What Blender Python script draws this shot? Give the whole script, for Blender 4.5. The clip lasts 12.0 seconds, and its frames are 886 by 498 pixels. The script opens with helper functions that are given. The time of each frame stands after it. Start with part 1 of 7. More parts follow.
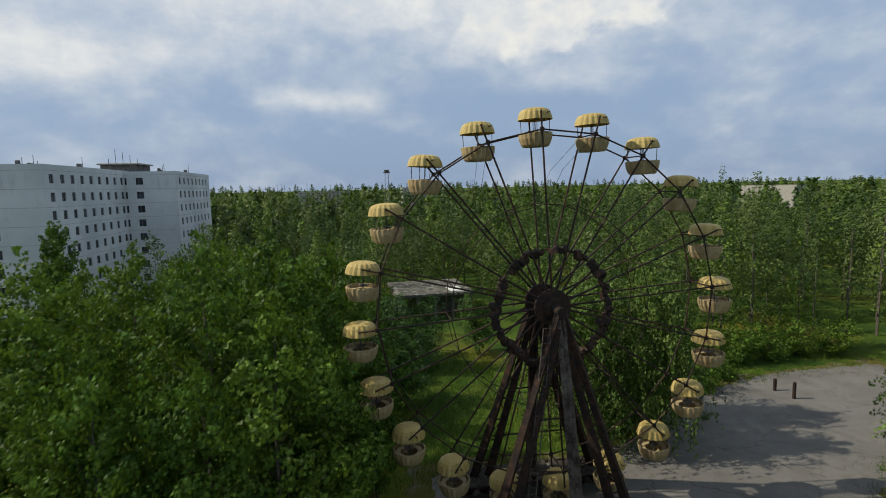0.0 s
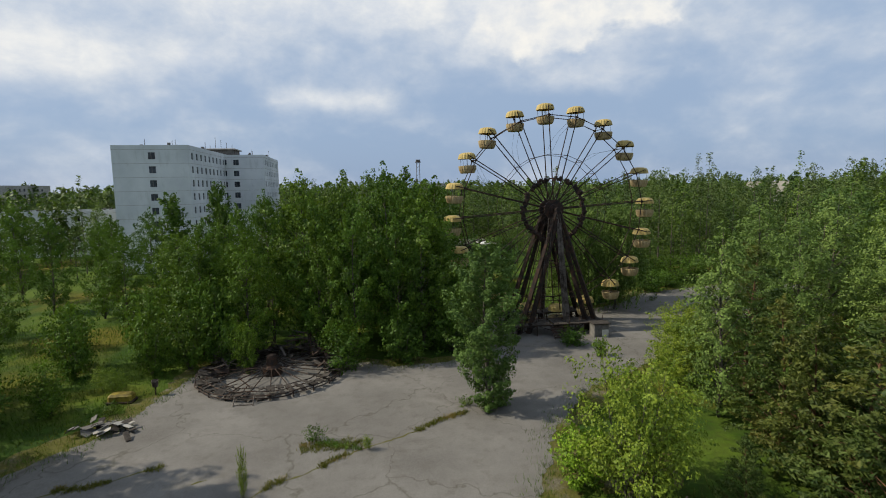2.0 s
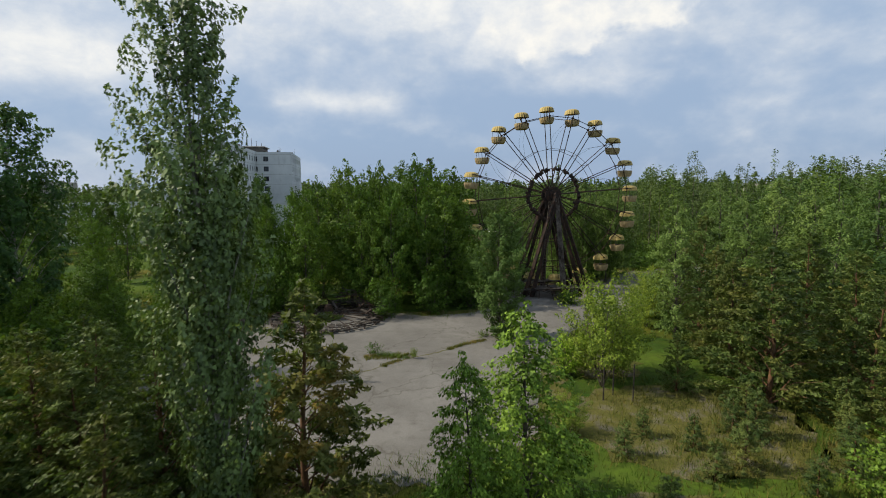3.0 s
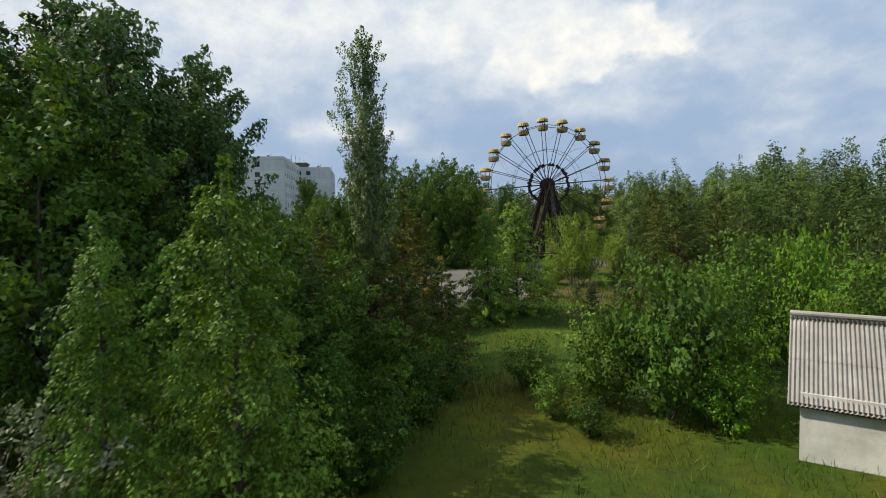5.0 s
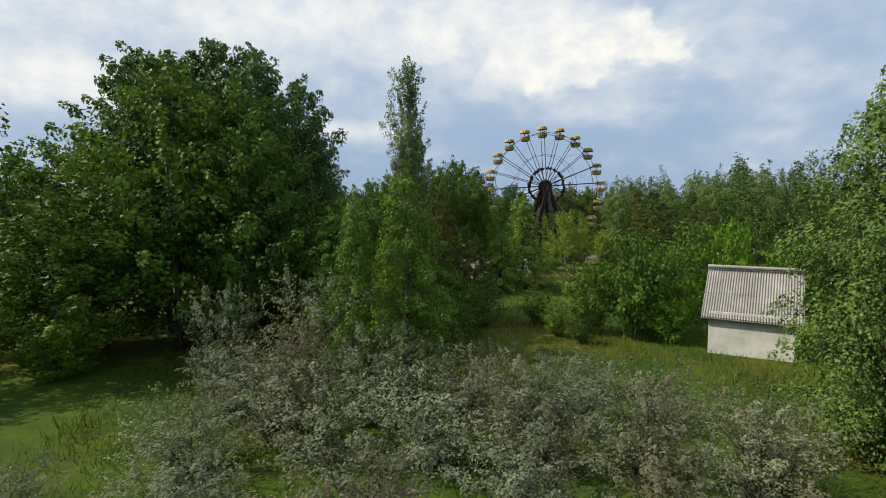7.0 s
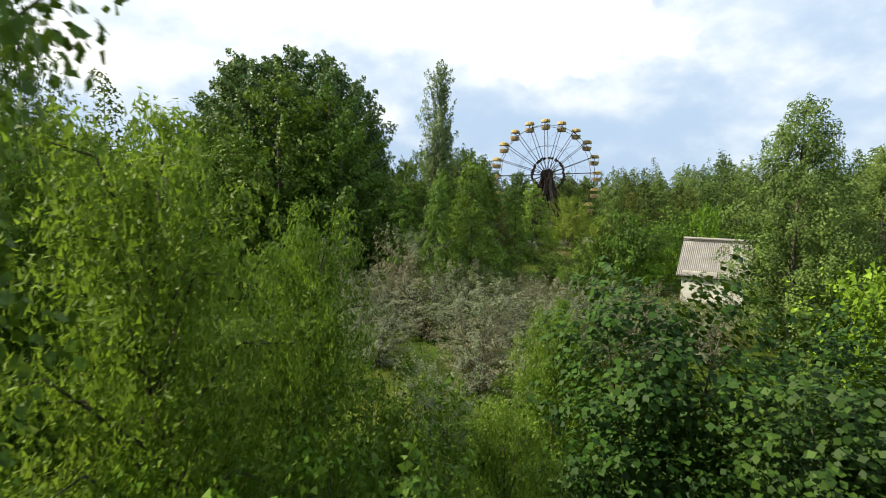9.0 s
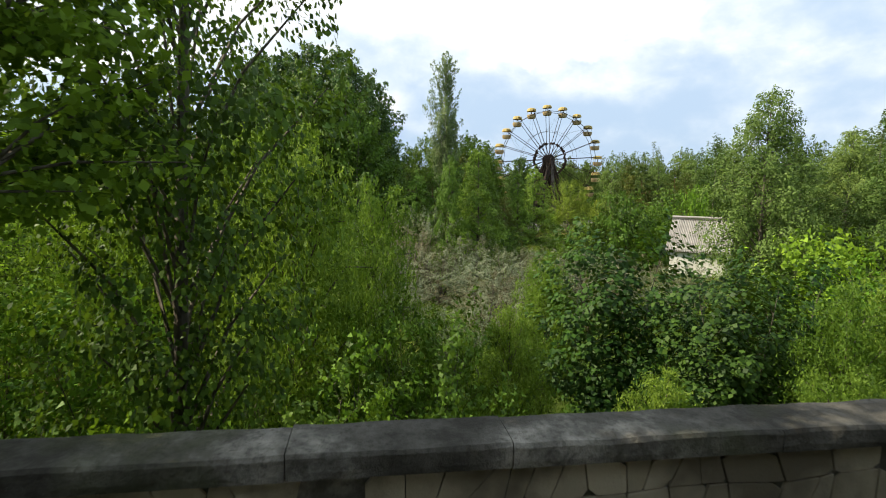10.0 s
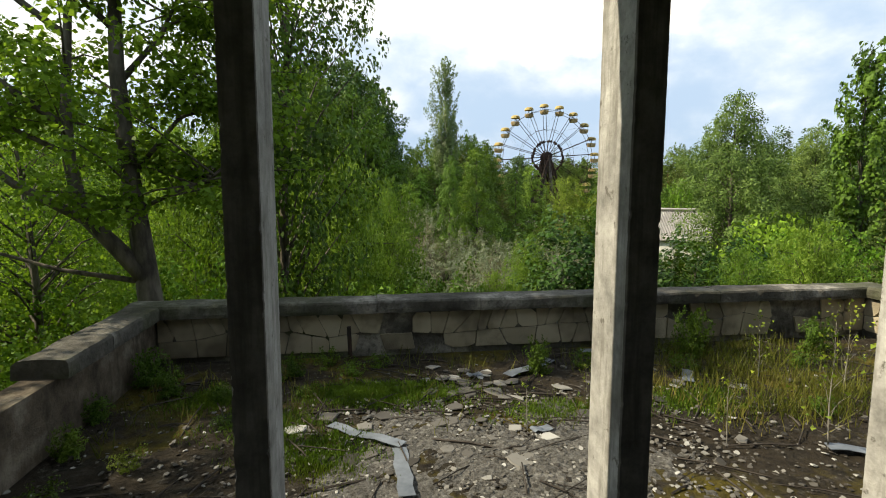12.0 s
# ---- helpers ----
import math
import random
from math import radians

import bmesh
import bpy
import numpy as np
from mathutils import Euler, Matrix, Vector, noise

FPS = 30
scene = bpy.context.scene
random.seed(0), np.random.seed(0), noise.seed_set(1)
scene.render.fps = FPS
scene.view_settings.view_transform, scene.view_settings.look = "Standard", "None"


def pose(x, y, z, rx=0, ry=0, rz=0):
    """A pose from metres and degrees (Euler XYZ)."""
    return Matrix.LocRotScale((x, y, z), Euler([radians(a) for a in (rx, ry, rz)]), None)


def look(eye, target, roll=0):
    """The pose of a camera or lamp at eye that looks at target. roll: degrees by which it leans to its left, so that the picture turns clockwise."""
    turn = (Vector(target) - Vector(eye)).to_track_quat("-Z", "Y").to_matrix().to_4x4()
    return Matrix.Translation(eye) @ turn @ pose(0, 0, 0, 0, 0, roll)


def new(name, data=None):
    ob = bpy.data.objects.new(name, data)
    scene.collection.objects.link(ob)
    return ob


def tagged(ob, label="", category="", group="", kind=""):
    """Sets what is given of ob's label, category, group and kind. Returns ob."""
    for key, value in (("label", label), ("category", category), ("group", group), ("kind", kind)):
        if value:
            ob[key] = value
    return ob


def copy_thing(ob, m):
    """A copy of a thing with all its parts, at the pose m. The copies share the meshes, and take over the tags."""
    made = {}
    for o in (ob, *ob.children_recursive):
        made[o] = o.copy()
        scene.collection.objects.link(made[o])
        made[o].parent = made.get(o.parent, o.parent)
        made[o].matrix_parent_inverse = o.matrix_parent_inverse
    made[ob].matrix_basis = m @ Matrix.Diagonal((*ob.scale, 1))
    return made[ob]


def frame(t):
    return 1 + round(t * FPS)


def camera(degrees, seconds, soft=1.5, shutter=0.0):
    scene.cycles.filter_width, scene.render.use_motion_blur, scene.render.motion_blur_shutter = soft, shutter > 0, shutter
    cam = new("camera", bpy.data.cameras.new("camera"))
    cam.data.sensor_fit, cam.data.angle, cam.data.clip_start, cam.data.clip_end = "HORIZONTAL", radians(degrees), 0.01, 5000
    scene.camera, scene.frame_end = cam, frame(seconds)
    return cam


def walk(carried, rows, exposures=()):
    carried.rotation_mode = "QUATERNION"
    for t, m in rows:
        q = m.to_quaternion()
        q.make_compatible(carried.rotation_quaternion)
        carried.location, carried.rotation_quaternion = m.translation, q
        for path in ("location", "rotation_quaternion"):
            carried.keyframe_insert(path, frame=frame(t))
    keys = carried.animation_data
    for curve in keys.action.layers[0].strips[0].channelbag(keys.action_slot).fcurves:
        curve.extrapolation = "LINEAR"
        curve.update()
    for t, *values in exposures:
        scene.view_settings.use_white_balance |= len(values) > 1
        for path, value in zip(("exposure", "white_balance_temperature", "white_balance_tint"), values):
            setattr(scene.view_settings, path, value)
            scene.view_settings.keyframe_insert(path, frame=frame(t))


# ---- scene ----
cam = camera(81.0, 12.0, soft=1.0, shutter=0.15)
PATH = [
    (0, (-11.668, -31.038, 21.561), (-10.083, -21.233, 20.400), -1.23),
    (0.5, (-14.325, -38.578, 20.004), (-12.803, -28.767, 18.810), -1.27),
    (1, (-17.106, -46.264, 18.922), (-15.620, -36.452, 17.690), -1.30),
    (1.5, (-19.224, -52.640, 17.846), (-17.792, -42.817, 16.641), -1.11),
    (2, (-21.278, -59.151, 16.750), (-19.899, -49.314, 15.590), -0.92),
    (2.5, (-23.295, -65.677, 15.771), (-21.957, -55.833, 14.635), -0.81),
    (3, (-25.117, -71.613, 14.851), (-23.811, -61.763, 13.729), -0.62),
    (5, (-29.577, -93.778, 8.279), (-28.524, -83.851, 7.692), -1.21),
    (5.5, (-30.610, -97.084, 7.945), (-29.517, -87.162, 7.345), -0.76),
    (6, (-31.491, -99.498, 7.412), (-30.356, -89.578, 6.858), -0.38),
    (6.5, (-32.638, -101.976, 7.286), (-31.463, -92.061, 6.727), -0.16),
    (7, (-33.837, -104.229, 7.219), (-32.634, -94.318, 6.647), 0.16),
    (9, (-38.517, -113.008, 6.451), (-37.157, -103.136, 5.618), 1.72),
    (9.5, (-39.265, -114.809, 6.416), (-37.908, -104.950, 5.429), 1.71),
    (10, (-39.455, -116.619, 6.235), (-38.154, -106.765, 5.143), 1.08),
    (10.5, (-39.664, -117.655, 6.253), (-38.379, -107.806, 5.101), 0.63),
    (11, (-39.790, -118.567, 6.231), (-38.500, -108.719, 5.068), 0.47),
    (11.5, (-39.824, -119.319, 6.179), (-38.557, -109.466, 5.041), 0.15),
    (12, (-39.915, -119.971, 6.124), (-38.653, -110.114, 5.012), 0.08),
]
walk(cam, [(t, look(eye, target, roll)) for t, eye, target, roll in PATH],
     exposures=((0, -0.27, 6600, 7), (1, -0.22, 6600, 7), (2, -0.13, 6680, 8), (5, 0.0, 6750, 7), (7, -0.02, 6780, 7), (9, 0.56, 7220, 6), (10, 0.64, 7300, 6), (12, 0.64, 7380, 6)))

# ---- light -------------------------------------------------------------
SUN = Vector((-0.74, 0.12, 0.67)).normalized()
world = bpy.data.worlds.new("sky")
scene.world = world
world.use_nodes = True
wn, wl = world.node_tree.nodes, world.node_tree.links
wn.clear()


def wnode(kind, **kw):
    n = wn.new(kind)
    for k, v in kw.items():
        n.inputs[k].default_value = v
    return n


def wmath(op, a, b=None, c=None, clamp=False):
    n = wn.new("ShaderNodeMath")
    n.operation, n.use_clamp = op, clamp
    for i, v in enumerate((a, b, c)):
        if v is None:
            continue
        if isinstance(v, (int, float)):
            n.inputs[i].default_value = v
        else:
            wl.new(v, n.inputs[i])
    return n.outputs[0]


sky = wn.new("ShaderNodeTexSky")
sky.sky_type, sky.sun_disc = "NISHITA", False
sky.sun_elevation, sky.sun_rotation = math.asin(SUN.z), radians(279)
sky.air_density, sky.dust_density, sky.ozone_density = 1.0, 1.6, 1.4
coord = wn.new("ShaderNodeTexCoord")
sep = wn.new("ShaderNodeSeparateXYZ")
wl.new(coord.outputs["Generated"], sep.inputs[0])
azim = wmath("ARCTAN2", sep.outputs[0], sep.outputs[1])
hyp = wmath("SQRT", wmath("ADD", wmath("MULTIPLY", sep.outputs[0], sep.outputs[0]), wmath("MULTIPLY", sep.outputs[1], sep.outputs[1])))
elev = wmath("ARCTAN2", sep.outputs[2], hyp)


def sky_noise(sa, se, scale, detail, rough, off=0.0):
    v = wn.new("ShaderNodeCombineXYZ")
    wl.new(wmath("MULTIPLY", azim, sa), v.inputs[0])
    wl.new(wmath("MULTIPLY", elev, se), v.inputs[1])
    v.inputs[2].default_value = off
    n = wnode("ShaderNodeTexNoise", Scale=scale, Detail=detail, Roughness=rough, Distortion=0.15)
    wl.new(v.outputs[0], n.inputs["Vector"])
    return n.outputs["Fac"]


def cloud_bank(az, el, wide, high, gain):
    """A soft bank of cloud round a heading and height, in degrees."""
    u = wmath("DIVIDE", wmath("SUBTRACT", azim, radians(az)), radians(wide))
    v = wmath("DIVIDE", wmath("SUBTRACT", elev, radians(el)), radians(high))
    return wmath("MULTIPLY", wmath("EXPONENT", wmath("MULTIPLY", wmath("ADD", wmath("MULTIPLY", u, u), wmath("MULTIPLY", v, v)), -1.0)), gain)


banks = cloud_bank(18, 17.0, 14, 5.5, 0.16)
for bank in ((4, 20, 16, 4.5, 0.18), (-5, 9.4, 5.5, 1.1, 0.22), (-20, 13, 9, 2.0, 0.17), (-33, 11.5, 8, 2.2, 0.18), (-34, 20, 18, 6, 0.18), (-12, 20, 11, 4, 0.12), (-31, 4.5, 14, 1.6, 0.10), (44, 19, 12, 5, 0.03), (40, 9, 10, 2.0, 0.04), (0, 62, 60, 30, 0.16),
             (24, 8.6, 14, 1.3, -0.16), (2, 4.5, 40, 2.6, -0.10)):
    banks = wmath("ADD", banks, cloud_bank(*bank))
dens = wmath("ADD", wmath("ADD", wmath("MULTIPLY", sky_noise(3.0, 5.0, 1.7, 8.0, 0.52), 0.58), wmath("MULTIPLY", sky_noise(4.5, 6.5, 3.6, 7.0, 0.55, 3.0), 0.24)), wmath("ADD", banks, 0.095))
cover = wnode("ShaderNodeMapRange")
cover.interpolation_type = "SMOOTHSTEP"
cover.inputs["From Min"].default_value, cover.inputs["From Max"].default_value = 0.40, 0.84
wl.new(dens, cover.inputs["Value"])
cl = cover.outputs[0]
low = wnode("ShaderNodeMapRange")
low.inputs["From Min"].default_value, low.inputs["From Max"].default_value = 0.02, 0.42
wl.new(elev, low.inputs["Value"])
clear = wn.new("ShaderNodeMix")
clear.data_type = "RGBA"
wl.new(low.outputs[0], clear.inputs["Factor"])
clear.inputs["A"].default_value, clear.inputs["B"].default_value = (3.7, 5.15, 7.9, 1), (5.3, 6.8, 9.2, 1)
tint = wn.new("ShaderNodeMix")
tint.data_type = "RGBA"
tint.inputs["Factor"].default_value = 0.82
wl.new(sky.outputs[0], tint.inputs["A"])
wl.new(clear.outputs["Result"], tint.inputs["B"])
mix = wn.new("ShaderNodeMix")
mix.data_type = "RGBA"
wl.new(cl, mix.inputs["Factor"])
wl.new(tint.outputs["Result"], mix.inputs["A"])
puff = wnode("ShaderNodeMapRange")
puff.inputs["From Min"].default_value, puff.inputs["From Max"].default_value = 0.36, 0.62
wl.new(sky_noise(5, 7.5, 2.2, 9.0, 0.62, 7.0), puff.inputs["Value"])
lit = wn.new("ShaderNodeMix")
lit.data_type = "RGBA"
wl.new(puff.outputs[0], lit.inputs["Factor"])
lit.inputs["A"].default_value, lit.inputs["B"].default_value = (7.8, 8.5, 9.8, 1), (10.5, 10.6, 10.8, 1)
wl.new(lit.outputs["Result"], mix.inputs["B"])
# one heaped cloud to the right of the wheel, lit from the left, and a small one beside it
heap = wmath("ADD", wmath("ADD", cloud_bank(18, 16.5, 8, 4.6, 0.95), cloud_bank(27, 17.5, 7, 3.0, 1.0)), wmath("MULTIPLY", wmath("SUBTRACT", sky_noise(6.0, 8.5, 2.0, 9.0, 0.56, 11.0), 0.5), 1.9))
edge = wnode("ShaderNodeMapRange")
edge.interpolation_type = "SMOOTHSTEP"
edge.inputs["From Min"].default_value, edge.inputs["From Max"].default_value = 0.50, 0.98
edge.inputs["To Max"].default_value = 0.92
wl.new(heap, edge.inputs["Value"])
shade = wnode("ShaderNodeMapRange")
shade.inputs["From Min"].default_value, shade.inputs["From Max"].default_value = 0.38, 0.60
wl.new(sky_noise(7.0, 9.0, 2.2, 8.0, 0.58, 15.0), shade.inputs["Value"])
heap_light = wn.new("ShaderNodeMix")
heap_light.data_type = "RGBA"
wl.new(shade.outputs[0], heap_light.inputs["Factor"])
heap_light.inputs["A"].default_value, heap_light.inputs["B"].default_value = (8.9, 9.3, 10.1, 1), (11.4, 11.2, 10.9, 1)
heaped = wn.new("ShaderNodeMix")
heaped.data_type = "RGBA"
wl.new(edge.outputs[0], heaped.inputs["Factor"])
wl.new(mix.outputs["Result"], heaped.inputs["A"])
wl.new(heap_light.outputs["Result"], heaped.inputs["B"])
bg = wnode("ShaderNodeBackground", Strength=0.09)
wl.new(heaped.outputs["Result"], bg.inputs["Color"])
out = wn.new("ShaderNodeOutputWorld")
wl.new(bg.outputs[0], out.inputs[0])

sun = new("sun", bpy.data.lights.new("sun", "SUN"))
sun.data.energy, sun.data.angle, sun.data.color = 5.0, radians(0.6), (1.0, 0.92, 0.78)
sun.matrix_world = look(SUN * 60, (0, 0, 0))

# ---- materials ---------------------------------------------------------


class Nodes:
    """A node material with short calls."""

    def __init__(self, name):
        self.m = bpy.data.materials.new(name)
        self.m.use_nodes = True
        self.t = self.m.node_tree
        self.t.nodes.clear()
        self.o = self.t.nodes.new("ShaderNodeOutputMaterial")
        self.b = self.t.nodes.new("ShaderNodeBsdfPrincipled")
        self.t.links.new(self.b.outputs[0], self.o.inputs[0])
        self.c = self.t.nodes.new("ShaderNodeTexCoord")

    def node(self, kind, **kw):
        n = self.t.nodes.new(kind)
        for k, v in kw.items():
            if isinstance(v, bpy.types.NodeSocket):
                self.t.links.new(v, n.inputs[k])
            else:
                n.inputs[k].default_value = v
        return n

    def noise(self, scale, detail=4.0, rough=0.55, vec=None, stretch=None):
        v = vec or self.c.outputs["Object"]
        if stretch:
            mp = self.node("ShaderNodeMapping", Vector=v, Scale=stretch)
            v = mp.outputs[0]
        return self.node("ShaderNodeTexNoise", Vector=v, Scale=scale, Detail=detail, Roughness=rough).outputs["Fac"]

    def ramp(self, fac, *stops):
        n = self.node("ShaderNodeValToRGB", Fac=fac)
        e = n.color_ramp.elements
        while len(e) < len(stops):
            e.new(0.5)
        for s, (p, col) in zip(e, stops):
            s.position, s.color = p, (*col, 1) if len(col) == 3 else col
        return n.outputs["Color"]

    def mix(self, fac, a, b, how="MIX"):
        n = self.t.nodes.new("ShaderNodeMix")
        n.data_type, n.blend_type = "RGBA", how
        for k, v in (("Factor", fac), ("A", a), ("B", b)):
            if isinstance(v, bpy.types.NodeSocket):
                self.t.links.new(v, n.inputs[k])
            elif k == "Factor":
                n.inputs[k].default_value = v
            else:
                n.inputs[k].default_value = (*v, 1)
        return n.outputs["Result"]

    def grey(self, v):
        return (v, v, v)

    def finish(self, color, rough=0.8, metal=0.0, bump=None, depth=0.02, spec=0.3):
        def put(sock, v):
            if isinstance(v, bpy.types.NodeSocket):
                self.t.links.new(v, self.b.inputs[sock])
            else:
                self.b.inputs[sock].default_value = (*v, 1) if isinstance(v, tuple) else v
        put("Base Color", color), put("Roughness", rough), put("Metallic", metal), put("Specular IOR Level", spec)
        if bump is not None:
            n = self.node("ShaderNodeBump", Height=bump, Distance=depth, Strength=0.9)
            self.t.links.new(n.outputs[0], self.b.inputs["Normal"])
        return self.m


def leaf_material(name, dark, light, dry=None, through_light=0.16, gloss=0.16, patch=0.35):
    k = Nodes(name)
    geo = k.t.nodes.new("ShaderNodeNewGeometry")
    info = k.t.nodes.new("ShaderNodeObjectInfo")
    n = k.noise(patch, 3, 0.6, vec=geo.outputs["Position"])
    f = k.node("ShaderNodeMath", **{})
    f.operation = "ADD"
    k.t.links.new(n, f.inputs[0])
    r = k.node("ShaderNodeMath")
    r.operation = "MULTIPLY_ADD"
    k.t.links.new(geo.outputs["Random Per Island"], r.inputs[0])
    r.inputs[1].default_value, r.inputs[2].default_value = 0.45, -0.22
    k.t.links.new(r.outputs[0], f.inputs[1])
    col = k.ramp(f.outputs[0], (0.27, tuple(v * 0.74 for v in dark)), (0.80, tuple(v * 0.92 for v in light)))
    if dry:
        sel = k.ramp(k.noise(patch * 0.7, 2, 0.5, vec=geo.outputs["Position"]), (0.52, k.grey(0)), (0.68, k.grey(1)))
        col = k.mix(sel, col, dry)
    hsv = k.node("ShaderNodeHueSaturation", Color=col)
    mr = k.node("ShaderNodeMapRange", Value=info.outputs["Random"])
    mr.inputs["To Min"].default_value, mr.inputs["To Max"].default_value = 0.80, 1.22
    k.t.links.new(mr.outputs[0], hsv.inputs["Value"])
    mh = k.node("ShaderNodeMapRange", Value=info.outputs["Random"])
    mh.inputs["To Min"].default_value, mh.inputs["To Max"].default_value = 0.515, 0.487
    k.t.links.new(mh.outputs[0], hsv.inputs["Hue"])
    k.finish(hsv.outputs[0], 0.55, spec=gloss)
    tr = k.node("ShaderNodeBsdfTranslucent", Color=k.mix(0.5, hsv.outputs[0], (0.20, 0.32, 0.02)))
    ms = k.node("ShaderNodeMixShader", Fac=through_light)
    k.t.links.new(k.b.outputs[0], ms.inputs[1])
    k.t.links.new(tr.outputs[0], ms.inputs[2])
    k.t.links.new(ms.outputs[0], k.o.inputs[0])
    return k.m


LEAF = {
    "broad": leaf_material("leaf_broad", (0.033, 0.072, 0.008), (0.126, 0.226, 0.026), through_light=0.2),
    "poplar": leaf_material("leaf_poplar", (0.072, 0.122, 0.026), (0.235, 0.320, 0.090), gloss=0.5),
    "aspen": leaf_material("leaf_aspen", (0.026, 0.070, 0.014), (0.092, 0.185, 0.036), gloss=0.25),
    "birch": leaf_material("leaf_birch", (0.066, 0.120, 0.024), (0.170, 0.255, 0.058)),
    "pine": leaf_material("leaf_pine", (0.042, 0.076, 0.018), (0.130, 0.172, 0.042), dry=(0.140, 0.136, 0.030), through_light=0.2),
    "brown_pine": leaf_material("leaf_brown_pine", (0.054, 0.076, 0.018), (0.138, 0.160, 0.036), dry=(0.205, 0.150, 0.034), through_light=0.2),
    "cherry": leaf_material("leaf_cherry", (0.054, 0.122, 0.013), (0.175, 0.305, 0.036)),
    "bright": leaf_material("leaf_bright", (0.075, 0.168, 0.012), (0.205, 0.360, 0.030), through_light=0.26),
    "yellow": leaf_material("leaf_yellow", (0.100, 0.165, 0.014), (0.270, 0.345, 0.040)),
    "silver": leaf_material("leaf_silver", (0.105, 0.132, 0.070), (0.250, 0.285, 0.180), dry=(0.150, 0.130, 0.080), through_light=0.15),
    "willow": leaf_material("leaf_willow", (0.084, 0.165, 0.020), (0.226, 0.342, 0.054), through_light=0.44),
    "maple": leaf_material("leaf_maple", (0.016, 0.050, 0.008), (0.055, 0.122, 0.016)),
    "forest": leaf_material("leaf_forest", (0.034, 0.066, 0.014), (0.122, 0.174, 0.040), patch=0.13),
    "forest_dark": leaf_material("leaf_forest_dark", (0.020, 0.048, 0.011), (0.074, 0.126, 0.028), patch=0.13),
    "forest_olive": leaf_material("leaf_forest_olive", (0.052, 0.084, 0.024), (0.165, 0.212, 0.070), patch=0.13),
    "forest_fresh": leaf_material("leaf_forest_fresh", (0.050, 0.098, 0.013), (0.165, 0.250, 0.036), patch=0.13),
    "sunny": leaf_material("leaf_sunny", (0.080, 0.165, 0.015), (0.215, 0.370, 0.040), through_light=0.5),
    "straw": leaf_material("leaf_straw", (0.070, 0.085, 0.013), (0.165, 0.162, 0.032), dry=(0.215, 0.170, 0.05), patch=1.2),
    "grass": leaf_material("leaf_grass", (0.036, 0.090, 0.008), (0.105, 0.180, 0.018), dry=(0.17, 0.15, 0.02), patch=0.25),
}


def bark(name, a, b, scale=6):
    k = Nodes(name)
    n = k.noise(scale, 5, 0.6, stretch=(1, 1, 0.3))
    return k.finish(k.ramp(n, (0.35, a), (0.65, b)), 0.9, bump=n, depth=0.03)


BARK = bark("bark_grey", (0.035, 0.030, 0.024), (0.13, 0.115, 0.09))
BARK_PALE = bark("bark_pale", (0.06, 0.055, 0.045), (0.42, 0.40, 0.36), 3)
BARK_PINE = bark("bark_pine", (0.05, 0.03, 0.018), (0.19, 0.10, 0.05))

k = Nodes("grass_ground")
a, b, c = k.noise(0.11, 5, 0.6), k.noise(1.6, 5, 0.65), k.noise(0.045, 3)
col = k.mix(k.ramp(a, (0.40, k.grey(0)), (0.60, k.grey(1))), (0.026, 0.066, 0.007), (0.080, 0.128, 0.012))
col = k.mix(k.ramp(c, (0.52, k.grey(0)), (0.62, k.grey(0.75))), col, (0.150, 0.125, 0.014))
col = k.mix(k.ramp(b, (0.30, k.grey(0.55)), (0.70, k.grey(0))), col, (0.030, 0.030, 0.012))
GRASS = k.finish(col, 0.95, bump=b, depth=0.12, spec=0.1)

k = Nodes("dry_soil")
a, b = k.noise(0.5, 6, 0.65), k.noise(9, 6, 0.7)
col = k.ramp(a, (0.36, (0.080, 0.090, 0.014)), (0.52, (0.125, 0.118, 0.030)), (0.64, (0.165, 0.148, 0.110)))
SOIL = k.finish(k.mix(k.ramp(b, (0.40, k.grey(0.6)), (0.62, k.grey(0))), col, (0.040, 0.036, 0.018)), 0.95, bump=b, depth=0.04, spec=0.1)
k = Nodes("asphalt_grey")
a, b, c = k.noise(0.16, 6, 0.6), k.noise(14, 6, 0.7), k.noise(0.9, 5, 0.6)
col = k.ramp(a, (0.34, (0.105, 0.096, 0.086)), (0.52, (0.150, 0.140, 0.127)), (0.66, (0.190, 0.178, 0.162)))
col = k.mix(k.ramp(c, (0.52, k.grey(0)), (0.70, k.grey(0.65))), col, (0.088, 0.078, 0.064))
stain = k.noise(0.33, 6, 0.7)
col = k.mix(k.ramp(stain, (0.55, k.grey(0)), (0.68, k.grey(0.6))), col, (0.080, 0.070, 0.056))
col = k.mix(0.35, col, k.ramp(b, (0.3, (0.075, 0.071, 0.066)), (0.7, (0.22, 0.212, 0.198))))
vor = k.t.nodes.new("ShaderNodeTexVoronoi")
vor.feature = "DISTANCE_TO_EDGE"
vor.inputs["Scale"].default_value = 0.085
wob = k.node("ShaderNodeTexNoise", Vector=k.c.outputs["Object"], Scale=0.7, Detail=5.0)
vm = k.node("ShaderNodeVectorMath")
vm.operation = "MULTIPLY_ADD"
k.t.links.new(wob.outputs["Color"], vm.inputs[0])
vm.inputs[1].default_value = (3.2, 3.2, 0)
k.t.links.new(k.c.outputs["Object"], vm.inputs[2])
k.t.links.new(vm.outputs[0], vor.inputs["Vector"])
crack = k.ramp(vor.outputs["Distance"], (0.0, k.grey(0.6)), (0.006, k.grey(0)))
col = k.mix(crack, col, (0.055, 0.052, 0.035))
ASPHALT = k.finish(col, 0.9, bump=b, depth=0.01, spec=0.2)

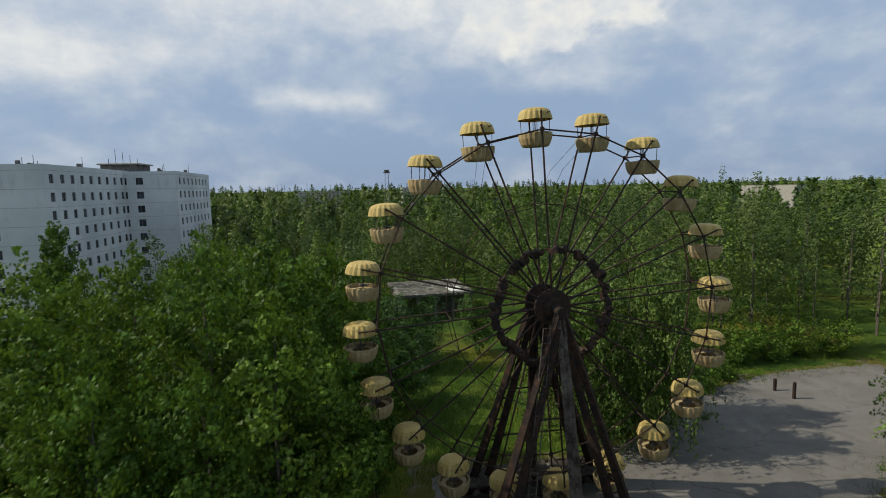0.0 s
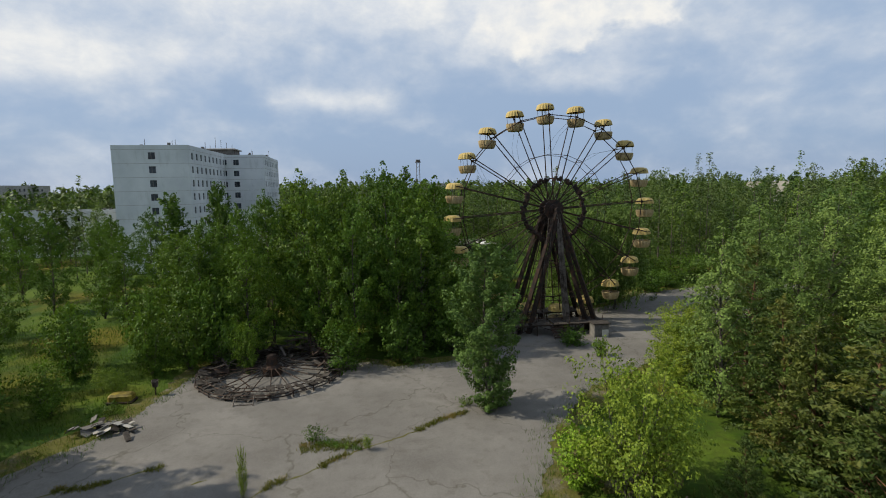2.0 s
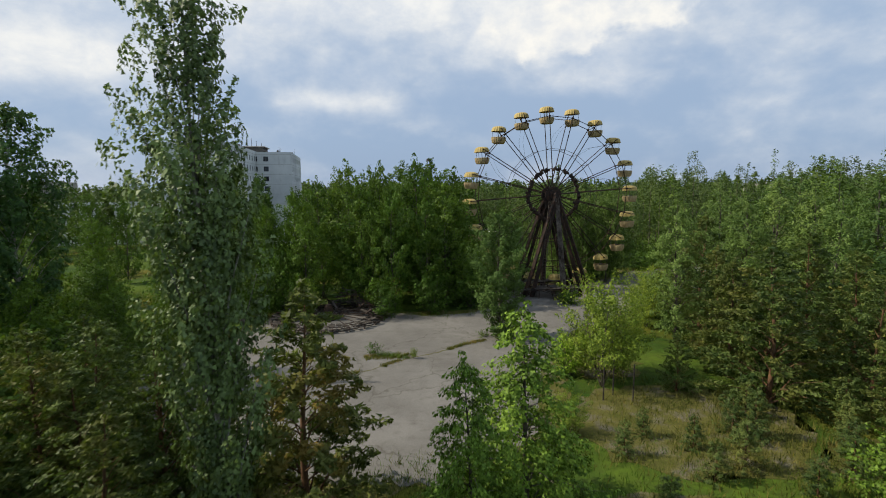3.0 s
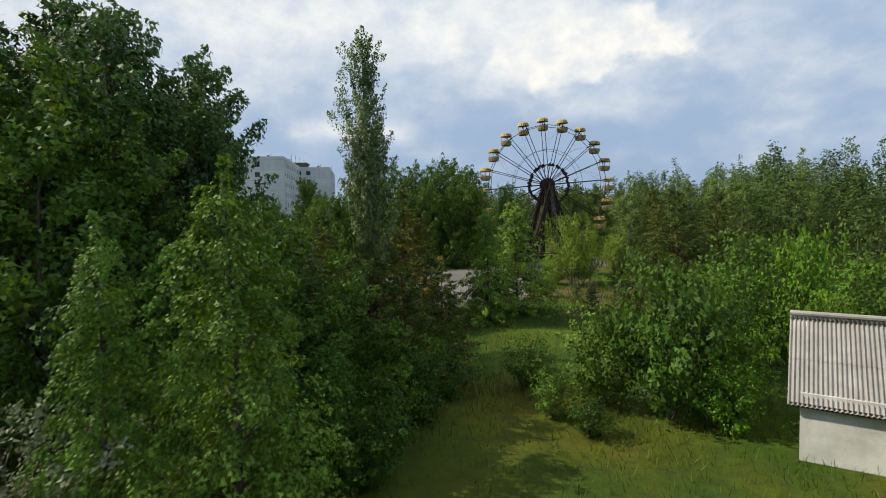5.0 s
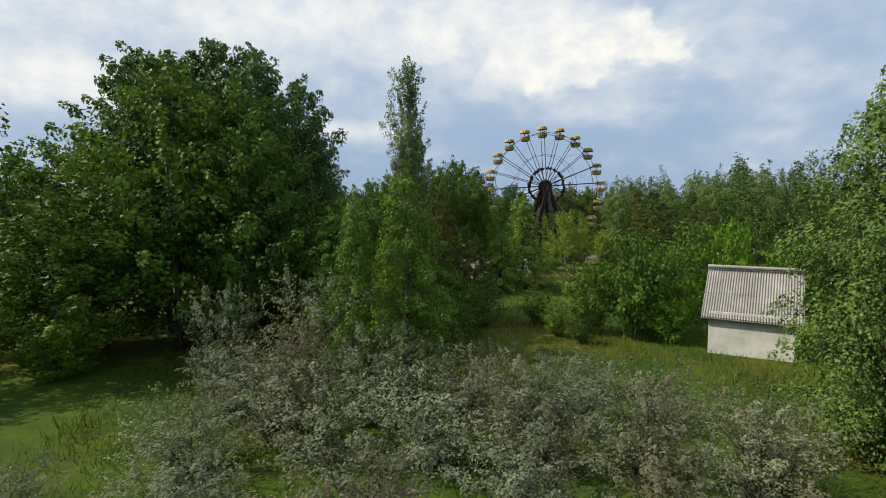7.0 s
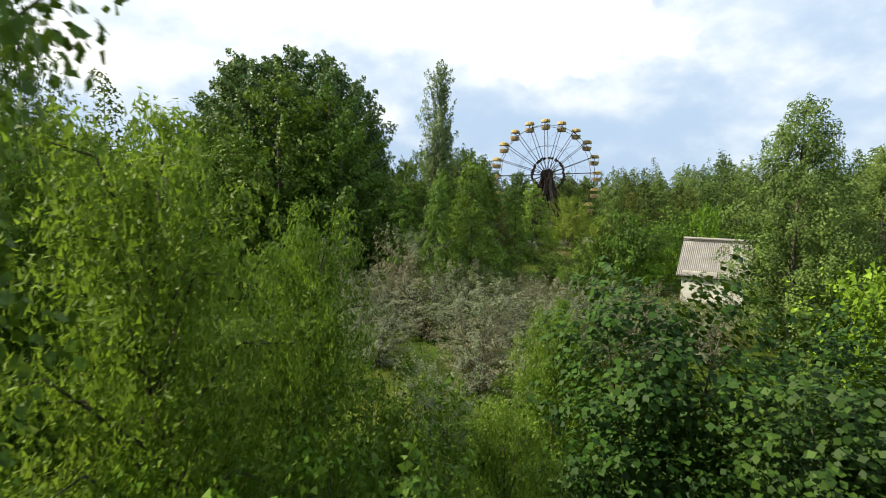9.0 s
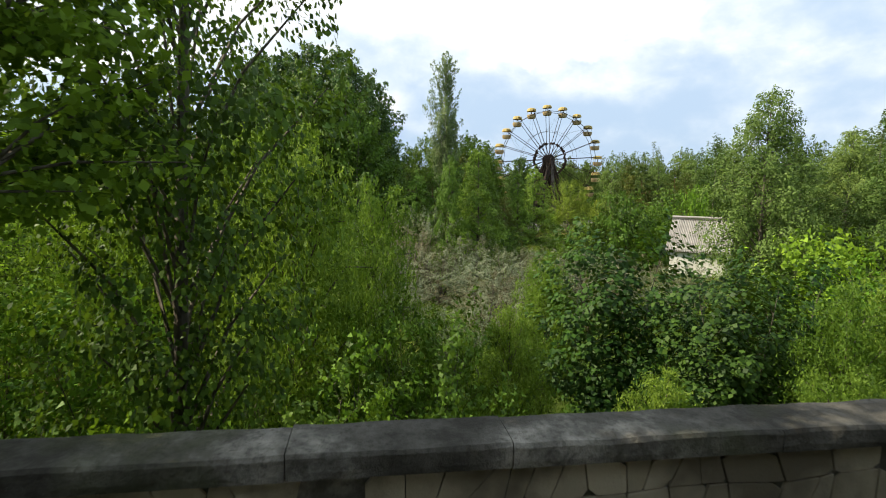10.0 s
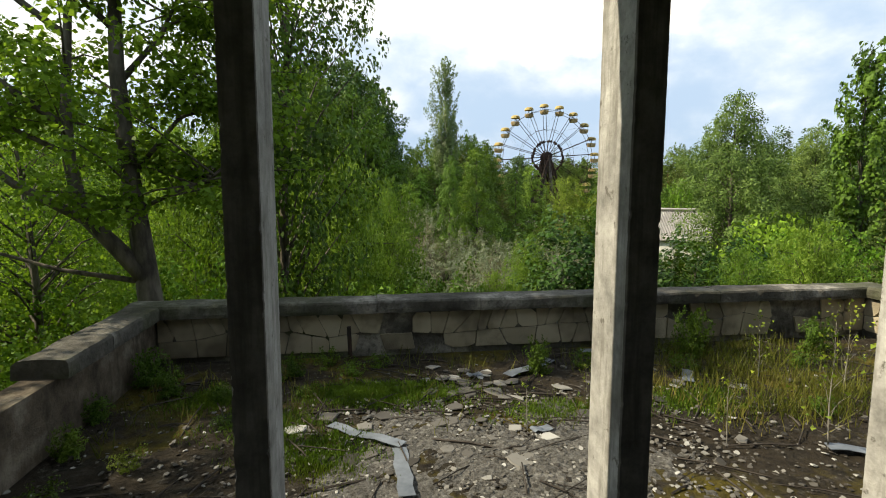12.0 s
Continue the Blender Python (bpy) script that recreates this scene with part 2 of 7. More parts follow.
k = Nodes("rusty_dark_steel")
a, b = k.noise(2.2, 6, 0.65), k.noise(14, 5, 0.6)
STEEL = k.finish(k.mix(k.ramp(a, (0.42, k.grey(0)), (0.66, k.grey(1))), (0.022, 0.017, 0.015), (0.070, 0.036, 0.022)), 0.75, 0.2, bump=b, depth=0.004)
k = Nodes("pale_worn_steel")
a = k.noise(1.4, 6, 0.7)
STEEL_PALE = k.finish(k.ramp(a, (0.40, (0.04, 0.030, 0.025)), (0.62, (0.17, 0.145, 0.125))), 0.7, 0.2)
k = Nodes("yellow_weathered_paint")
a, b = k.noise(1.1, 5, 0.65), k.noise(9, 5, 0.7)
col = k.ramp(a, (0.30, (0.33, 0.235, 0.062)), (0.70, (0.52, 0.40, 0.15)))
col = k.mix(k.ramp(b, (0.56, k.grey(0)), (0.72, k.grey(0.8))), col, (0.20, 0.13, 0.07))
YELLOW = k.finish(col, 0.6, bump=b, depth=0.004)
k = Nodes("cream_weathered_paint")
a, b = k.noise(1.3, 5, 0.65), k.noise(8, 5, 0.7)
col = k.ramp(a, (0.30, (0.30, 0.215, 0.10)), (0.70, (0.47, 0.375, 0.20)))
col = k.mix(k.ramp(b, (0.52, k.grey(0)), (0.70, k.grey(0.85))), col, (0.20, 0.13, 0.08))
CREAM = k.finish(col, 0.65, bump=b, depth=0.004)

k = Nodes("panel_concrete_white")
a, b, c = k.noise(0.12, 5, 0.6), k.noise(0.9, 6, 0.65, stretch=(1, 1, 0.25)), k.noise(6, 4)
col = k.ramp(a, (0.35, (0.50, 0.52, 0.53)), (0.65, (0.66, 0.67, 0.67)))
col = k.mix(k.ramp(b, (0.55, k.grey(0)), (0.75, k.grey(0.5))), col, (0.36, 0.36, 0.34))
PANEL = k.finish(col, 0.85, bump=c, depth=0.01)
k = Nodes("window_dark_glass")
a = k.noise(0.4, 2)
GLASS = k.finish(k.ramp(a, (0.4, (0.012, 0.014, 0.018)), (0.6, (0.05, 0.06, 0.075))), 0.25, spec=0.5)
k = Nodes("plain_old_concrete")
a, b, c = k.noise(1.0, 6, 0.65), k.noise(18, 5, 0.7), k.noise(2.6, 5, 0.6, stretch=(1, 1, 0.18))
col = k.ramp(a, (0.30, (0.25, 0.235, 0.21)), (0.70, (0.42, 0.40, 0.365)))
col = k.mix(k.ramp(c, (0.56, k.grey(0)), (0.72, k.grey(0.55))), col, (0.16, 0.15, 0.13))
CONCRETE = k.finish(col, 0.9, bump=b, depth=0.012, spec=0.2)
k = Nodes("limewashed_concrete")
a, b, c, d = k.noise(2.2, 6, 0.7), k.noise(18, 5, 0.7), k.noise(7.0, 6, 0.7, stretch=(1, 1, 0.12)), k.noise(5.5, 7, 0.75)
col = k.ramp(a, (0.34, (0.17, 0.168, 0.158)), (0.50, (0.31, 0.305, 0.288)), (0.66, (0.46, 0.455, 0.435)))
col = k.mix(k.ramp(c, (0.50, k.grey(0)), (0.66, k.grey(0.75))), col, (0.13, 0.122, 0.105))
col = k.mix(k.ramp(d, (0.60, k.grey(0)), (0.64, k.grey(0.85))), col, (0.10, 0.092, 0.08))
LIMEWASH = k.finish(col, 0.9, bump=d, depth=0.012, spec=0.2)
k = Nodes("dark_mossy_concrete")
a, b, c = k.noise(1.3, 6, 0.65), k.noise(16, 5, 0.7), k.noise(0.7, 4)
col = k.ramp(a, (0.36, (0.046, 0.043, 0.036)), (0.52, (0.110, 0.104, 0.090)), (0.66, (0.30, 0.282, 0.245)))
col = k.mix(k.ramp(b, (0.50, k.grey(0)), (0.66, k.grey(0.55))), col, (0.035, 0.033, 0.026))
col = k.mix(k.ramp(c, (0.52, k.grey(0)), (0.66, k.grey(0.6))), col, (0.05, 0.06, 0.02))
COPING = k.finish(col, 0.95, bump=b, depth=0.02, spec=0.15)
k = Nodes("brown_crumbling_render")
a, b, c = k.noise(1.8, 6, 0.7), k.noise(15, 5, 0.7), k.noise(5, 5, 0.7, stretch=(1, 1, 0.3))
col = k.ramp(a, (0.36, (0.050, 0.040, 0.030)), (0.52, (0.105, 0.086, 0.064)), (0.66, (0.19, 0.165, 0.13)))
RENDERED = k.finish(k.mix(k.ramp(c, (0.52, k.grey(0)), (0.66, k.grey(0.7))), col, (0.030, 0.026, 0.018)), 0.95, bump=b, depth=0.02, spec=0.1)
k = Nodes("beige_stone")
info = k.t.nodes.new("ShaderNodeObjectInfo")
a, b = k.noise(2.2, 6, 0.65), k.noise(22, 5, 0.7)
col = k.mix(info.outputs["Random"], (0.28, 0.242, 0.170), (0.40, 0.350, 0.255))
large = k.noise(0.55, 4, 0.6)
col = k.mix(k.ramp(large, (0.44, k.grey(0)), (0.58, k.grey(0.8))), col, (0.085, 0.072, 0.050))
col = k.mix(k.ramp(a, (0.50, k.grey(0)), (0.74, k.grey(0.7))), col, (0.11, 0.094, 0.066))
STONE = k.finish(col, 0.9, bump=b, depth=0.008, spec=0.2)
k = Nodes("grey_corrugated_sheet")
info = k.t.nodes.new("ShaderNodeObjectInfo")
a, b = k.noise(0.7, 5, 0.65), k.noise(10, 5, 0.6)
col = k.mix(k.ramp(a, (0.35, k.grey(0)), (0.70, k.grey(1))), (0.27, 0.255, 0.24), (0.42, 0.40, 0.38))
ROOFING = k.finish(k.mix(k.ramp(b, (0.56, k.grey(0)), (0.74, k.grey(0.5))), col, (0.15, 0.13, 0.10)), 0.9, bump=b, depth=0.004)
k = Nodes("whitewashed_wall")
a, b = k.noise(0.8, 5, 0.65), k.noise(12, 5, 0.7)
WHITEWASH = k.finish(k.ramp(a, (0.32, (0.42, 0.41, 0.38)), (0.62, (0.66, 0.65, 0.61))), 0.9, bump=b, depth=0.01)
k = Nodes("rotten_grey_wood")
a, b = k.noise(3, 6, 0.7), k.noise(20, 4, stretch=(1, 0.1, 0.1))
WOOD = k.finish(k.ramp(a, (0.34, (0.014, 0.011, 0.009)), (0.72, (0.075, 0.064, 0.055))), 0.9, bump=b, depth=0.006)
k = Nodes("terrace_rubble")
a, b, c, d = k.noise(0.62, 5, 0.66), k.noise(6.5, 7, 0.75), k.noise(2.6, 5, 0.65), k.noise(24, 4, 0.7)
col = k.ramp(b, (0.38, (0.010, 0.008, 0.006)), (0.57, (0.030, 0.026, 0.019)), (0.74, (0.14, 0.13, 0.115)))
col = k.mix(k.ramp(c, (0.40, k.grey(0.75)), (0.60, k.grey(0))), col, (0.034, 0.026, 0.017))
moss = k.mix(d, (0.050, 0.046, 0.005), (0.140, 0.108, 0.011))
col = k.mix(k.ramp(a, (0.50, k.grey(0)), (0.62, k.grey(0.85))), col, moss)
RUBBLE = k.finish(col, 0.95, bump=b, depth=0.06, spec=0.15)
k = Nodes("chip_stone_mixed")
geo = k.t.nodes.new("ShaderNodeNewGeometry")
CHIPS = k.finish(k.ramp(geo.outputs["Random Per Island"], (0.0, (0.014, 0.011, 0.008)), (0.6, (0.045, 0.038, 0.030)), (0.93, (0.12, 0.115, 0.105)), (1.0, (0.38, 0.38, 0.37))), 0.9)
k = Nodes("crumbled_plaster")
a, b = k.noise(7, 7, 0.78), k.noise(30, 5, 0.7)
col = k.ramp(a, (0.38, (0.014, 0.012, 0.009)), (0.54, (0.065, 0.060, 0.052)), (0.68, (0.22, 0.214, 0.20)))
CRUMBS = k.finish(k.mix(0.35, col, k.ramp(b, (0.35, (0.03, 0.028, 0.025)), (0.65, (0.34, 0.335, 0.32)))), 0.95, bump=a, depth=0.05, spec=0.15)
# dark streaked colour for the sheet added over each column's room side
k = Nodes("dark_column_facing")
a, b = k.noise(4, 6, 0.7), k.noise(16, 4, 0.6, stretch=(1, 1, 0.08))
DARK_FACING = k.finish(k.mix(k.ramp(b, (0.45, k.grey(0)), (0.65, k.grey(0.6))), k.ramp(a, (0.34, (0.055, 0.050, 0.044)), (0.70, (0.15, 0.138, 0.12))), (0.035, 0.03, 0.025)), 0.9, bump=b, depth=0.006)
k = Nodes("pale_plaster_flakes")
geo = k.t.nodes.new("ShaderNodeNewGeometry")
PALE_CHIPS = k.finish(k.ramp(geo.outputs["Random Per Island"], (0.0, (0.03, 0.027, 0.023)), (0.55, (0.11, 0.104, 0.095)), (0.9, (0.22, 0.215, 0.20)), (1.0, (0.40, 0.40, 0.385))), 0.9)
k = Nodes("bluish_sheet_metal")
a = k.noise(3, 5, 0.6)
SHEET = k.finish(k.ramp(a, (0.35, (0.09, 0.105, 0.125)), (0.65, (0.20, 0.225, 0.26))), 0.5, 0.2)
k = Nodes("dark_plaster")
a = k.noise(1.2, 5, 0.6)
PLASTER = k.finish(k.ramp(a, (0.35, (0.34, 0.325, 0.30)), (0.65, (0.58, 0.56, 0.52))), 0.95)
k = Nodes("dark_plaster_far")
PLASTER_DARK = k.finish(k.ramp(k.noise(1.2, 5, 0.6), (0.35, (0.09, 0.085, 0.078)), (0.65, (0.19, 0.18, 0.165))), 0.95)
k = Nodes("yellow_sheet_paint")
SIGN_YELLOW = k.finish(k.ramp(k.noise(2, 4), (0.4, (0.12, 0.09, 0.012)), (0.6, (0.26, 0.20, 0.03))), 0.6)

# ---- mesh helpers ------------------------------------------------------


class Build:
    """Gathers vertices and faces for one mesh."""

    def __init__(self):
        self.v, self.f = [], []

    def poly(self, pts, faces):
        n = len(self.v)
        self.v += [tuple(p) for p in pts]
        self.f += [tuple(n + i for i in f) for f in faces]

    def box(self, x0, y0, z0, x1, y1, z1, m=None):
        p = [Vector((x, y, z)) for z in (z0, z1) for y in (y0, y1) for x in (x0, x1)]
        if m:
            p = [m @ q for q in p]
        self.poly(p, [(0, 2, 3, 1), (4, 5, 7, 6), (0, 1, 5, 4), (2, 6, 7, 3), (0, 4, 6, 2), (1, 3, 7, 5)])

    def chamfer(self, x0, y0, z0, x1, y1, z1, c, m=None):
        """A box whose four upright and four top edges are cut."""
        pts = []
        for z, i in ((z0, 0), (z1 - c, 0), (z1, c)):
            a0, a1, b0, b1 = x0 + i, x1 - i, y0 + i, y1 - i
            pts += [(a0 + c, b0, z), (a1 - c, b0, z), (a1, b0 + c, z), (a1, b1 - c, z), (a1 - c, b1, z), (a0 + c, b1, z), (a0, b1 - c, z), (a0, b0 + c, z)]
        pts = [Vector(p) for p in pts]
        if m:
            pts = [m @ p for p in pts]
        f = [tuple(range(7, -1, -1)), tuple(range(16, 24))]
        for r in (0, 8):
            f += [(r + i, r + (i + 1) % 8, r + 8 + (i + 1) % 8, r + 8 + i) for i in range(8)]
        self.poly(pts, f)

    def tube(self, pts, radii, sides=6, cap=True, join=0):
        """A round bar; join: it grows out of the nearest of the first so many vertices."""
        pts = [Vector(p) for p in pts]
        if join:
            near = int(((np.array(self.v[:join]) - np.array(pts[0])) ** 2).sum(1).argmin())
            self.f.append((near, len(self.v), len(self.v) + 1))
        if not isinstance(radii, (list, tuple)):
            radii = [radii] * len(pts)
        n = len(self.v)
        for i, p in enumerate(pts):
            d = (pts[min(i + 1, len(pts) - 1)] - pts[max(i - 1, 0)]).normalized()
            s = d.cross(Vector((0.31, 0.17, 0.93)) if abs(d.z) < 0.9 else Vector((1, 0.1, 0))).normalized()
            u = s.cross(d)
            for j in range(sides):
                a = 2 * math.pi * j / sides
                self.v.append(tuple(p + (s * math.cos(a) + u * math.sin(a)) * radii[i]))
        for i in range(len(pts) - 1):
            for j in range(sides):
                q = (j + 1) % sides
                self.f.append((n + i * sides + j, n + i * sides + q, n + (i + 1) * sides + q, n + (i + 1) * sides + j))
        if cap:
            self.f.append(tuple(n + j for j in reversed(range(sides))))
            self.f.append(tuple(n + (len(pts) - 1) * sides + j for j in range(sides)))

    def lathe(self, profile, sides, wave=0.0, waves=0):
        """Profile of (radius, z) turned round z; wave ripples the radius."""
        n = len(self.v)
        for r, z in profile:
            for j in range(sides):
                a = 2 * math.pi * j / sides
                q = r * (1 + wave * math.cos(waves * a))
                self.v.append((q * math.cos(a), q * math.sin(a), z))
        for i in range(len(profile) - 1):
            for j in range(sides):
                q = (j + 1) % sides
                self.f.append((n + i * sides + j, n + i * sides + q, n + (i + 1) * sides + q, n + (i + 1) * sides + j))

    def mesh(self, name, mat, smooth=False):
        me = bpy.data.meshes.new(name)
        me.from_pydata(self.v, [], self.f)
        me.materials.append(mat)
        if smooth:
            me.shade_smooth()
        me.update()
        return me


def part(name, b, mat, parent=None, label="", smooth=False):
    ob = new(name, b.mesh(name, mat, smooth) if isinstance(b, Build) else b)
    if parent is not None:
        ob.parent = parent
    if label:
        ob["label"] = label
    return ob


def thing(name, m, label, category, group="", kind=""):
    ob = new(name)
    ob.matrix_world = m
    ob.empty_display_size = 0.1
    return tagged(ob, label, category, group, kind)


def single(name, b, mat, label, category, group="", kind="", m=None, smooth=False):
    ob = part(name, b, mat, smooth=smooth)
    if m is not None:
        ob.matrix_world = m
    return tagged(ob, label, category, group, kind)


def quads(name, corners, mat):
    """A mesh from an array of polygons, n x k x 3."""
    n, k = corners.shape[:2]
    me = bpy.data.meshes.new(name)
    me.vertices.add(n * k)
    me.vertices.foreach_set("co", np.ascontiguousarray(corners, dtype=np.float32).ravel())
    me.loops.add(n * k)
    me.loops.foreach_set("vertex_index", np.arange(n * k, dtype=np.int32))
    me.polygons.add(n)
    me.polygons.foreach_set("loop_start", np.arange(0, n * k, k, dtype=np.int32))
    me.materials.append(mat)
    me.update(calc_edges=True)
    me.validate()
    return me


def smoothstep(a, b, x):
    u = np.clip((np.asarray(x, dtype=float) - a) / (b - a), 0, 1)
    return u * u * (3 - 2 * u)


def ground_z(x, y):
    """The lie of the land: level round the wheel, softly uneven in the meadow, a low rise far off."""
    x, y = np.asarray(x, dtype=float), np.asarray(y, dtype=float)
    return 0.12 * (np.sin(x * 0.31 + 1.3) * np.sin(y * 0.27) + 0.6 * np.sin(x * 0.13 + y * 0.19)) * smoothstep(-48, -58, y) * (np.abs(x) < 150) + 22.0 * smoothstep(700, 2000, y)


# ---- ground ------------------------------------------------------------
gx = np.unique(np.concatenate([np.linspace(-3600, -160, 12), np.linspace(-160, 120, 90), np.linspace(120, 3600, 12)]))
gy = np.unique(np.concatenate([np.linspace(-1500, -160, 8), np.linspace(-160, 90, 110), np.linspace(90, 3900, 14)]))
X, Y = np.meshgrid(gx, gy)
Z = ground_z(X, Y)
b = Build()
b.v = list(zip(X.ravel().tolist(), Y.ravel().tolist(), Z.ravel().tolist()))
w = len(gx)
b.f = [(j * w + i, j * w + i + 1, (j + 1) * w + i + 1, (j + 1) * w + i) for j in range(len(gy) - 1) for i in range(w - 1)]
single("ground", b, GRASS, "rough green and yellowish meadow ground with bare patches", "ground", kind="structure", smooth=True)


def sheet(pts, z, seed, rough=0.5, step=0.9):
    """An outline made ragged and filled, with a downturned edge."""
    rng = random.Random(seed)
    out = []
    for p, q in zip(pts, pts[1:] + pts[:1]):
        p, q = Vector((*p, 0)), Vector((*q, 0))
        n = max(1, int((q - p).length / step))
        for i in range(n):
            out.append(p.lerp(q, i / n) + Vector((rng.uniform(-rough, rough), rng.uniform(-rough, rough), 0)))
    bm = bmesh.new()
    vs = [bm.verts.new((v.x, v.y, z)) for v in out]
    lo = [bm.verts.new((v.x, v.y, z - 0.2)) for v in out]
    face = bm.faces.new(vs)
    for i in range(len(vs)):
        j = (i + 1) % len(vs)
        bm.faces.new((vs[i], lo[i], lo[j], vs[j]))
    bmesh.ops.triangulate(bm, faces=[face])
    me = bpy.data.meshes.new("sheet")
    bm.to_mesh(me)
    bm.free()
    return me


PLAZA = [(-47, -31), (-40, -21.5), (-38.5, -14), (-37, -8), (-30, -4), (-24, -8.5), (-19, -11.5), (-13, -10.5), (-8, -4.5), (-7, 5.5),
         (6, 6), (13, 9), (20, 15), (34, 19), (48, 19), (48, 8), (30, 1), (19, -5), (12, -9), (4, -15), (-4, -20), (-9.5, -27), (-13, -35), (-16, -43), (-22, -47), (-33, -45), (-44, -40)]
VERGE = []
for i, p in enumerate(PLAZA):
    d = Vector(PLAZA[(i + 1) % len(PLAZA)]) - Vector(PLAZA[i - 1])
    d = Vector((-d.y, d.x)).normalized() * (1.6 + 1.1 * math.sin(i * 2.3))
    VERGE.append((p[0] + d.x, p[1] + d.y))
me = sheet(VERGE, 0.016, 8, 0.6, 0.7)
me.name = "verge"
me.materials.append(SOIL)
tagged(new("verge", me), "dry bare soil along the edge of the square", "ground", kind="structure")
me = sheet(PLAZA, 0.03, 3, 0.28, 0.5)
me.name = "plaza"
me.materials.append(ASPHALT)
tagged(new("pavement", me), "cracked grey asphalt square with weeds in the joints", "pavement", kind="structure")

for k, (cx, cy, r0, r1) in enumerate(((-6.0, -42.5, 7.5, 6.5), (3.5, -50.0, 5.0, 4.5), (-6.5, -31.0, 3.2, 3.6), (-12.0, -51.5, 3.5, 2.5))):
    me = sheet([(cx + r0 * math.cos(a * 0.3927), cy + r1 * math.sin(a * 0.3927)) for a in range(16)], 0.022 + 0.002 * k + float(ground_z(cx, cy)) * 0, 20 + k, 0.7, 0.8)
    me.name = "bare_patch"
    me.materials.append(SOIL)
    tagged(new("bare_patch", me), "dry sandy bare patch with moss in the meadow", "ground", kind="structure")

# ---- ferris wheel ------------------------------------------------------
HUB, RIM, PIVOT, FIRST = Vector((0, 0, 14.1)), 10.85, 11.87, radians(-3.9)


def spoke_dir(i):
    a = FIRST + i * math.pi / 10
    return Vector((math.sin(a), 0, math.cos(a)))


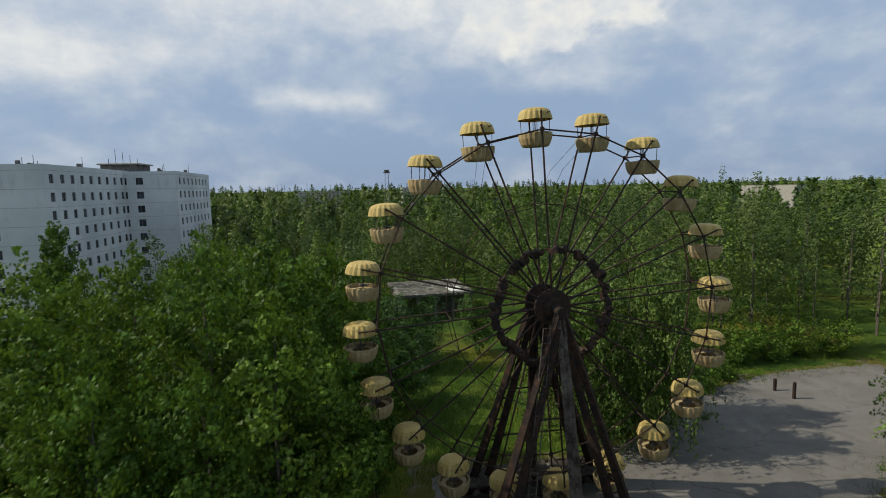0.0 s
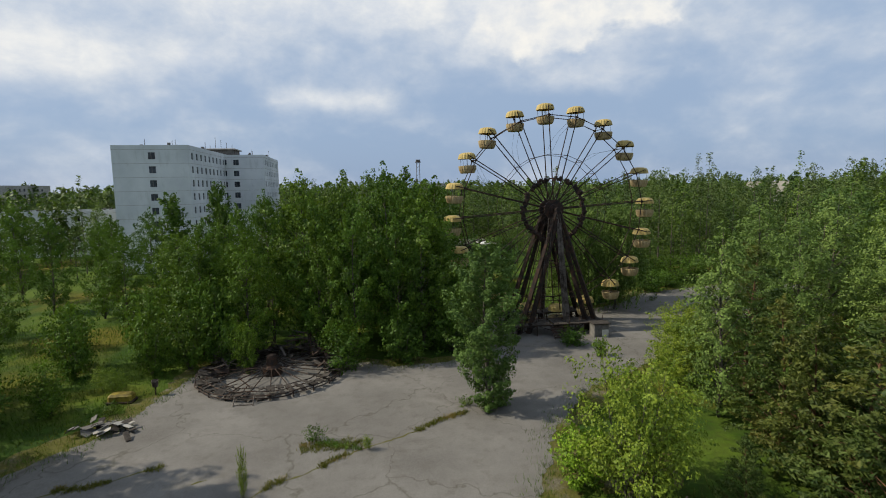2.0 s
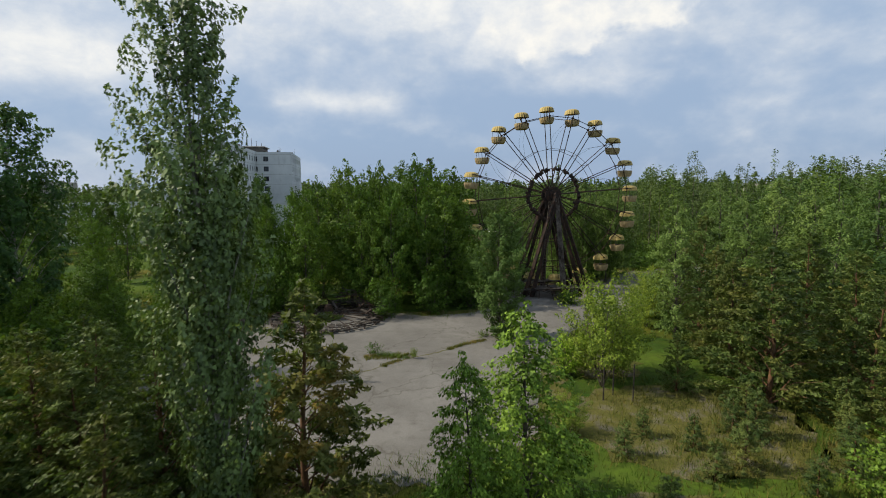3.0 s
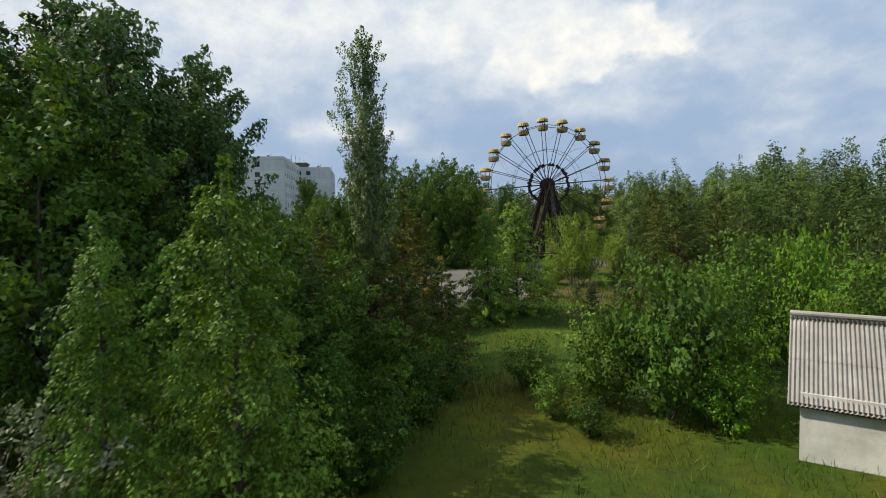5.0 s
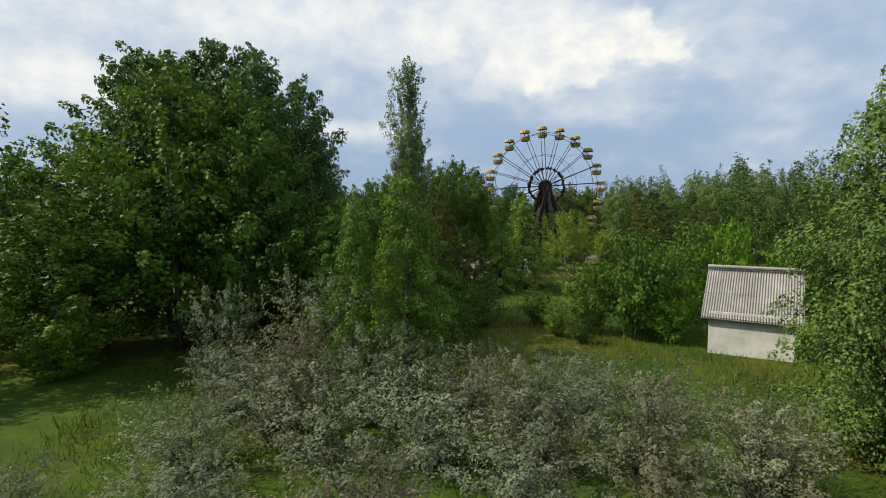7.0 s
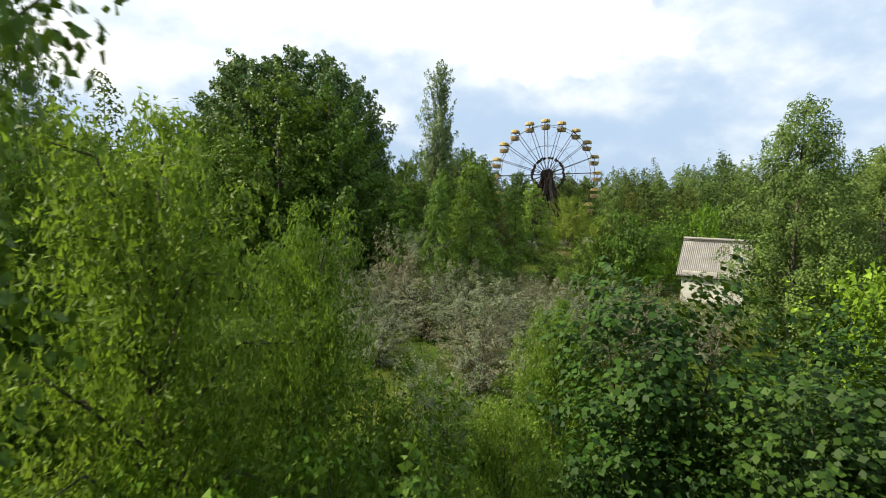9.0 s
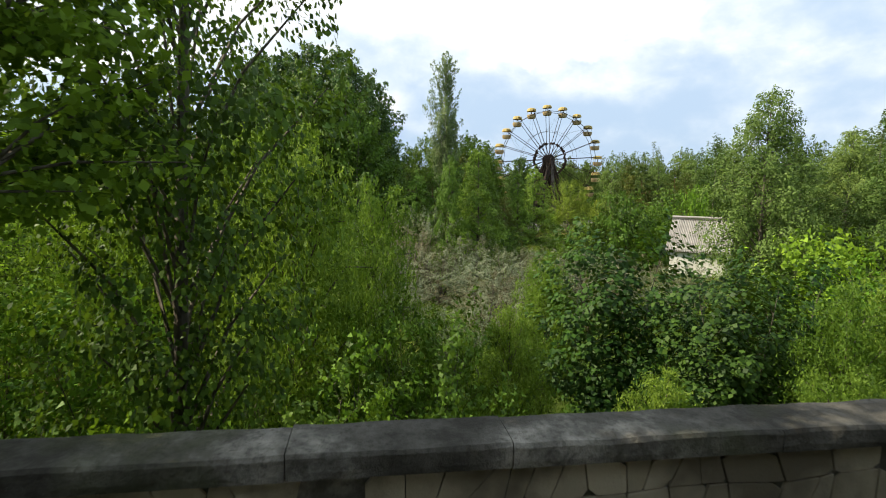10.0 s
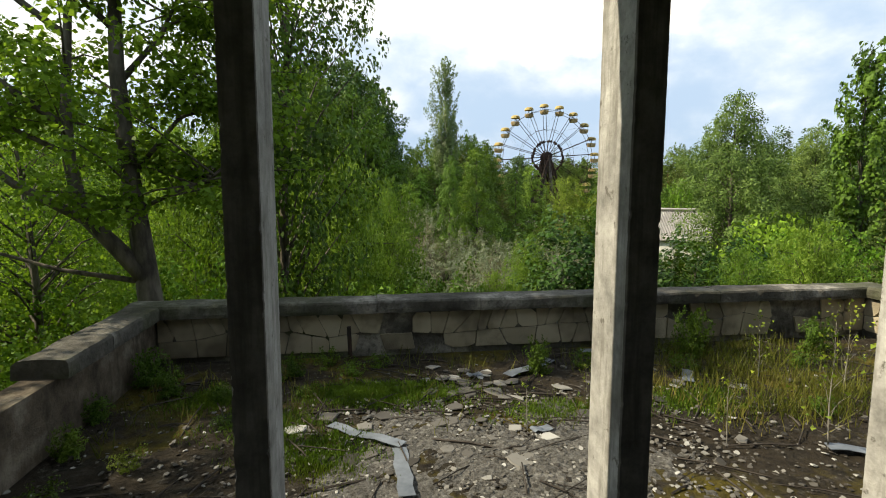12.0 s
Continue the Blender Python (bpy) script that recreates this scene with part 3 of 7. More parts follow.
def wheel():
    th = thing("ferris_wheel", Matrix.Translation((0, 0, 0)), "tall rusty dark steel ferris wheel frame on lattice legs", "ferris wheel")
    hub = Build()
    hub.tube([HUB + Vector((0, -2.5, 0)), HUB + Vector((0, 2.5, 0))], 0.28, 12)
    part("axle", hub, STEEL, th)
    for s in (-1, 1):
        h = Build()
        h.tube([HUB + Vector((0, s * 0.95 - 0.12, 0)), HUB + Vector((0, s * 0.95 + 0.12, 0))], 1.15, 20)
        h.tube([HUB + Vector((0, s * 1.15 - 0.2, 0)), HUB + Vector((0, s * 1.15 + 0.2, 0))], 0.65, 16)
        part("hub_disc", h, STEEL, th)
    sp = Build()
    for i in range(20):
        d = spoke_dir(i)
        t = Vector((d.z, 0, -d.x))
        for s in (-1, 1):
            sp = Build()
            a, e = HUB + d * 0.9 + Vector((0, s * 1.0, 0)), HUB + d * (PIVOT + 0.1) + Vector((0, s * 1.12, 0))
            sp.tube([a, a.lerp(e, 0.5), e], [0.075, 0.06, 0.055], 6)
            part("spoke", sp, STEEL, th)
            n = spoke_dir(i + 1)
            for rad, w in ((RIM, 0.05), (6.4, 0.028)):
                r = Build()
                y = s * (1.0 + 0.12 * rad / PIVOT)
                r.tube([HUB + d * rad + Vector((0, y, 0)), HUB + n * rad + Vector((0, y, 0))], w, 6)
                part("rim_bar", r, STEEL, th)
            r = Build()
            r.chamfer(-0.13, -0.05, -0.13, 0.13, 0.05, 0.13, 0.02, Matrix.Translation(HUB + d * RIM + Vector((0, s * 1.13, 0))))
            part("joint_plate", r, STEEL, th)
            w = Build()
            if i % 2 == 0:
                w.tube([HUB + d * 6.4 + Vector((0, s * 1.06, 0)), HUB + (d * 0.55 + n * 0.45) * 8.6 + Vector((0, s * 1.0, 0)), HUB + n * RIM + Vector((0, s * 1.12, 0))], 0.012, 4)
                part("tie_wire", w, STEEL, th)
        for rad, y, w in ((RIM, 1.13, 0.04), (6.4, 1.06, 0.03)):
            c = Build()
            c.tube([HUB + d * rad + Vector((0, -y, 0)), HUB + d * rad + Vector((0, y, 0))], w, 6)
            part("cross_bar", c, STEEL, th)
    rng = random.Random(4)
    for j in range(84):
        if j in (82, 83, 4, 5, 9, 71, 72):
            continue
        a = 2 * math.pi * j / 84
        rr = 3.62 + rng.uniform(-0.16, 0.16)
        p = HUB + Vector((math.sin(a) * rr, -0.95 + rng.uniform(-0.15, 0.15), math.cos(a) * rr))
        m = Matrix.Translation(p) @ Euler((rng.uniform(-0.5, 0.5), a + rng.uniform(-0.6, 0.6), rng.uniform(-0.5, 0.5))).to_matrix().to_4x4()
        s = Build()
        h, w = rng.uniform(0.13, 0.30), rng.uniform(0.14, 0.27)
        s.chamfer(-w, -0.2, -h, w, 0.2, h, 0.07, m)
        part("ring_panel", s, STEEL, th)
    ring = Build()
    ring.tube([HUB + Vector((math.sin(a * math.pi / 24) * 3.62, -0.8, math.cos(a * math.pi / 24) * 3.62)) for a in range(49)], 0.07, 6, cap=False)
    part("drive_ring", ring, STEEL, th)
    # legs: twin chords with ties
    for s in (-1, 1):
        top = HUB + Vector((0, s * 2.3, -0.1))
        for foot in ((-4.2, s * 2.9), (4.3, s * 2.7), (0.95 * (s < 0), s * 3.3)):
            mid = abs(foot[0]) < 2
            leg = Build()
            end = Vector((*foot, -0.15))
            off = Vector((0.30, 0, 0)) if not mid else Vector((0.2, 0, 0))
            c0, c1 = (0.24, 0.26) if mid else (0.27, 0.36)
            lines = []
            for q in (-1, 1):
                a, e = top + off * q * 0.6, end + off * q * (1.0 if mid else 1.9)
                leg.tube([a, e], [c0 * 0.8, c1], 4)
                lines.append((a, e))
            part("leg", leg, STEEL_PALE if mid and s < 0 else STEEL, th)
            for i in range(9):
                u = (i + 0.7) / 9.4
                v = min(1, (i + 1.5) / 9.4)
                for p, q, w in ((lines[0][0].lerp(lines[0][1], u), lines[1][0].lerp(lines[1][1], u), 0.05), (lines[i % 2][0].lerp(lines[i % 2][1], u), lines[1 - i % 2][0].lerp(lines[1 - i % 2][1], v), 0.04)):
                    tie = Build()
                    tie.tube([p, q], w, 5)
                    part("brace", tie, STEEL, th)
        for z in (4.2, 7.6, 10.4):
            cross = Build()
            u = (14 - z) / 14.15
            cross.tube([top.lerp(Vector((-4.2, s * 2.9, -0.15)), u), top.lerp(Vector((4.3, s * 2.7, -0.15)), u)], 0.06, 5)
            part("cross_beam", cross, STEEL, th)
    lad = Build()
    for x in (-0.25, 0.25):
        lad.tube([(x - 0.9, -2.5, 13.2), (x - 2.2, -3.0, 1.4)], 0.035, 5)
    for i in range(28):
        u = i / 27
        p = Vector((-0.9, -2.5, 13.2)).lerp(Vector((-2.2, -3.0, 1.4)), u)
        lad.tube([p + Vector((-0.25, 0, 0)), p + Vector((0.25, 0, 0))], 0.02, 4)
    part("ladder", lad, STEEL_PALE, th)
    return th


wheel()


def cabin():
    """A hanging cabin with its pivot at the origin."""
    th = thing("wheel_cabin", Matrix.Translation((0, 0, 0)), "yellow ferris wheel cabin with a ribbed canopy", "cabin", "cabins of the ferris wheel")
    c = Build()
    c.lathe([(0.04, 0.37), (0.50, 0.34), (0.78, 0.25), (0.92, 0.09), (0.99, -0.12), (1.05, -0.36)], 72, 0.028, 18)
    c.lathe([(1.05, -0.36), (1.03, -0.36), (0.96, -0.12), (0.89, 0.07), (0.75, 0.22), (0.46, 0.31), (0.03, 0.34)], 72, 0.028, 18)
    part("canopy", c, YELLOW, th)
    for j in range(4):
        p = Build()
        a = math.pi / 4 + j * math.pi / 2
        x, y = math.cos(a), math.sin(a)
        p.tube([(0.9 * x, 0.9 * y, -0.05), (0.84 * x, 0.84 * y, -1.3)], 0.022, 6)
        part("post", p, STEEL_PALE, th)
    k = Build()
    k.lathe([(0.97, -1.14), (1.02, -1.17), (0.98, -1.52), (0.86, -1.86), (0.76, -1.98), (0.02, -1.99)], 80, 0.024, 20)
    k.lathe([(0.02, -1.92), (0.70, -1.91), (0.80, -1.82), (0.93, -1.5), (0.95, -1.18), (0.97, -1.14)], 80, 0.024, 20)
    part("bucket", k, CREAM, th)
    r = Build()
    r.tube([(0.99 * math.cos(a * math.pi / 12), 0.99 * math.sin(a * math.pi / 12), -1.16) for a in range(25)], 0.03, 6, cap=False)
    part("rim_rail", r, CREAM, th)
    s = Build()
    s.lathe([(0.90, -1.36), (0.55, -1.36), (0.55, -1.42), (0.88, -1.42)], 24)
    part("bench", s, CREAM, th, "worn wooden bench round the inside")
    q = Build()
    q.tube([(0, 0, 0.3), (0, 0, -1.85)], 0.035, 6)
    q.lathe([(0.02, -1.08), (0.30, -1.08), (0.30, -1.12), (0.02, -1.12)], 16)
    part("steering_post", q, STEEL_PALE, th)
    a = Build()
    a.tube([(0, -1.14, 0.0), (0, 1.14, 0.0)], 0.035, 6)
    part("hanger_bar", a, STEEL, th)
    return th


first = cabin()
rng = random.Random(8)
for i in range(20):
    p = HUB + spoke_dir(i) * PIVOT
    m = Matrix.Translation(p) @ Matrix.Rotation(rng.uniform(-0.05, 0.05), 4, "Y") @ Matrix.Rotation(rng.uniform(0, 0.6), 4, "Z")
    if i == 0:
        first.matrix_world = m
    else:
        copy_thing(first, m)


def platform():
    th = thing("boarding_platform", Matrix.Translation((0, 0, 0)), "collapsing dark steel and timber boarding platform under the wheel", "platform")
    rng = random.Random(5)
    for y0, y1 in ((-4.3, -1.35), (1.35, 4.0)):
        f = Build()
        for x in (-5.8, -3.0, 0.1, 2.6, 5.0):
            for y in (y0 + 0.1, y1 - 0.1):
                f.tube([(x, y, -0.1), (x, y, 1.25)], 0.07, 5)
        for y in (y0 + 0.1, y1 - 0.1):
            f.box(-5.9, y - 0.06, 1.12, 5.1, y + 0.06, 1.26)
            f.tube([(-5.8, y, 0.1), (-3.0, y, 1.2), (0.1, y, 0.1), (2.6, y, 1.2), (5.0, y, 0.1)], 0.04, 4)
        part("platform_frame", f, STEEL, th)
        for i in range(40):
            if rng.random() < 0.13:
                continue
            x = -5.9 + i * 0.275
            d = Build()
            t = rng.uniform(-0.03, 0.05)
            d.chamfer(x, y0 + rng.uniform(-0.1, 0.15), 1.264, x + 0.255, y1 - rng.uniform(0, 0.4), 1.31 + t * 0.3, 0.01)
            part("plank", d, WOOD, th)
    for i in range(9):
        k = Build()
        x = -5.8 + i * 1.3
        k.tube([(x, -4.35, 1.2), (x + rng.uniform(-0.1, 0.1), -4.4 + rng.uniform(-0.1, 0.1), 2.15)], 0.03, 5)
        part("rail_post", k, STEEL, th)
    k = Build()
    k.tube([(-5.8, -4.4, 2.12), (-2, -4.35, 2.05), (0.8, -4.45, 2.16)], 0.03, 5)
    part("handrail", k, STEEL, th)
    for x in (-6.15, -5.5):
        w = Build()
        w.box(x - 0.09, -4.6, -0.05, x + 0.09, -4.42, 1.15)
        part("gate_post", w, STEEL_PALE, th)
    for i in range(6):
        st = Build()
        st.chamfer(-1.4, -5.9 + i * 0.27, -0.1 + i * 0.21, 0.4, -5.62 + i * 0.27, -0.02 + i * 0.21, 0.01)
        part("step", st, STEEL, th)
    for x in (-1.45, 0.42):
        st = Build()
        st.tube([(x, -5.95, -0.1), (x, -4.3, 1.2)], 0.05, 4)
        part("stringer", st, STEEL, th)
    return th


platform()
b = Build()
b.chamfer(3.0, -5.9, -0.05, 4.7, -4.6, 1.5, 0.04)
th = thing("ticket_cabinet", Matrix.Translation((0, 0, 0)), "battered grey and white metal control cabinet by the wheel", "cabinet")
part("body", b, PLASTER_DARK, th)
b = Build()
b.box(3.9, -5.93, 0.0, 4.66, -5.905, 0.85)
part("door", b, WHITEWASH, th, "white painted lower door")
b = Build()
b.chamfer(2.85, -6.05, 1.5, 4.85, -4.5, 1.6, 0.03)
part("top", b, WOOD, th)

# ---- derelict carousel -------------------------------------------------


def carousel():
    th = thing("carousel", Matrix.Translation((-30.6, -11.2, 0.03)), "collapsed round carousel deck of rotten planks and bent rails", "carousel")
    rng = random.Random(11)
    R = 6.4
    for i in range(44):
        a = 2 * math.pi * i / 44
        if math.sin(a) > 0.55 and rng.random() < 0.6:
            continue
        for r0, r1 in ((R - 0.75, R), (R - 1.65, R - 0.85)):
            d = Build()
            w = rng.uniform(0.16, 0.42) * r1 / R
            z = rng.uniform(0.42, 0.66) if rng.random() < 0.62 else rng.uniform(0.08, 0.4)
            m = Matrix.Rotation(a, 4, "Z") @ Matrix.Translation((r0, 0, z)) @ Matrix.Rotation(rng.uniform(-0.28, 0.28), 4, "Y") @ Matrix.Rotation(rng.uniform(-0.3, 0.3), 4, "X") @ Matrix.Rotation(rng.uniform(-0.25, 0.25), 4, "Z")
            d.chamfer(0, -w, -0.03, r1 - r0, w, 0.03, 0.01, m)
            part("deck_board", d, WOOD, th)
    for r, z in ((R + 0.05, 0.5), (R + 0.1, 0.28), (R - 0.8, 0.5), (R - 1.7, 0.45)):
        h = Build()
        h.tube([((r + 0.06 * math.sin(j * 1.7)) * math.cos(j * math.pi / 30), (r + 0.05 * math.cos(j * 2.1)) * math.sin(j * math.pi / 30), z + 0.06 * math.sin(j * 0.9)) for j in range(61)], 0.045, 5, cap=False)
        part("hoop", h, STEEL, th)
    for i in range(22):
        a = 2 * math.pi * i / 22
        j = Build()
        j.tube([(R * math.cos(a), R * math.sin(a), -0.05), (R * math.cos(a), R * math.sin(a), 0.5)], 0.05, 5)
        j.tube([(1.0 * math.cos(a), 1.0 * math.sin(a), 0.75), (R * math.cos(a), R * math.sin(a), 0.42)], 0.045, 5)
        part("joist", j, STEEL, th)
    c = Build()
    c.lathe([(0.9, 0.0), (0.9, 0.7), (0.55, 0.9), (0.4, 1.8), (0.02, 1.9)], 16)
    part("centre_drum", c, STEEL, th)
    for i in range(46):
        a, r = rng.uniform(0, 6.28), rng.uniform(1.0, R - 0.2)
        if i < 22:
            a, r = rng.uniform(0.2, 2.6), rng.uniform(3.5, R)
        p = Vector((r * math.cos(a), r * math.sin(a), rng.uniform(0.35, 0.8 if i >= 22 else 1.7)))
        q = rng.uniform(0, 3.14)
        L = rng.uniform(0.4, 1.5)
        e = Build()
        e.tube([p - Vector((math.cos(q), math.sin(q), rng.uniform(-0.4, 0.4))) * L, p + Vector((math.cos(q), math.sin(q), rng.uniform(-0.2, 0.3))) * L], rng.uniform(0.025, 0.06), 5)
        part("broken_bar", e, WOOD if i % 2 else STEEL, th)
    for i in range(60):
        a, r = rng.uniform(-0.4, 3.5), R * rng.uniform(0.25, 1.0) ** 0.6
        p = Vector((r * math.cos(a), r * math.sin(a), rng.uniform(0.4, 1.3)))
        e = Build()
        m = Matrix.Translation(p) @ Euler((rng.uniform(-0.6, 0.6), rng.uniform(-0.7, 0.7), rng.uniform(0, 6.28))).to_matrix().to_4x4()
        L, w = rng.uniform(0.3, 1.1), rng.uniform(0.08, 0.32)
        e.chamfer(-L, -w, -0.02, L, w, 0.02, 0.008, m)
        part("broken_panel", e, (WOOD, STEEL, WOOD, STEEL_PALE)[i % 4], th)
    for i in range(14):
        a, r = 0.3 + 0.19 * i, R * (0.75 + 0.2 * (i % 3) / 2)
        e = Build()
        p = Vector((r * math.cos(a), r * math.sin(a), 0.3))
        q = p + Vector((rng.uniform(-0.9, 0.9), rng.uniform(-0.9, 0.9), rng.uniform(0.9, 2.1)))
        e.tube([p, p.lerp(q, 0.5) + Vector((0.1, -0.1, 0.1)), q], 0.035, 5)
        part("bent_post", e, STEEL, th)
    for i in range(26):
        a = 0.75 + 1.9 * i / 25
        z = 1.5 + 0.9 * math.sin(i * 0.37) + rng.uniform(-0.2, 0.3)
        e = Build()
        p = Vector((5.6 * math.cos(a), 4.6 * math.sin(a), z))
        q = Vector((5.6 * math.cos(a + 0.22), 4.6 * math.sin(a + 0.22), z + rng.uniform(-0.35, 0.35)))
        e.tube([p, p.lerp(q, 0.5) + Vector((0, 0, rng.uniform(-0.1, 0.15))), q], 0.05, 5)
        e.tube([p, (p.x + rng.uniform(-0.5, 0.5), p.y - rng.uniform(0.2, 1.0), 0.4)], 0.035, 5)
        e.tube([p - Vector((0, 0, 0.45)), q - Vector((0.2, 0.3, 0.5))], 0.04, 5)
        part("fallen_rail", e, WOOD if i % 3 else STEEL, th)
    g = Build()
    for x in (-0.75, 0.75):
        g.tube([(x - 1.0, -R - 0.05, 0.55), (x - 1.0, -R - 0.75, -0.02)], 0.05, 5)
    for y, z in ((-R - 0.3, 0.32), (-R - 0.6, 0.06)):
        g.tube([(-1.75, y, z), (-0.25, y, z)], 0.04, 5)
    part("step_frame", g, STEEL_PALE, th)
    return th


carousel()

# ---- apartment block ---------------------------------------------------


def wall_with_windows(b, holes, w, h, depth, m):
    """One slab w x h with rectangular openings, in the plane x, z; thickness along +y."""
    xs = sorted({0, w, *[v for q in holes for v in (q[0], q[2])]})
    zs = sorted({0, h, *[v for q in holes for v in (q[1], q[3])]})
    nx, nz = len(xs) - 1, len(zs) - 1

    def solid(i, j):
        if not (0 <= i < nx and 0 <= j < nz):
            return False
        cx, cz = (xs[i] + xs[i + 1]) / 2, (zs[j] + zs[j + 1]) / 2
        return not any(q[0] < cx < q[2] and q[1] < cz < q[3] for q in holes)

    def vid(i, j, k):
        return (i * (nz + 1) + j) * 2 + k

    pts = [m @ Vector((x, y, z)) for x in xs for z in zs for y in (0, depth)]
    faces = []
    for i in range(nx):
        for j in range(nz):
            if not solid(i, j):
                continue
            faces.append((vid(i, j, 0), vid(i + 1, j, 0), vid(i + 1, j + 1, 0), vid(i, j + 1, 0)))
            faces.append((vid(i, j, 1), vid(i, j + 1, 1), vid(i + 1, j + 1, 1), vid(i + 1, j, 1)))
            for di, dj, p, q in ((-1, 0, (i, j + 1), (i, j)), (1, 0, (i + 1, j), (i + 1, j + 1)), (0, -1, (i, j), (i + 1, j)), (0, 1, (i + 1, j + 1), (i, j + 1))):
                if not solid(i + di, j + dj):
                    faces.append((vid(*p, 0), vid(*p, 1), vid(*q, 1), vid(*q, 0)))
    b.poly(pts, faces)


def block(name, x, y, yaw, w, length, floors, label, end_cols, long_cols, storey=2.82, base=0.4, top=0.9, right=True, win=1.35, long_win=1.2, face=None):
    """A slab block; its end wall starts at x, y and runs w along the turned x axis."""
    m = Matrix.Translation((x, y, -0.2)) @ Matrix.Rotation(radians(yaw), 4, "Z")
    th = thing(name, m, label, "building")
    h = base + floors * storey + top
    sides = [("end", w, end_cols, Matrix.Identity(4)), ("back", w, [], Matrix.Translation((w, length, 0)) @ Matrix.Rotation(math.pi, 4, "Z")),
             ("right", length, long_cols, Matrix.Translation((w, 0, 0)) @ Matrix.Rotation(math.pi / 2, 4, "Z")),
             ("left", length, [], Matrix.Translation((0, length, 0)) @ Matrix.Rotation(-math.pi / 2, 4, "Z"))]
    for side, ww, cols, sm in sides:
        wd = win if side == "end" else long_win
        holes = [(c - wd / 2, base + f * storey + 0.85, c + wd / 2, base + f * storey + 2.25) for c in cols for f in range(floors)]
        b = Build()
        inset = 0.0 if side in ("end", "back") else 0.3
        if inset:
            wall_with_windows(b, [(q[0] - inset, q[1], q[2] - inset, q[3]) for q in holes], ww - 2 * inset, h, 0.3, sm @ Matrix.Translation((inset, 0, 0)))
        else:
            wall_with_windows(b, holes, ww, h, 0.3, sm)
        part("wall", b, face or PANEL, th)
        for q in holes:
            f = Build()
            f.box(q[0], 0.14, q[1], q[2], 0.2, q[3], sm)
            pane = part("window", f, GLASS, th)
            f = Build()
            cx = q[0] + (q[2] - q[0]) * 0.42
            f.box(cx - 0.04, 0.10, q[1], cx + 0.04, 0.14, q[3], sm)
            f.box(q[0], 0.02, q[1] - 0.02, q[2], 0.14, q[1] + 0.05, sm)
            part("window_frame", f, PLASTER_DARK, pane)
        if ww > 5:
            j = Build()
            for f in range(1, floors + 1):
                j.box(0.02, -0.012, base + f * storey - 0.03, ww - 0.02, 0.0, base + f * storey + 0.03, sm)
            part("panel_joint", j, CONCRETE, th)
    r = Build()
    r.box(0.3, 0.3, h - 0.6, w - 0.3, length - 0.3, h - 0.3)
    r.box(0.3, 0.3, 0, w - 0.3, length - 0.3, 0.1)
    part("roof", r, COPING, th)
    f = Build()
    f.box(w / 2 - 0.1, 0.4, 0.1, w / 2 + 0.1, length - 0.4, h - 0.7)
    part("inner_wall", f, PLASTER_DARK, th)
    rng = random.Random(name)
    for i in range(7):
        p = Build()
        u, v = rng.uniform(1, w - 1), rng.uniform(2, length - 2)
        s = rng.uniform(0.3, 0.7)
        p.chamfer(u, v, h - 0.3, u + s, v + s, h + rng.uniform(0.3, 0.7), 0.05)
        part("roof_vent", p, PLASTER_DARK, th)
        p = Build()
        p.tube([(u + 1, v, h - 0.3), (u + 1, v, h + rng.uniform(0.6, 1.9))], 0.04, 4)
        part("aerial", p, STEEL, th)
    return th


block("apartment_building", -72.6, 55.4, 0.5, 14.8, 36, 9, "nine-storey abandoned white panel apartment block", [7.6], [2.2 + 3.1 * i for i in range(10)])
block("apartment_building", -60.9, 83.6, 2.2, 12.6, 28, 9, "nine-storey white panel block wing standing behind the first", [2.6, 5.6], [2.4 + 3.2 * i for i in range(8)], top=0.7)
b = Build()
b.chamfer(-63.4, 86.2, 25.2, -56.4, 93.2, 27.8, 0.1)
th = thing("lift_house", Matrix.Translation((0, 0, 0)), "dark flat-roofed lift house on the apartment roof", "roof house")
part("wall", b, PLASTER_DARK, th)
b = Build()
b.chamfer(-63.9, 85.8, 27.8, -55.9, 93.7, 28.1, 0.08)
part("roof", b, CONCRETE, th)
for i in range(5):
    b = Build()
    b.tube([(-62.9 + i * 1.4, 89, 28.1), (-62.9 + i * 1.4, 89, 29.2 + (i * 7 % 4) * 0.7)], 0.05, 5)
    part("aerial", b, STEEL, th)
block("far_apartment_building", -205, 215, -6, 14, 30, 7, "distant grey panel apartment block above the trees", [3.5, 10.5], [3 + 3 * i for i in range(8)], storey=2.9, face=CONCRETE)
block("low_building", -118, 92, 2, 26, 12, 4, "low pale building with dark windows among trees", [3 + 4 * i for i in range(6)], [3, 8])
block("far_apartment_building", 330, 330, 20, 16, 44, 6, "distant pale panel building above the forest edge", [4, 12], [4 + 4 * i for i in range(9)], storey=2.9, face=CONCRETE)
block("far_apartment_building", 44, 620, 5, 60, 14, 8, "distant pale panel building above the forest edge", [4 + 5 * i for i in range(11)], [4, 9], storey=2.8, face=CONCRETE)
block("far_apartment_building", -90, 640, 0, 70, 14, 7, "distant pale panel building above the forest edge", [4 + 5 * i for i in range(13)], [4, 9], storey=2.8, face=CONCRETE)


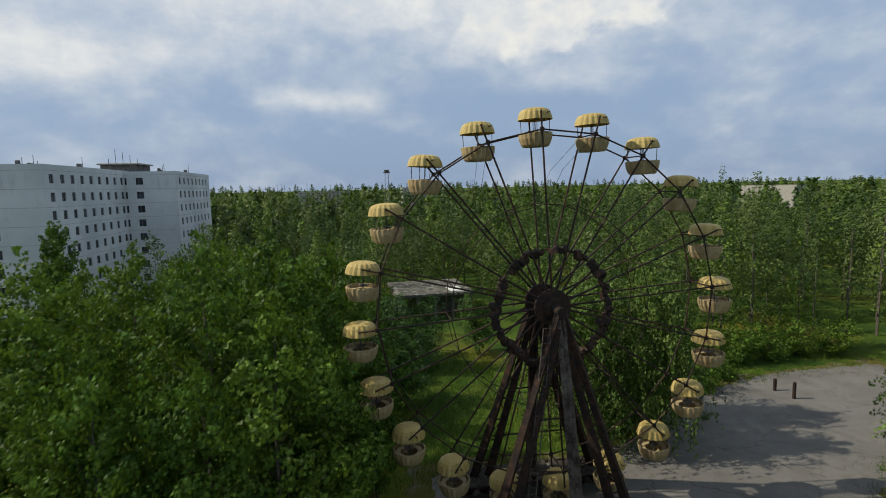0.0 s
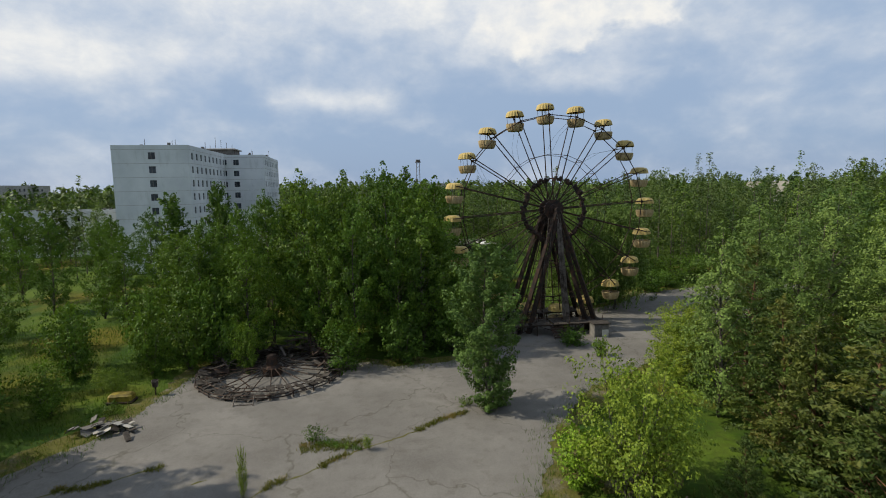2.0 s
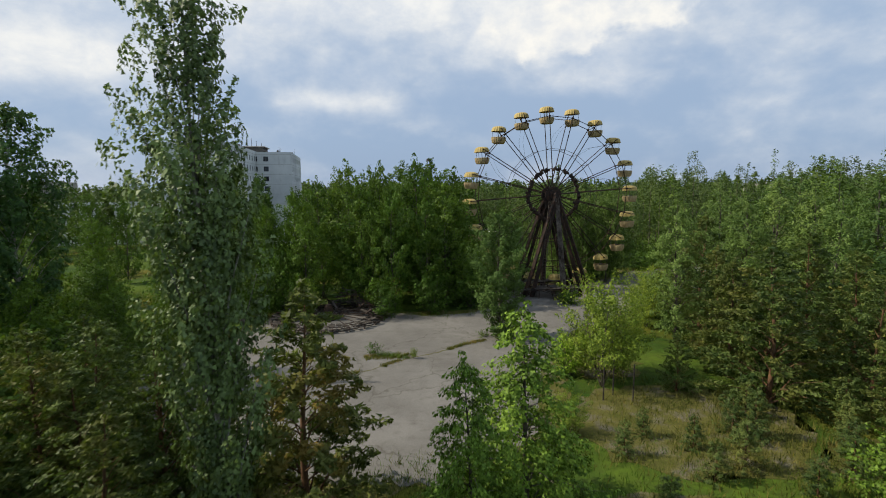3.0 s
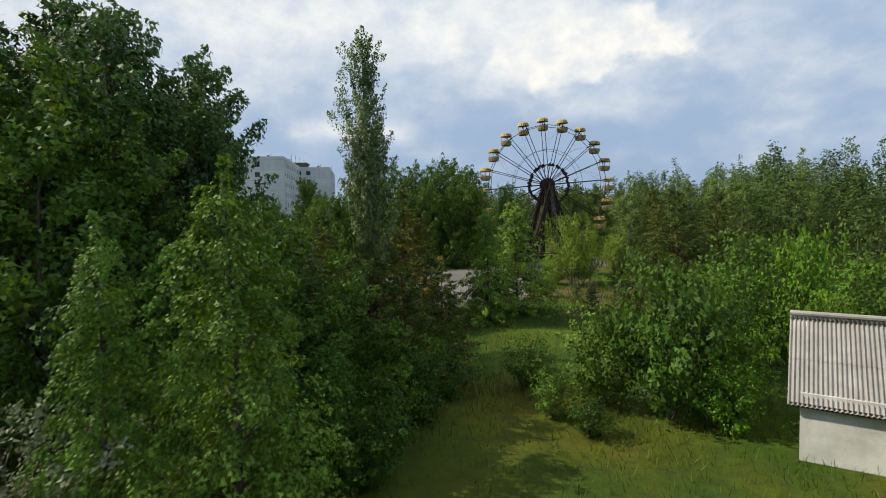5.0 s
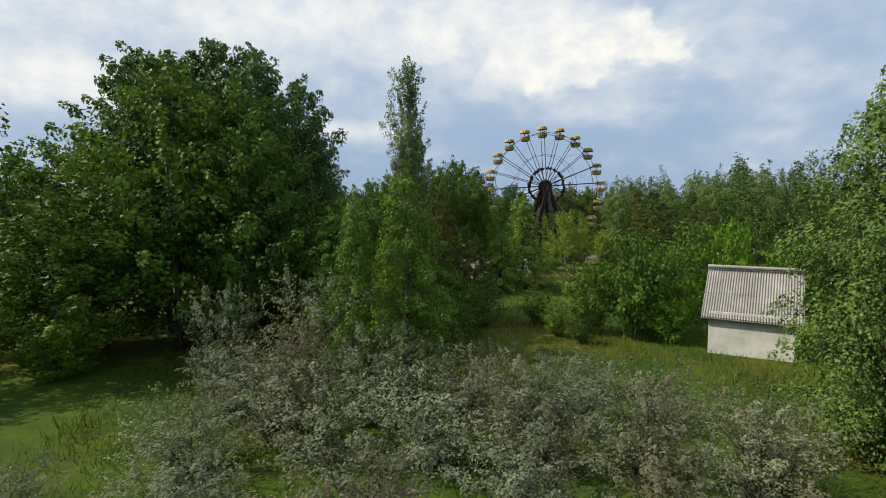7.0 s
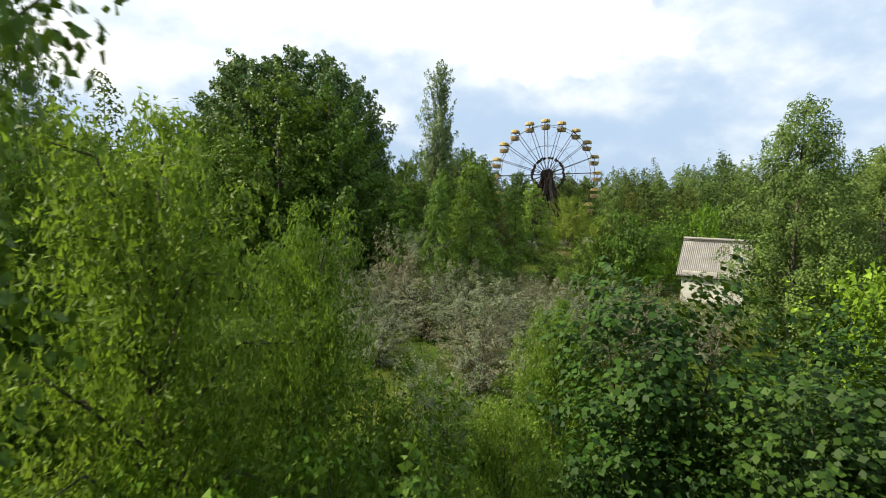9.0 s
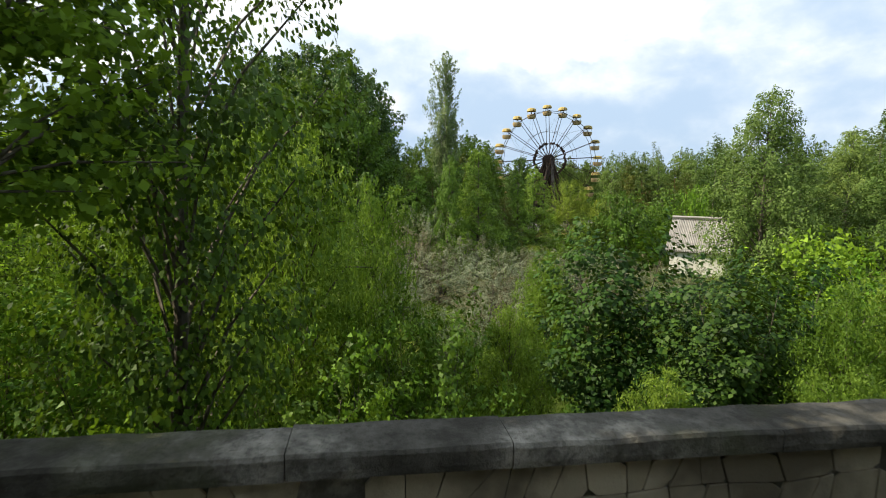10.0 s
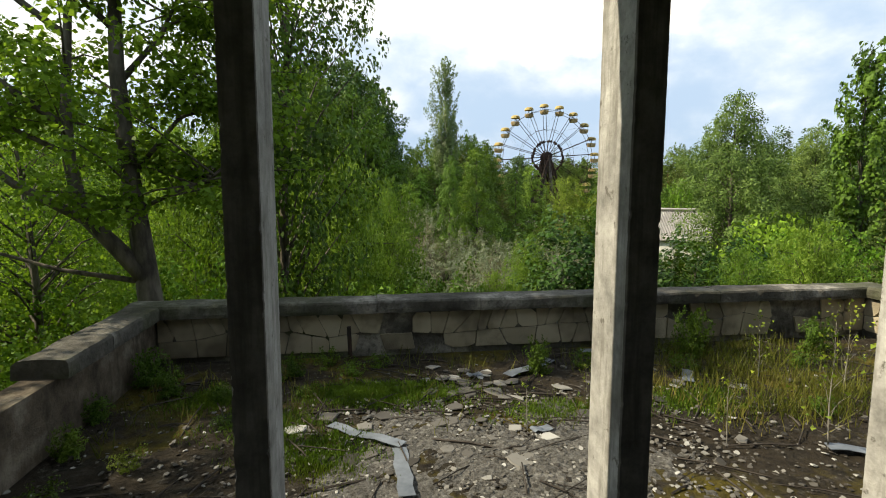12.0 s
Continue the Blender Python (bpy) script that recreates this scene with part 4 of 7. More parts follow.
def pavilion():
    m = Matrix.Translation((-2.5, 52, 0)) @ Matrix.Rotation(radians(4), 4, "Z")
    th = thing("pavilion", m, "low derelict pavilion with a flat grey roof", "building")
    b = Build()
    b.chamfer(-3.5, 0, 3.9, 9.6, 13, 4.35, 0.05)
    part("roof", b, COPING, th)
    for x in (-3, 0.0, 3.0, 6.0, 9.1):
        b = Build()
        b.chamfer(x - 0.2, 0.5, -0.1, x + 0.2, 0.9, 3.9, 0.04)
        part("column", b, PLASTER_DARK, th)
    b = Build()
    b.box(-3, 5, -0.1, 9.2, 5.3, 3.9)
    b.box(-3, 5.3, -0.1, -2.7, 12.6, 3.9)
    b.box(8.9, 5.3, -0.1, 9.2, 12.6, 3.9)
    part("wall", b, PLASTER_DARK, th)
    b = Build()
    b.chamfer(5.5, 1.0, 4.35, 8.8, 5.5, 4.75, 0.05, Matrix.Rotation(0.05, 4, "Y"))
    part("roof_panel", b, WHITEWASH, th, "slipped white roof panel")


pavilion()


def mast():
    th = thing("lattice_mast", Matrix.Translation((-1.5, 150, 0)), "thin grey lattice mast with a small platform", "mast")
    b = Build()
    for x, y in ((-0.5, -0.5), (0.5, -0.5), (0.5, 0.5), (-0.5, 0.5)):
        b.tube([(x * 2.4, y * 2.4, -0.2), (x, y, 28)], 0.06, 4)
    for i in range(18):
        z, s = i * 1.55, 1.2 - 0.7 * i / 18
        b.tube([(-s, -s, z), (s, -s, z + 1.5)], 0.04, 4)
        b.tube([(s, -s, z), (s, s, z + 1.5)], 0.04, 4)
    part("lattice", b, STEEL_PALE, th)
    b = Build()
    b.chamfer(-1.1, -1.1, 27.2, 1.1, 1.1, 27.5, 0.05)
    b.chamfer(-0.8, -0.8, 27.5, 0.8, 0.8, 28.3, 0.1)
    part("lamp_platform", b, STEEL_PALE, th)


mast()

# ---- shed --------------------------------------------------------------


def shed():
    """A gabled shed: eaves towards -y."""
    m = Matrix.Translation((-16.21, -78.35, 0.0)) @ Matrix.Rotation(radians(-40.8), 4, "Z")
    th = thing("shed", m, "small whitewashed shed with a grey corrugated roof", "shed")
    L, D, H, T = 3.90, 4.64, 2.31, 4.44
    b = Build()
    b.box(0, 0, -0.3, L, 0.25, H)
    part("front_wall", b, WHITEWASH, th)
    b = Build()
    b.box(0, D - 0.25, -0.3, L, D, H)
    part("back_wall", b, WHITEWASH, th)
    for x in (0.0, L - 0.25):
        b = Build()
        pts = [(x + q, y, z) for q in (0, 0.25) for y, z in ((0.25, -0.3), (D - 0.25, -0.3), (D - 0.25, H), (D / 2, T - 0.1), (0.25, H))]
        b.poly(pts, [(0, 4, 3, 2, 1), (5, 6, 7, 8, 9)] + [(i, (i + 1) % 5, (i + 1) % 5 + 5, i + 5) for i in range(5)])
        part("gable_wall", b, WHITEWASH, th)
    rise = math.atan2(T - H, D / 2)
    run = math.hypot(T - H, D / 2) + 0.45
    for side in (0, 1):
        for col in range(6):
            for row in range(2):
                b = Build()
                wdt = (L + 0.7) / 6
                n = 28
                sx = [wdt * i / n for i in range(n + 1)]
                lo, hi = row * run / 2, (row + 1) * run / 2 + 0.08
                pts = []
                for dz in (0.0, -0.012):
                    for y in (lo, hi):
                        pts += [(x, y, 0.035 * math.sin(x / wdt * 2 * math.pi * 6) + dz + (0.02 if row else 0)) for x in sx]
                f = []
                for i in range(n):
                    f += [(i, i + 1, n + 2 + i, n + 1 + i), (2 * n + 2 + i, 3 * n + 3 + i, 3 * n + 4 + i, 2 * n + 3 + i), (i, 2 * n + 2 + i, 2 * n + 3 + i, i + 1)]
                tr = Matrix.Translation((-0.35 + col * wdt, -0.28, H - 0.36)) @ Matrix.Rotation(rise, 4, "X")
                if side:
                    tr = Matrix.Translation((L + 0.35 - col * wdt, D + 0.28, H - 0.36)) @ Matrix.Rotation(math.pi, 4, "Z") @ Matrix.Rotation(rise, 4, "X")
                b.poly([tr @ Vector(p) for p in pts], f)
                part("roof_sheet", b, ROOFING, th)
    b = Build()
    b.tube([(-0.36, D / 2, T + 0.13), (L + 0.36, D / 2, T + 0.13)], 0.09, 8)
    part("ridge_cap", b, ROOFING, th)
    b = Build()
    b.box(-0.3, -0.24, H - 0.42, L + 0.3, -0.19, H - 0.28)
    part("eaves_board", b, WOOD, th)


shed()

# ---- terrace -----------------------------------------------------------
# drawn on its own grid, then set down on the first floor of the building
ON_TERRACE = Matrix.Translation((-38.85, -113.86, 4.15)) @ Matrix.Scale(0.77, 4) @ Matrix.Translation((35.825, 113.86, -9.68))


def set_down(ob):
    ob.matrix_world = ON_TERRACE @ ob.matrix_world
    return ob


TX0, TX1, TY0, TY1, TZ = -40.4, -28.6, -118.46, -113.86, 9.68
b = Build()
b.box(TX0 - 0.4, -131, TZ - 0.5, TX1 + 8, TY1 + 0.4, TZ)
set_down(single("floor", b, RUBBLE, "terrace floor covered with rubble, moss and broken tiles", "floor", kind="structure"))
b = Build()
b.box(TX0 - 0.3, -131, 4.1, TX1 + 8, TY1 + 0.3, TZ - 0.504)
set_down(single("wall_base", b, WHITEWASH, "blank wall below the terrace", "wall", kind="structure"))
b = Build()
b.box(TX0 - 6, -131.3, TZ - 0.5, TX1 + 8, -131.004, 15)
set_down(single("wall_south", b, PLASTER, "pale inner wall behind the terrace", "wall", kind="structure"))
b = Build()
b.box(TX0 - 4.6, -131, TZ - 0.5, TX0 - 0.42, -118.7, TZ)
set_down(single("floor", b, RUBBLE, "inner floor strewn with rubble", "floor", kind="structure"))
b = Build()
b.box(TX0 - 6, -131.3, 15.004, TX1 + 8, -118.2, 15.4)
set_down(single("ceiling", b, PLASTER, "pale plaster ceiling", "ceiling", kind="structure"))


nx, ny = 180, 100
v = []
for j in range(ny + 1):
    for i in range(nx + 1):
        x, y = TX0 + 0.02 + (TX1 - TX0 - 0.04) * i / nx, -120.9 + (TY1 + 120.9) * j / ny
        e = 0.5 * noise.noise(Vector((x * 1.1, y * 1.1, 2))) + 0.35 * noise.noise(Vector((x * 4.5, y * 4.5, 5))) + 0.25 * noise.noise(Vector((x * 13, y * 13, 9)))
        v.append((x, y, TZ + 0.014 + 0.045 * e * (1 if 0 < i < nx and 0 < j < ny else 0)))
b = Build()
b.poly(v, [(j * (nx + 1) + i, j * (nx + 1) + i + 1, (j + 1) * (nx + 1) + i + 1, (j + 1) * (nx + 1) + i) for j in range(ny) for i in range(nx)])
set_down(single("debris_layer", b, RUBBLE, "uneven layer of soil, moss and crumbled concrete on the terrace", "debris", kind="stuff"))


nx, ny = 150, 90
v, f = [], []
for j in range(ny + 1):
    for i in range(nx + 1):
        x, y = -38.6 + 7.8 * i / nx, -119.9 + 5.0 * j / ny
        e = 0.5 * noise.noise(Vector((x * 4.0, y * 4.0, 1))) + 0.6 * noise.noise(Vector((x * 14, y * 14, 3)))
        s = ((x + 36.2) / 2.0) ** 2 + ((y + 117.6) / 1.7) ** 2 + 1.1 * noise.noise(Vector((x * 1.1, y * 1.1, 4)))
        v.append((x, y, TZ + 0.016 + 0.035 * e + max(-0.12, min(0.014, 0.035 * (0.75 - s)))))
for j in range(ny):
    for i in range(nx):
        f.append((j * (nx + 1) + i, j * (nx + 1) + i + 1, (j + 1) * (nx + 1) + i + 1, (j + 1) * (nx + 1) + i))
b = Build()
b.poly(v, f)
set_down(single("crumbled_plaster", b, CRUMBS, "spill of pale crumbled plaster and tile dust on the terrace", "debris", kind="stuff"))


def mullion(x, seed):
    rng = random.Random(seed)
    b = Build()
    n = 120
    ring = [(-0.10, -0.30), (0.10, -0.30), (0.10, -0.10), (0.088, -0.085), (0.088, 0.20), (-0.088, 0.20), (-0.088, -0.085), (-0.10, -0.10)]
    v, f = [], []
    for i in range(n):
        z = TZ - 0.05 + (15.02 - TZ) * i / (n - 1)
        chip = rng.uniform(0.004, 0.012) if 0 < i < n - 1 and rng.random() < 0.12 else 0.0
        side = rng.choice((-1, 1))
        for px, py in ring:
            if chip and py < -0.2 and px * side > 0:
                py += chip
            j = 0.0012 if 0 < i < n - 1 else 0
            v.append((x + px + rng.uniform(-j, j), TY0 + py + rng.uniform(-j, j), z))
    m = len(ring)
    for i in range(n - 1):
        f += [(i * m + q, i * m + (q + 1) % m, (i + 1) * m + (q + 1) % m, (i + 1) * m + q) for q in range(m)]
    f += [tuple(reversed(range(m))), tuple(range((n - 1) * m, n * m))]
    b.poly(v, f)
    th = thing("column", Matrix.Identity(4), "tall chipped concrete window column with a dark facing on its room side", "column", "columns of the window front")
    part("shaft", b, LIMEWASH, th)
    # added thin dark sheet: darkens the column's room-side face by colour
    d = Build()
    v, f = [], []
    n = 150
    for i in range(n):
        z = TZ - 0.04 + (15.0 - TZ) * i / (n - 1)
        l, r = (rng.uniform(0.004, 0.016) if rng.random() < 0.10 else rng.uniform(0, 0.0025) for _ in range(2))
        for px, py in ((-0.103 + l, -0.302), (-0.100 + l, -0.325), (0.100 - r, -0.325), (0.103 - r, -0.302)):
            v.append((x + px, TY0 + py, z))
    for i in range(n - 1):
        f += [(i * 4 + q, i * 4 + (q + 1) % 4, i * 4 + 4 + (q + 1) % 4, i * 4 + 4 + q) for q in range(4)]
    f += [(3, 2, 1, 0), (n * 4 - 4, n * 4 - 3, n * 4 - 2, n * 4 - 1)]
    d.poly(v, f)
    part("inner_board", d, DARK_FACING, th, "dark streaked facing added over the room-side face")
    set_down(th)


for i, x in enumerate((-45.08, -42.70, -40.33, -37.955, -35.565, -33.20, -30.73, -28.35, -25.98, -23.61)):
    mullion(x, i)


def parapet():
    th = thing("parapet", Matrix.Translation((-35, TY1, 0)) @ Matrix.Rotation(radians(1.0), 4, "Z") @ Matrix.Translation((35, -TY1, 0)), "low parapet clad in beige broken stone with mossy coping", "parapet")
    b = Build()
    b.box(TX0 - 0.36, TY1 + 0.03, TZ - 0.1, TX1 + 0.36, TY1 + 0.36, TZ + 0.70)
    part("core", b, COPING, th)
    b = Build()
    b.box(TX0 - 0.36, TY0 + 0.3, TZ - 0.1, TX0 - 0.03, TY1 + 0.028, TZ + 0.70)
    part("core", b, RENDERED, th, "brownish crumbling render")
    b = Build()
    b.box(TX1 + 0.03, TY0 + 0.3, TZ - 0.1, TX1 + 0.36, TY1 + 0.028, TZ + 0.70)
    part("core", b, COPING, th)
    rng = random.Random(21)
    # coping slabs: worn, with rounded edges

    def worn(length, m, seed):
        r = random.Random(seed)
        n = max(3, int(length / 0.11))
        prof = [(-0.075, 0.704), (-0.082, 0.76), (-0.082, 0.862), (-0.062, 0.894), (0.0, 0.90), (0.2, 0.905), (0.38, 0.90), (0.44, 0.86), (0.45, 0.704)]
        v, f = [], []
        for s in range(n + 1):
            u = 0.004 + (length - 0.008) * s / n
            bite = 0.016 if r.random() < 0.2 else 0.0
            for py, pz in prof:
                e = noise.noise(Vector((u * 3 + seed * 7, py * 6, pz * 6)))
                k = 1.0 if pz > 0.71 else 0.0
                v.append(m @ Vector((u, py + 0.014 * e * k + (bite if py < 0 and pz > 0.8 else 0), TZ + pz + 0.012 * e * k - bite * 0.4 * (pz > 0.86 and py < 0.02))))
        q = len(prof)
        for s in range(n):
            f += [(s * q + a, (s + 1) * q + a, (s + 1) * q + a + 1, s * q + a + 1) for a in range(q - 1)] + [(s * q + q - 1, (s + 1) * q + q - 1, (s + 1) * q, s * q)]
        f += [tuple(range(q)), tuple(reversed(range(n * q, n * q + q)))]
        b = Build()
        b.poly(v, f)
        part("coping_slab", b, COPING, th, smooth=False)

    x, k = TX0 - 0.42, 0
    while x < TX1 + 0.4:
        w = min(rng.uniform(1.4, 2.4), TX1 + 0.45 - x)
        worn(w, Matrix.Translation((x, TY1, rng.uniform(-0.008, 0.008))), k)
        x, k = x + w, k + 1
    for xx, y1, yaw in ((TX0, TY1 - 2.4, 90), (TX1, TY0 + 0.4, -90)):
        y = TY1 - 0.09
        while y > y1 + 0.2:
            w = min(rng.uniform(0.9, 1.5), y - y1 + 0.01)
            worn(w, Matrix.Translation((xx, y - w if yaw > 0 else y, rng.uniform(-0.01, 0.01))) @ Matrix.Rotation(radians(yaw), 4, "Z"), k)
            y, k = y - w, k + 1
    # cladding: jittered cells, two to three courses
    def clad(origin, along, normal, length, seed):
        r = random.Random(seed)
        cols = int(length / 0.46)
        rows = [0.10, 0.41, 0.69]
        grid = {}
        for i in range(cols + 1):
            for j in range(3):
                dx = 0 if i in (0, cols) else r.uniform(-0.10, 0.10)
                dz = 0 if j in (0, 2) else r.uniform(-0.09, 0.09)
                grid[i, j] = (i * length / cols + dx, rows[j] + dz)
        for i in range(cols):
            for j in range(2):
                if r.random() < 0.10:
                    continue
                q = [grid[i, j], grid[i + 1, j], grid[i + 1, j + 1], grid[i, j + 1]]
                polys = [q]
                if r.random() < (0.62 if j else 0.30):
                    k = r.uniform(0.3, 0.7)
                    e0 = tuple(a + (c - a) * k for a, c in zip(q[0], q[1]))
                    e1 = tuple(a + (c - a) * r.uniform(0.2, 0.8) for a, c in zip(q[3], q[2]))
                    polys = [[q[0], e0, e1, q[3]], [e0, q[1], q[2], e1]]
                for p in polys:
                    cx, cz = sum(a for a, _ in p) / 4, sum(c for _, c in p) / 4
                    # cut corners and shrink for the joint
                    ring = []
                    for n in range(4):
                        a, c, d = p[n], p[(n + 1) % 4], p[n - 1]
                        t = r.uniform(0.0, 0.05) if r.random() < 0.75 else r.uniform(0.1, 0.25)
                        ring.append((a[0] + (d[0] - a[0]) * t, a[1] + (d[1] - a[1]) * t))
                        ring.append((a[0] + (c[0] - a[0]) * t, a[1] + (c[1] - a[1]) * t))
                    pts, out = [], r.uniform(0.024, 0.032)
                    for dep, sh in ((0.0, 0.968), (out - 0.004, 0.966), (out, 0.945)):
                        for a, c in ring:
                            u, w2 = cx + (a - cx) * sh, cz + (c - cz) * sh
                            pts.append(origin + along * u + normal * dep + Vector((0, 0, w2)))
                    f = [tuple(range(16, 24))] + [(l + n, l + (n + 1) % 8, l + 8 + (n + 1) % 8, l + 8 + n) for l in (0, 8) for n in range(8)]
                    b = Build()
                    b.poly(pts, f)
                    part("stone", b, STONE, th)

    clad(Vector((TX0, TY1 + 0.03, TZ)), Vector((1, 0, 0)), Vector((0, -1, 0)), TX1 - TX0, 1)
    clad(Vector((TX1 + 0.03, TY1, TZ)), Vector((0, -1, 0)), Vector((-1, 0, 0)), 4.6, 3)
    set_down(th)


parapet()
b = Build()
b.tube([(-37.62, TY1 - 0.28, TZ - 0.02), (-37.64, TY1 - 0.26, TZ + 0.55)], 0.035, 6)
set_down(single("iron_stub", b, STEEL, "short rusty iron stub standing in the rubble", "stub"))

# ---- trees -------------------------------------------------------------
PROFILE = {
    "broad": lambda u: (np.sin(np.pi * np.clip(u, 0, 1) ** 0.75)) ** 0.55 * (1 - 0.35 * u),
    "column": lambda u: np.sin(np.pi * np.clip(u * 0.93 + 0.05, 0, 1)) ** 0.5,
    "cone": lambda u: (1 - u) ** 0.8 * np.clip(u * 7 + 0.35, 0, 1) + 0.04,
    "tall": lambda u: np.sin(np.pi * np.clip(u * 0.9 + 0.08, 0, 1)) ** 0.7,
    "bush": lambda u: np.sqrt(np.clip(1 - (u * 1.0) ** 2.2, 0, 1)) * (0.75 + 0.25 * np.clip(u * 4, 0, 1)),
}


def rand_unit(rng, n):
    d = rng.normal(size=(n, 3))
    return d / np.linalg.norm(d, axis=1)[:, None]


def leaf_quads(C, N, T, L, W, rng, corners=3, fold=0.12):
    """Leaf blades at C facing N, long axis near T."""
    n = len(C)
    T = T - N * (T * N).sum(1)[:, None]
    T /= np.linalg.norm(T, axis=1)[:, None] + 1e-9
    B = np.cross(N, T)
    s = rng.uniform(0.7, 1.3, n)[:, None]
    t, w, f = T * (L / 2) * s, B * (W / 2) * s, N * fold * W * s
    if corners == 3:
        return np.stack([C - t * 1.15, C + t * 0.75 + w * 1.2 + f, C + t * 0.75 - w * 1.2 + f], 1)
    return np.stack([C - t, C + w + f, C + t * 1.05, C - w + f], 1)


def foliage(centres, radii, count, L, W, seed, droop=0.0, lift=0.6, shell=0.5, corners=3, bristle=False):
    """Leaves gathered in clumps: centres m x 3, radii m x 3."""
    rng = np.random.default_rng(seed)
    m = len(centres)
    wgt = radii.prod(1) ** 0.66
    idx = rng.choice(m, count, p=wgt / wgt.sum())
    d = rand_unit(rng, count)
    r = shell + (1 - shell) * rng.random(count) ** 0.6
    r *= np.where(rng.random(count) < 0.12, rng.uniform(1.0, 1.35, count), 1.0)
    C = centres[idx] + d * r[:, None] * radii[idx]
    N = d * 0.75 + rng.normal(size=(count, 3)) * 0.55
    N[:, 2] += lift
    N /= np.linalg.norm(N, axis=1)[:, None]
    T = rng.normal(size=(count, 3))
    if bristle:
        N = rand_unit(rng, count)
        T = T * 0.25 - d
    T[:, 2] -= droop
    return leaf_quads(C, N, T, L, W, rng, corners)


def sprays(start, way, length, radius, count, L, W, seed, droop=0.0, lift=0.5, corners=3, flat=1.0, loose=0.35, axis=None, heart=None):
    """Leaves set along twigs: each twig has a start, a direction, a length and a radius."""
    rng = np.random.default_rng(seed)
    wgt = length * radius
    i = rng.choice(len(start), count, p=wgt / wgt.sum())
    u = rng.random(count) ** 0.75
    side = rng.normal(size=(count, 3))
    side -= way[i] * (side * way[i]).sum(1)[:, None]
    side /= np.linalg.norm(side, axis=1)[:, None]
    side[:, 2] *= flat
    taper = 0.30 + 0.85 * np.sin(np.pi * np.clip(u * 0.86 + 0.12, 0, 1))
    r = radius[i] * np.sqrt(rng.random(count)) * taper
    C = start[i] + way[i] * (u * length[i])[:, None] + side * r[:, None]
    C[:, 2] -= droop * length[i] * u * u * 0.45
    out = way[i].copy()
    if axis is not None:
        out = C - axis
        out[:, 2] = 0
        out /= np.linalg.norm(out, axis=1)[:, None] + 1e-6
    if heart is not None:
        out = C - heart[i]
        out /= np.linalg.norm(out, axis=1)[:, None] + 1e-6
    N = side * 0.6 + out * 0.7 + rng.normal(size=(count, 3)) * loose
    N[:, 2] += lift
    N /= np.linalg.norm(N, axis=1)[:, None]
    T = way[i] * 0.8 + rng.normal(size=(count, 3)) * 0.55
    T[:, 2] -= droop * 0.8
    return leaf_quads(C, N, T, L, W, rng, corners)


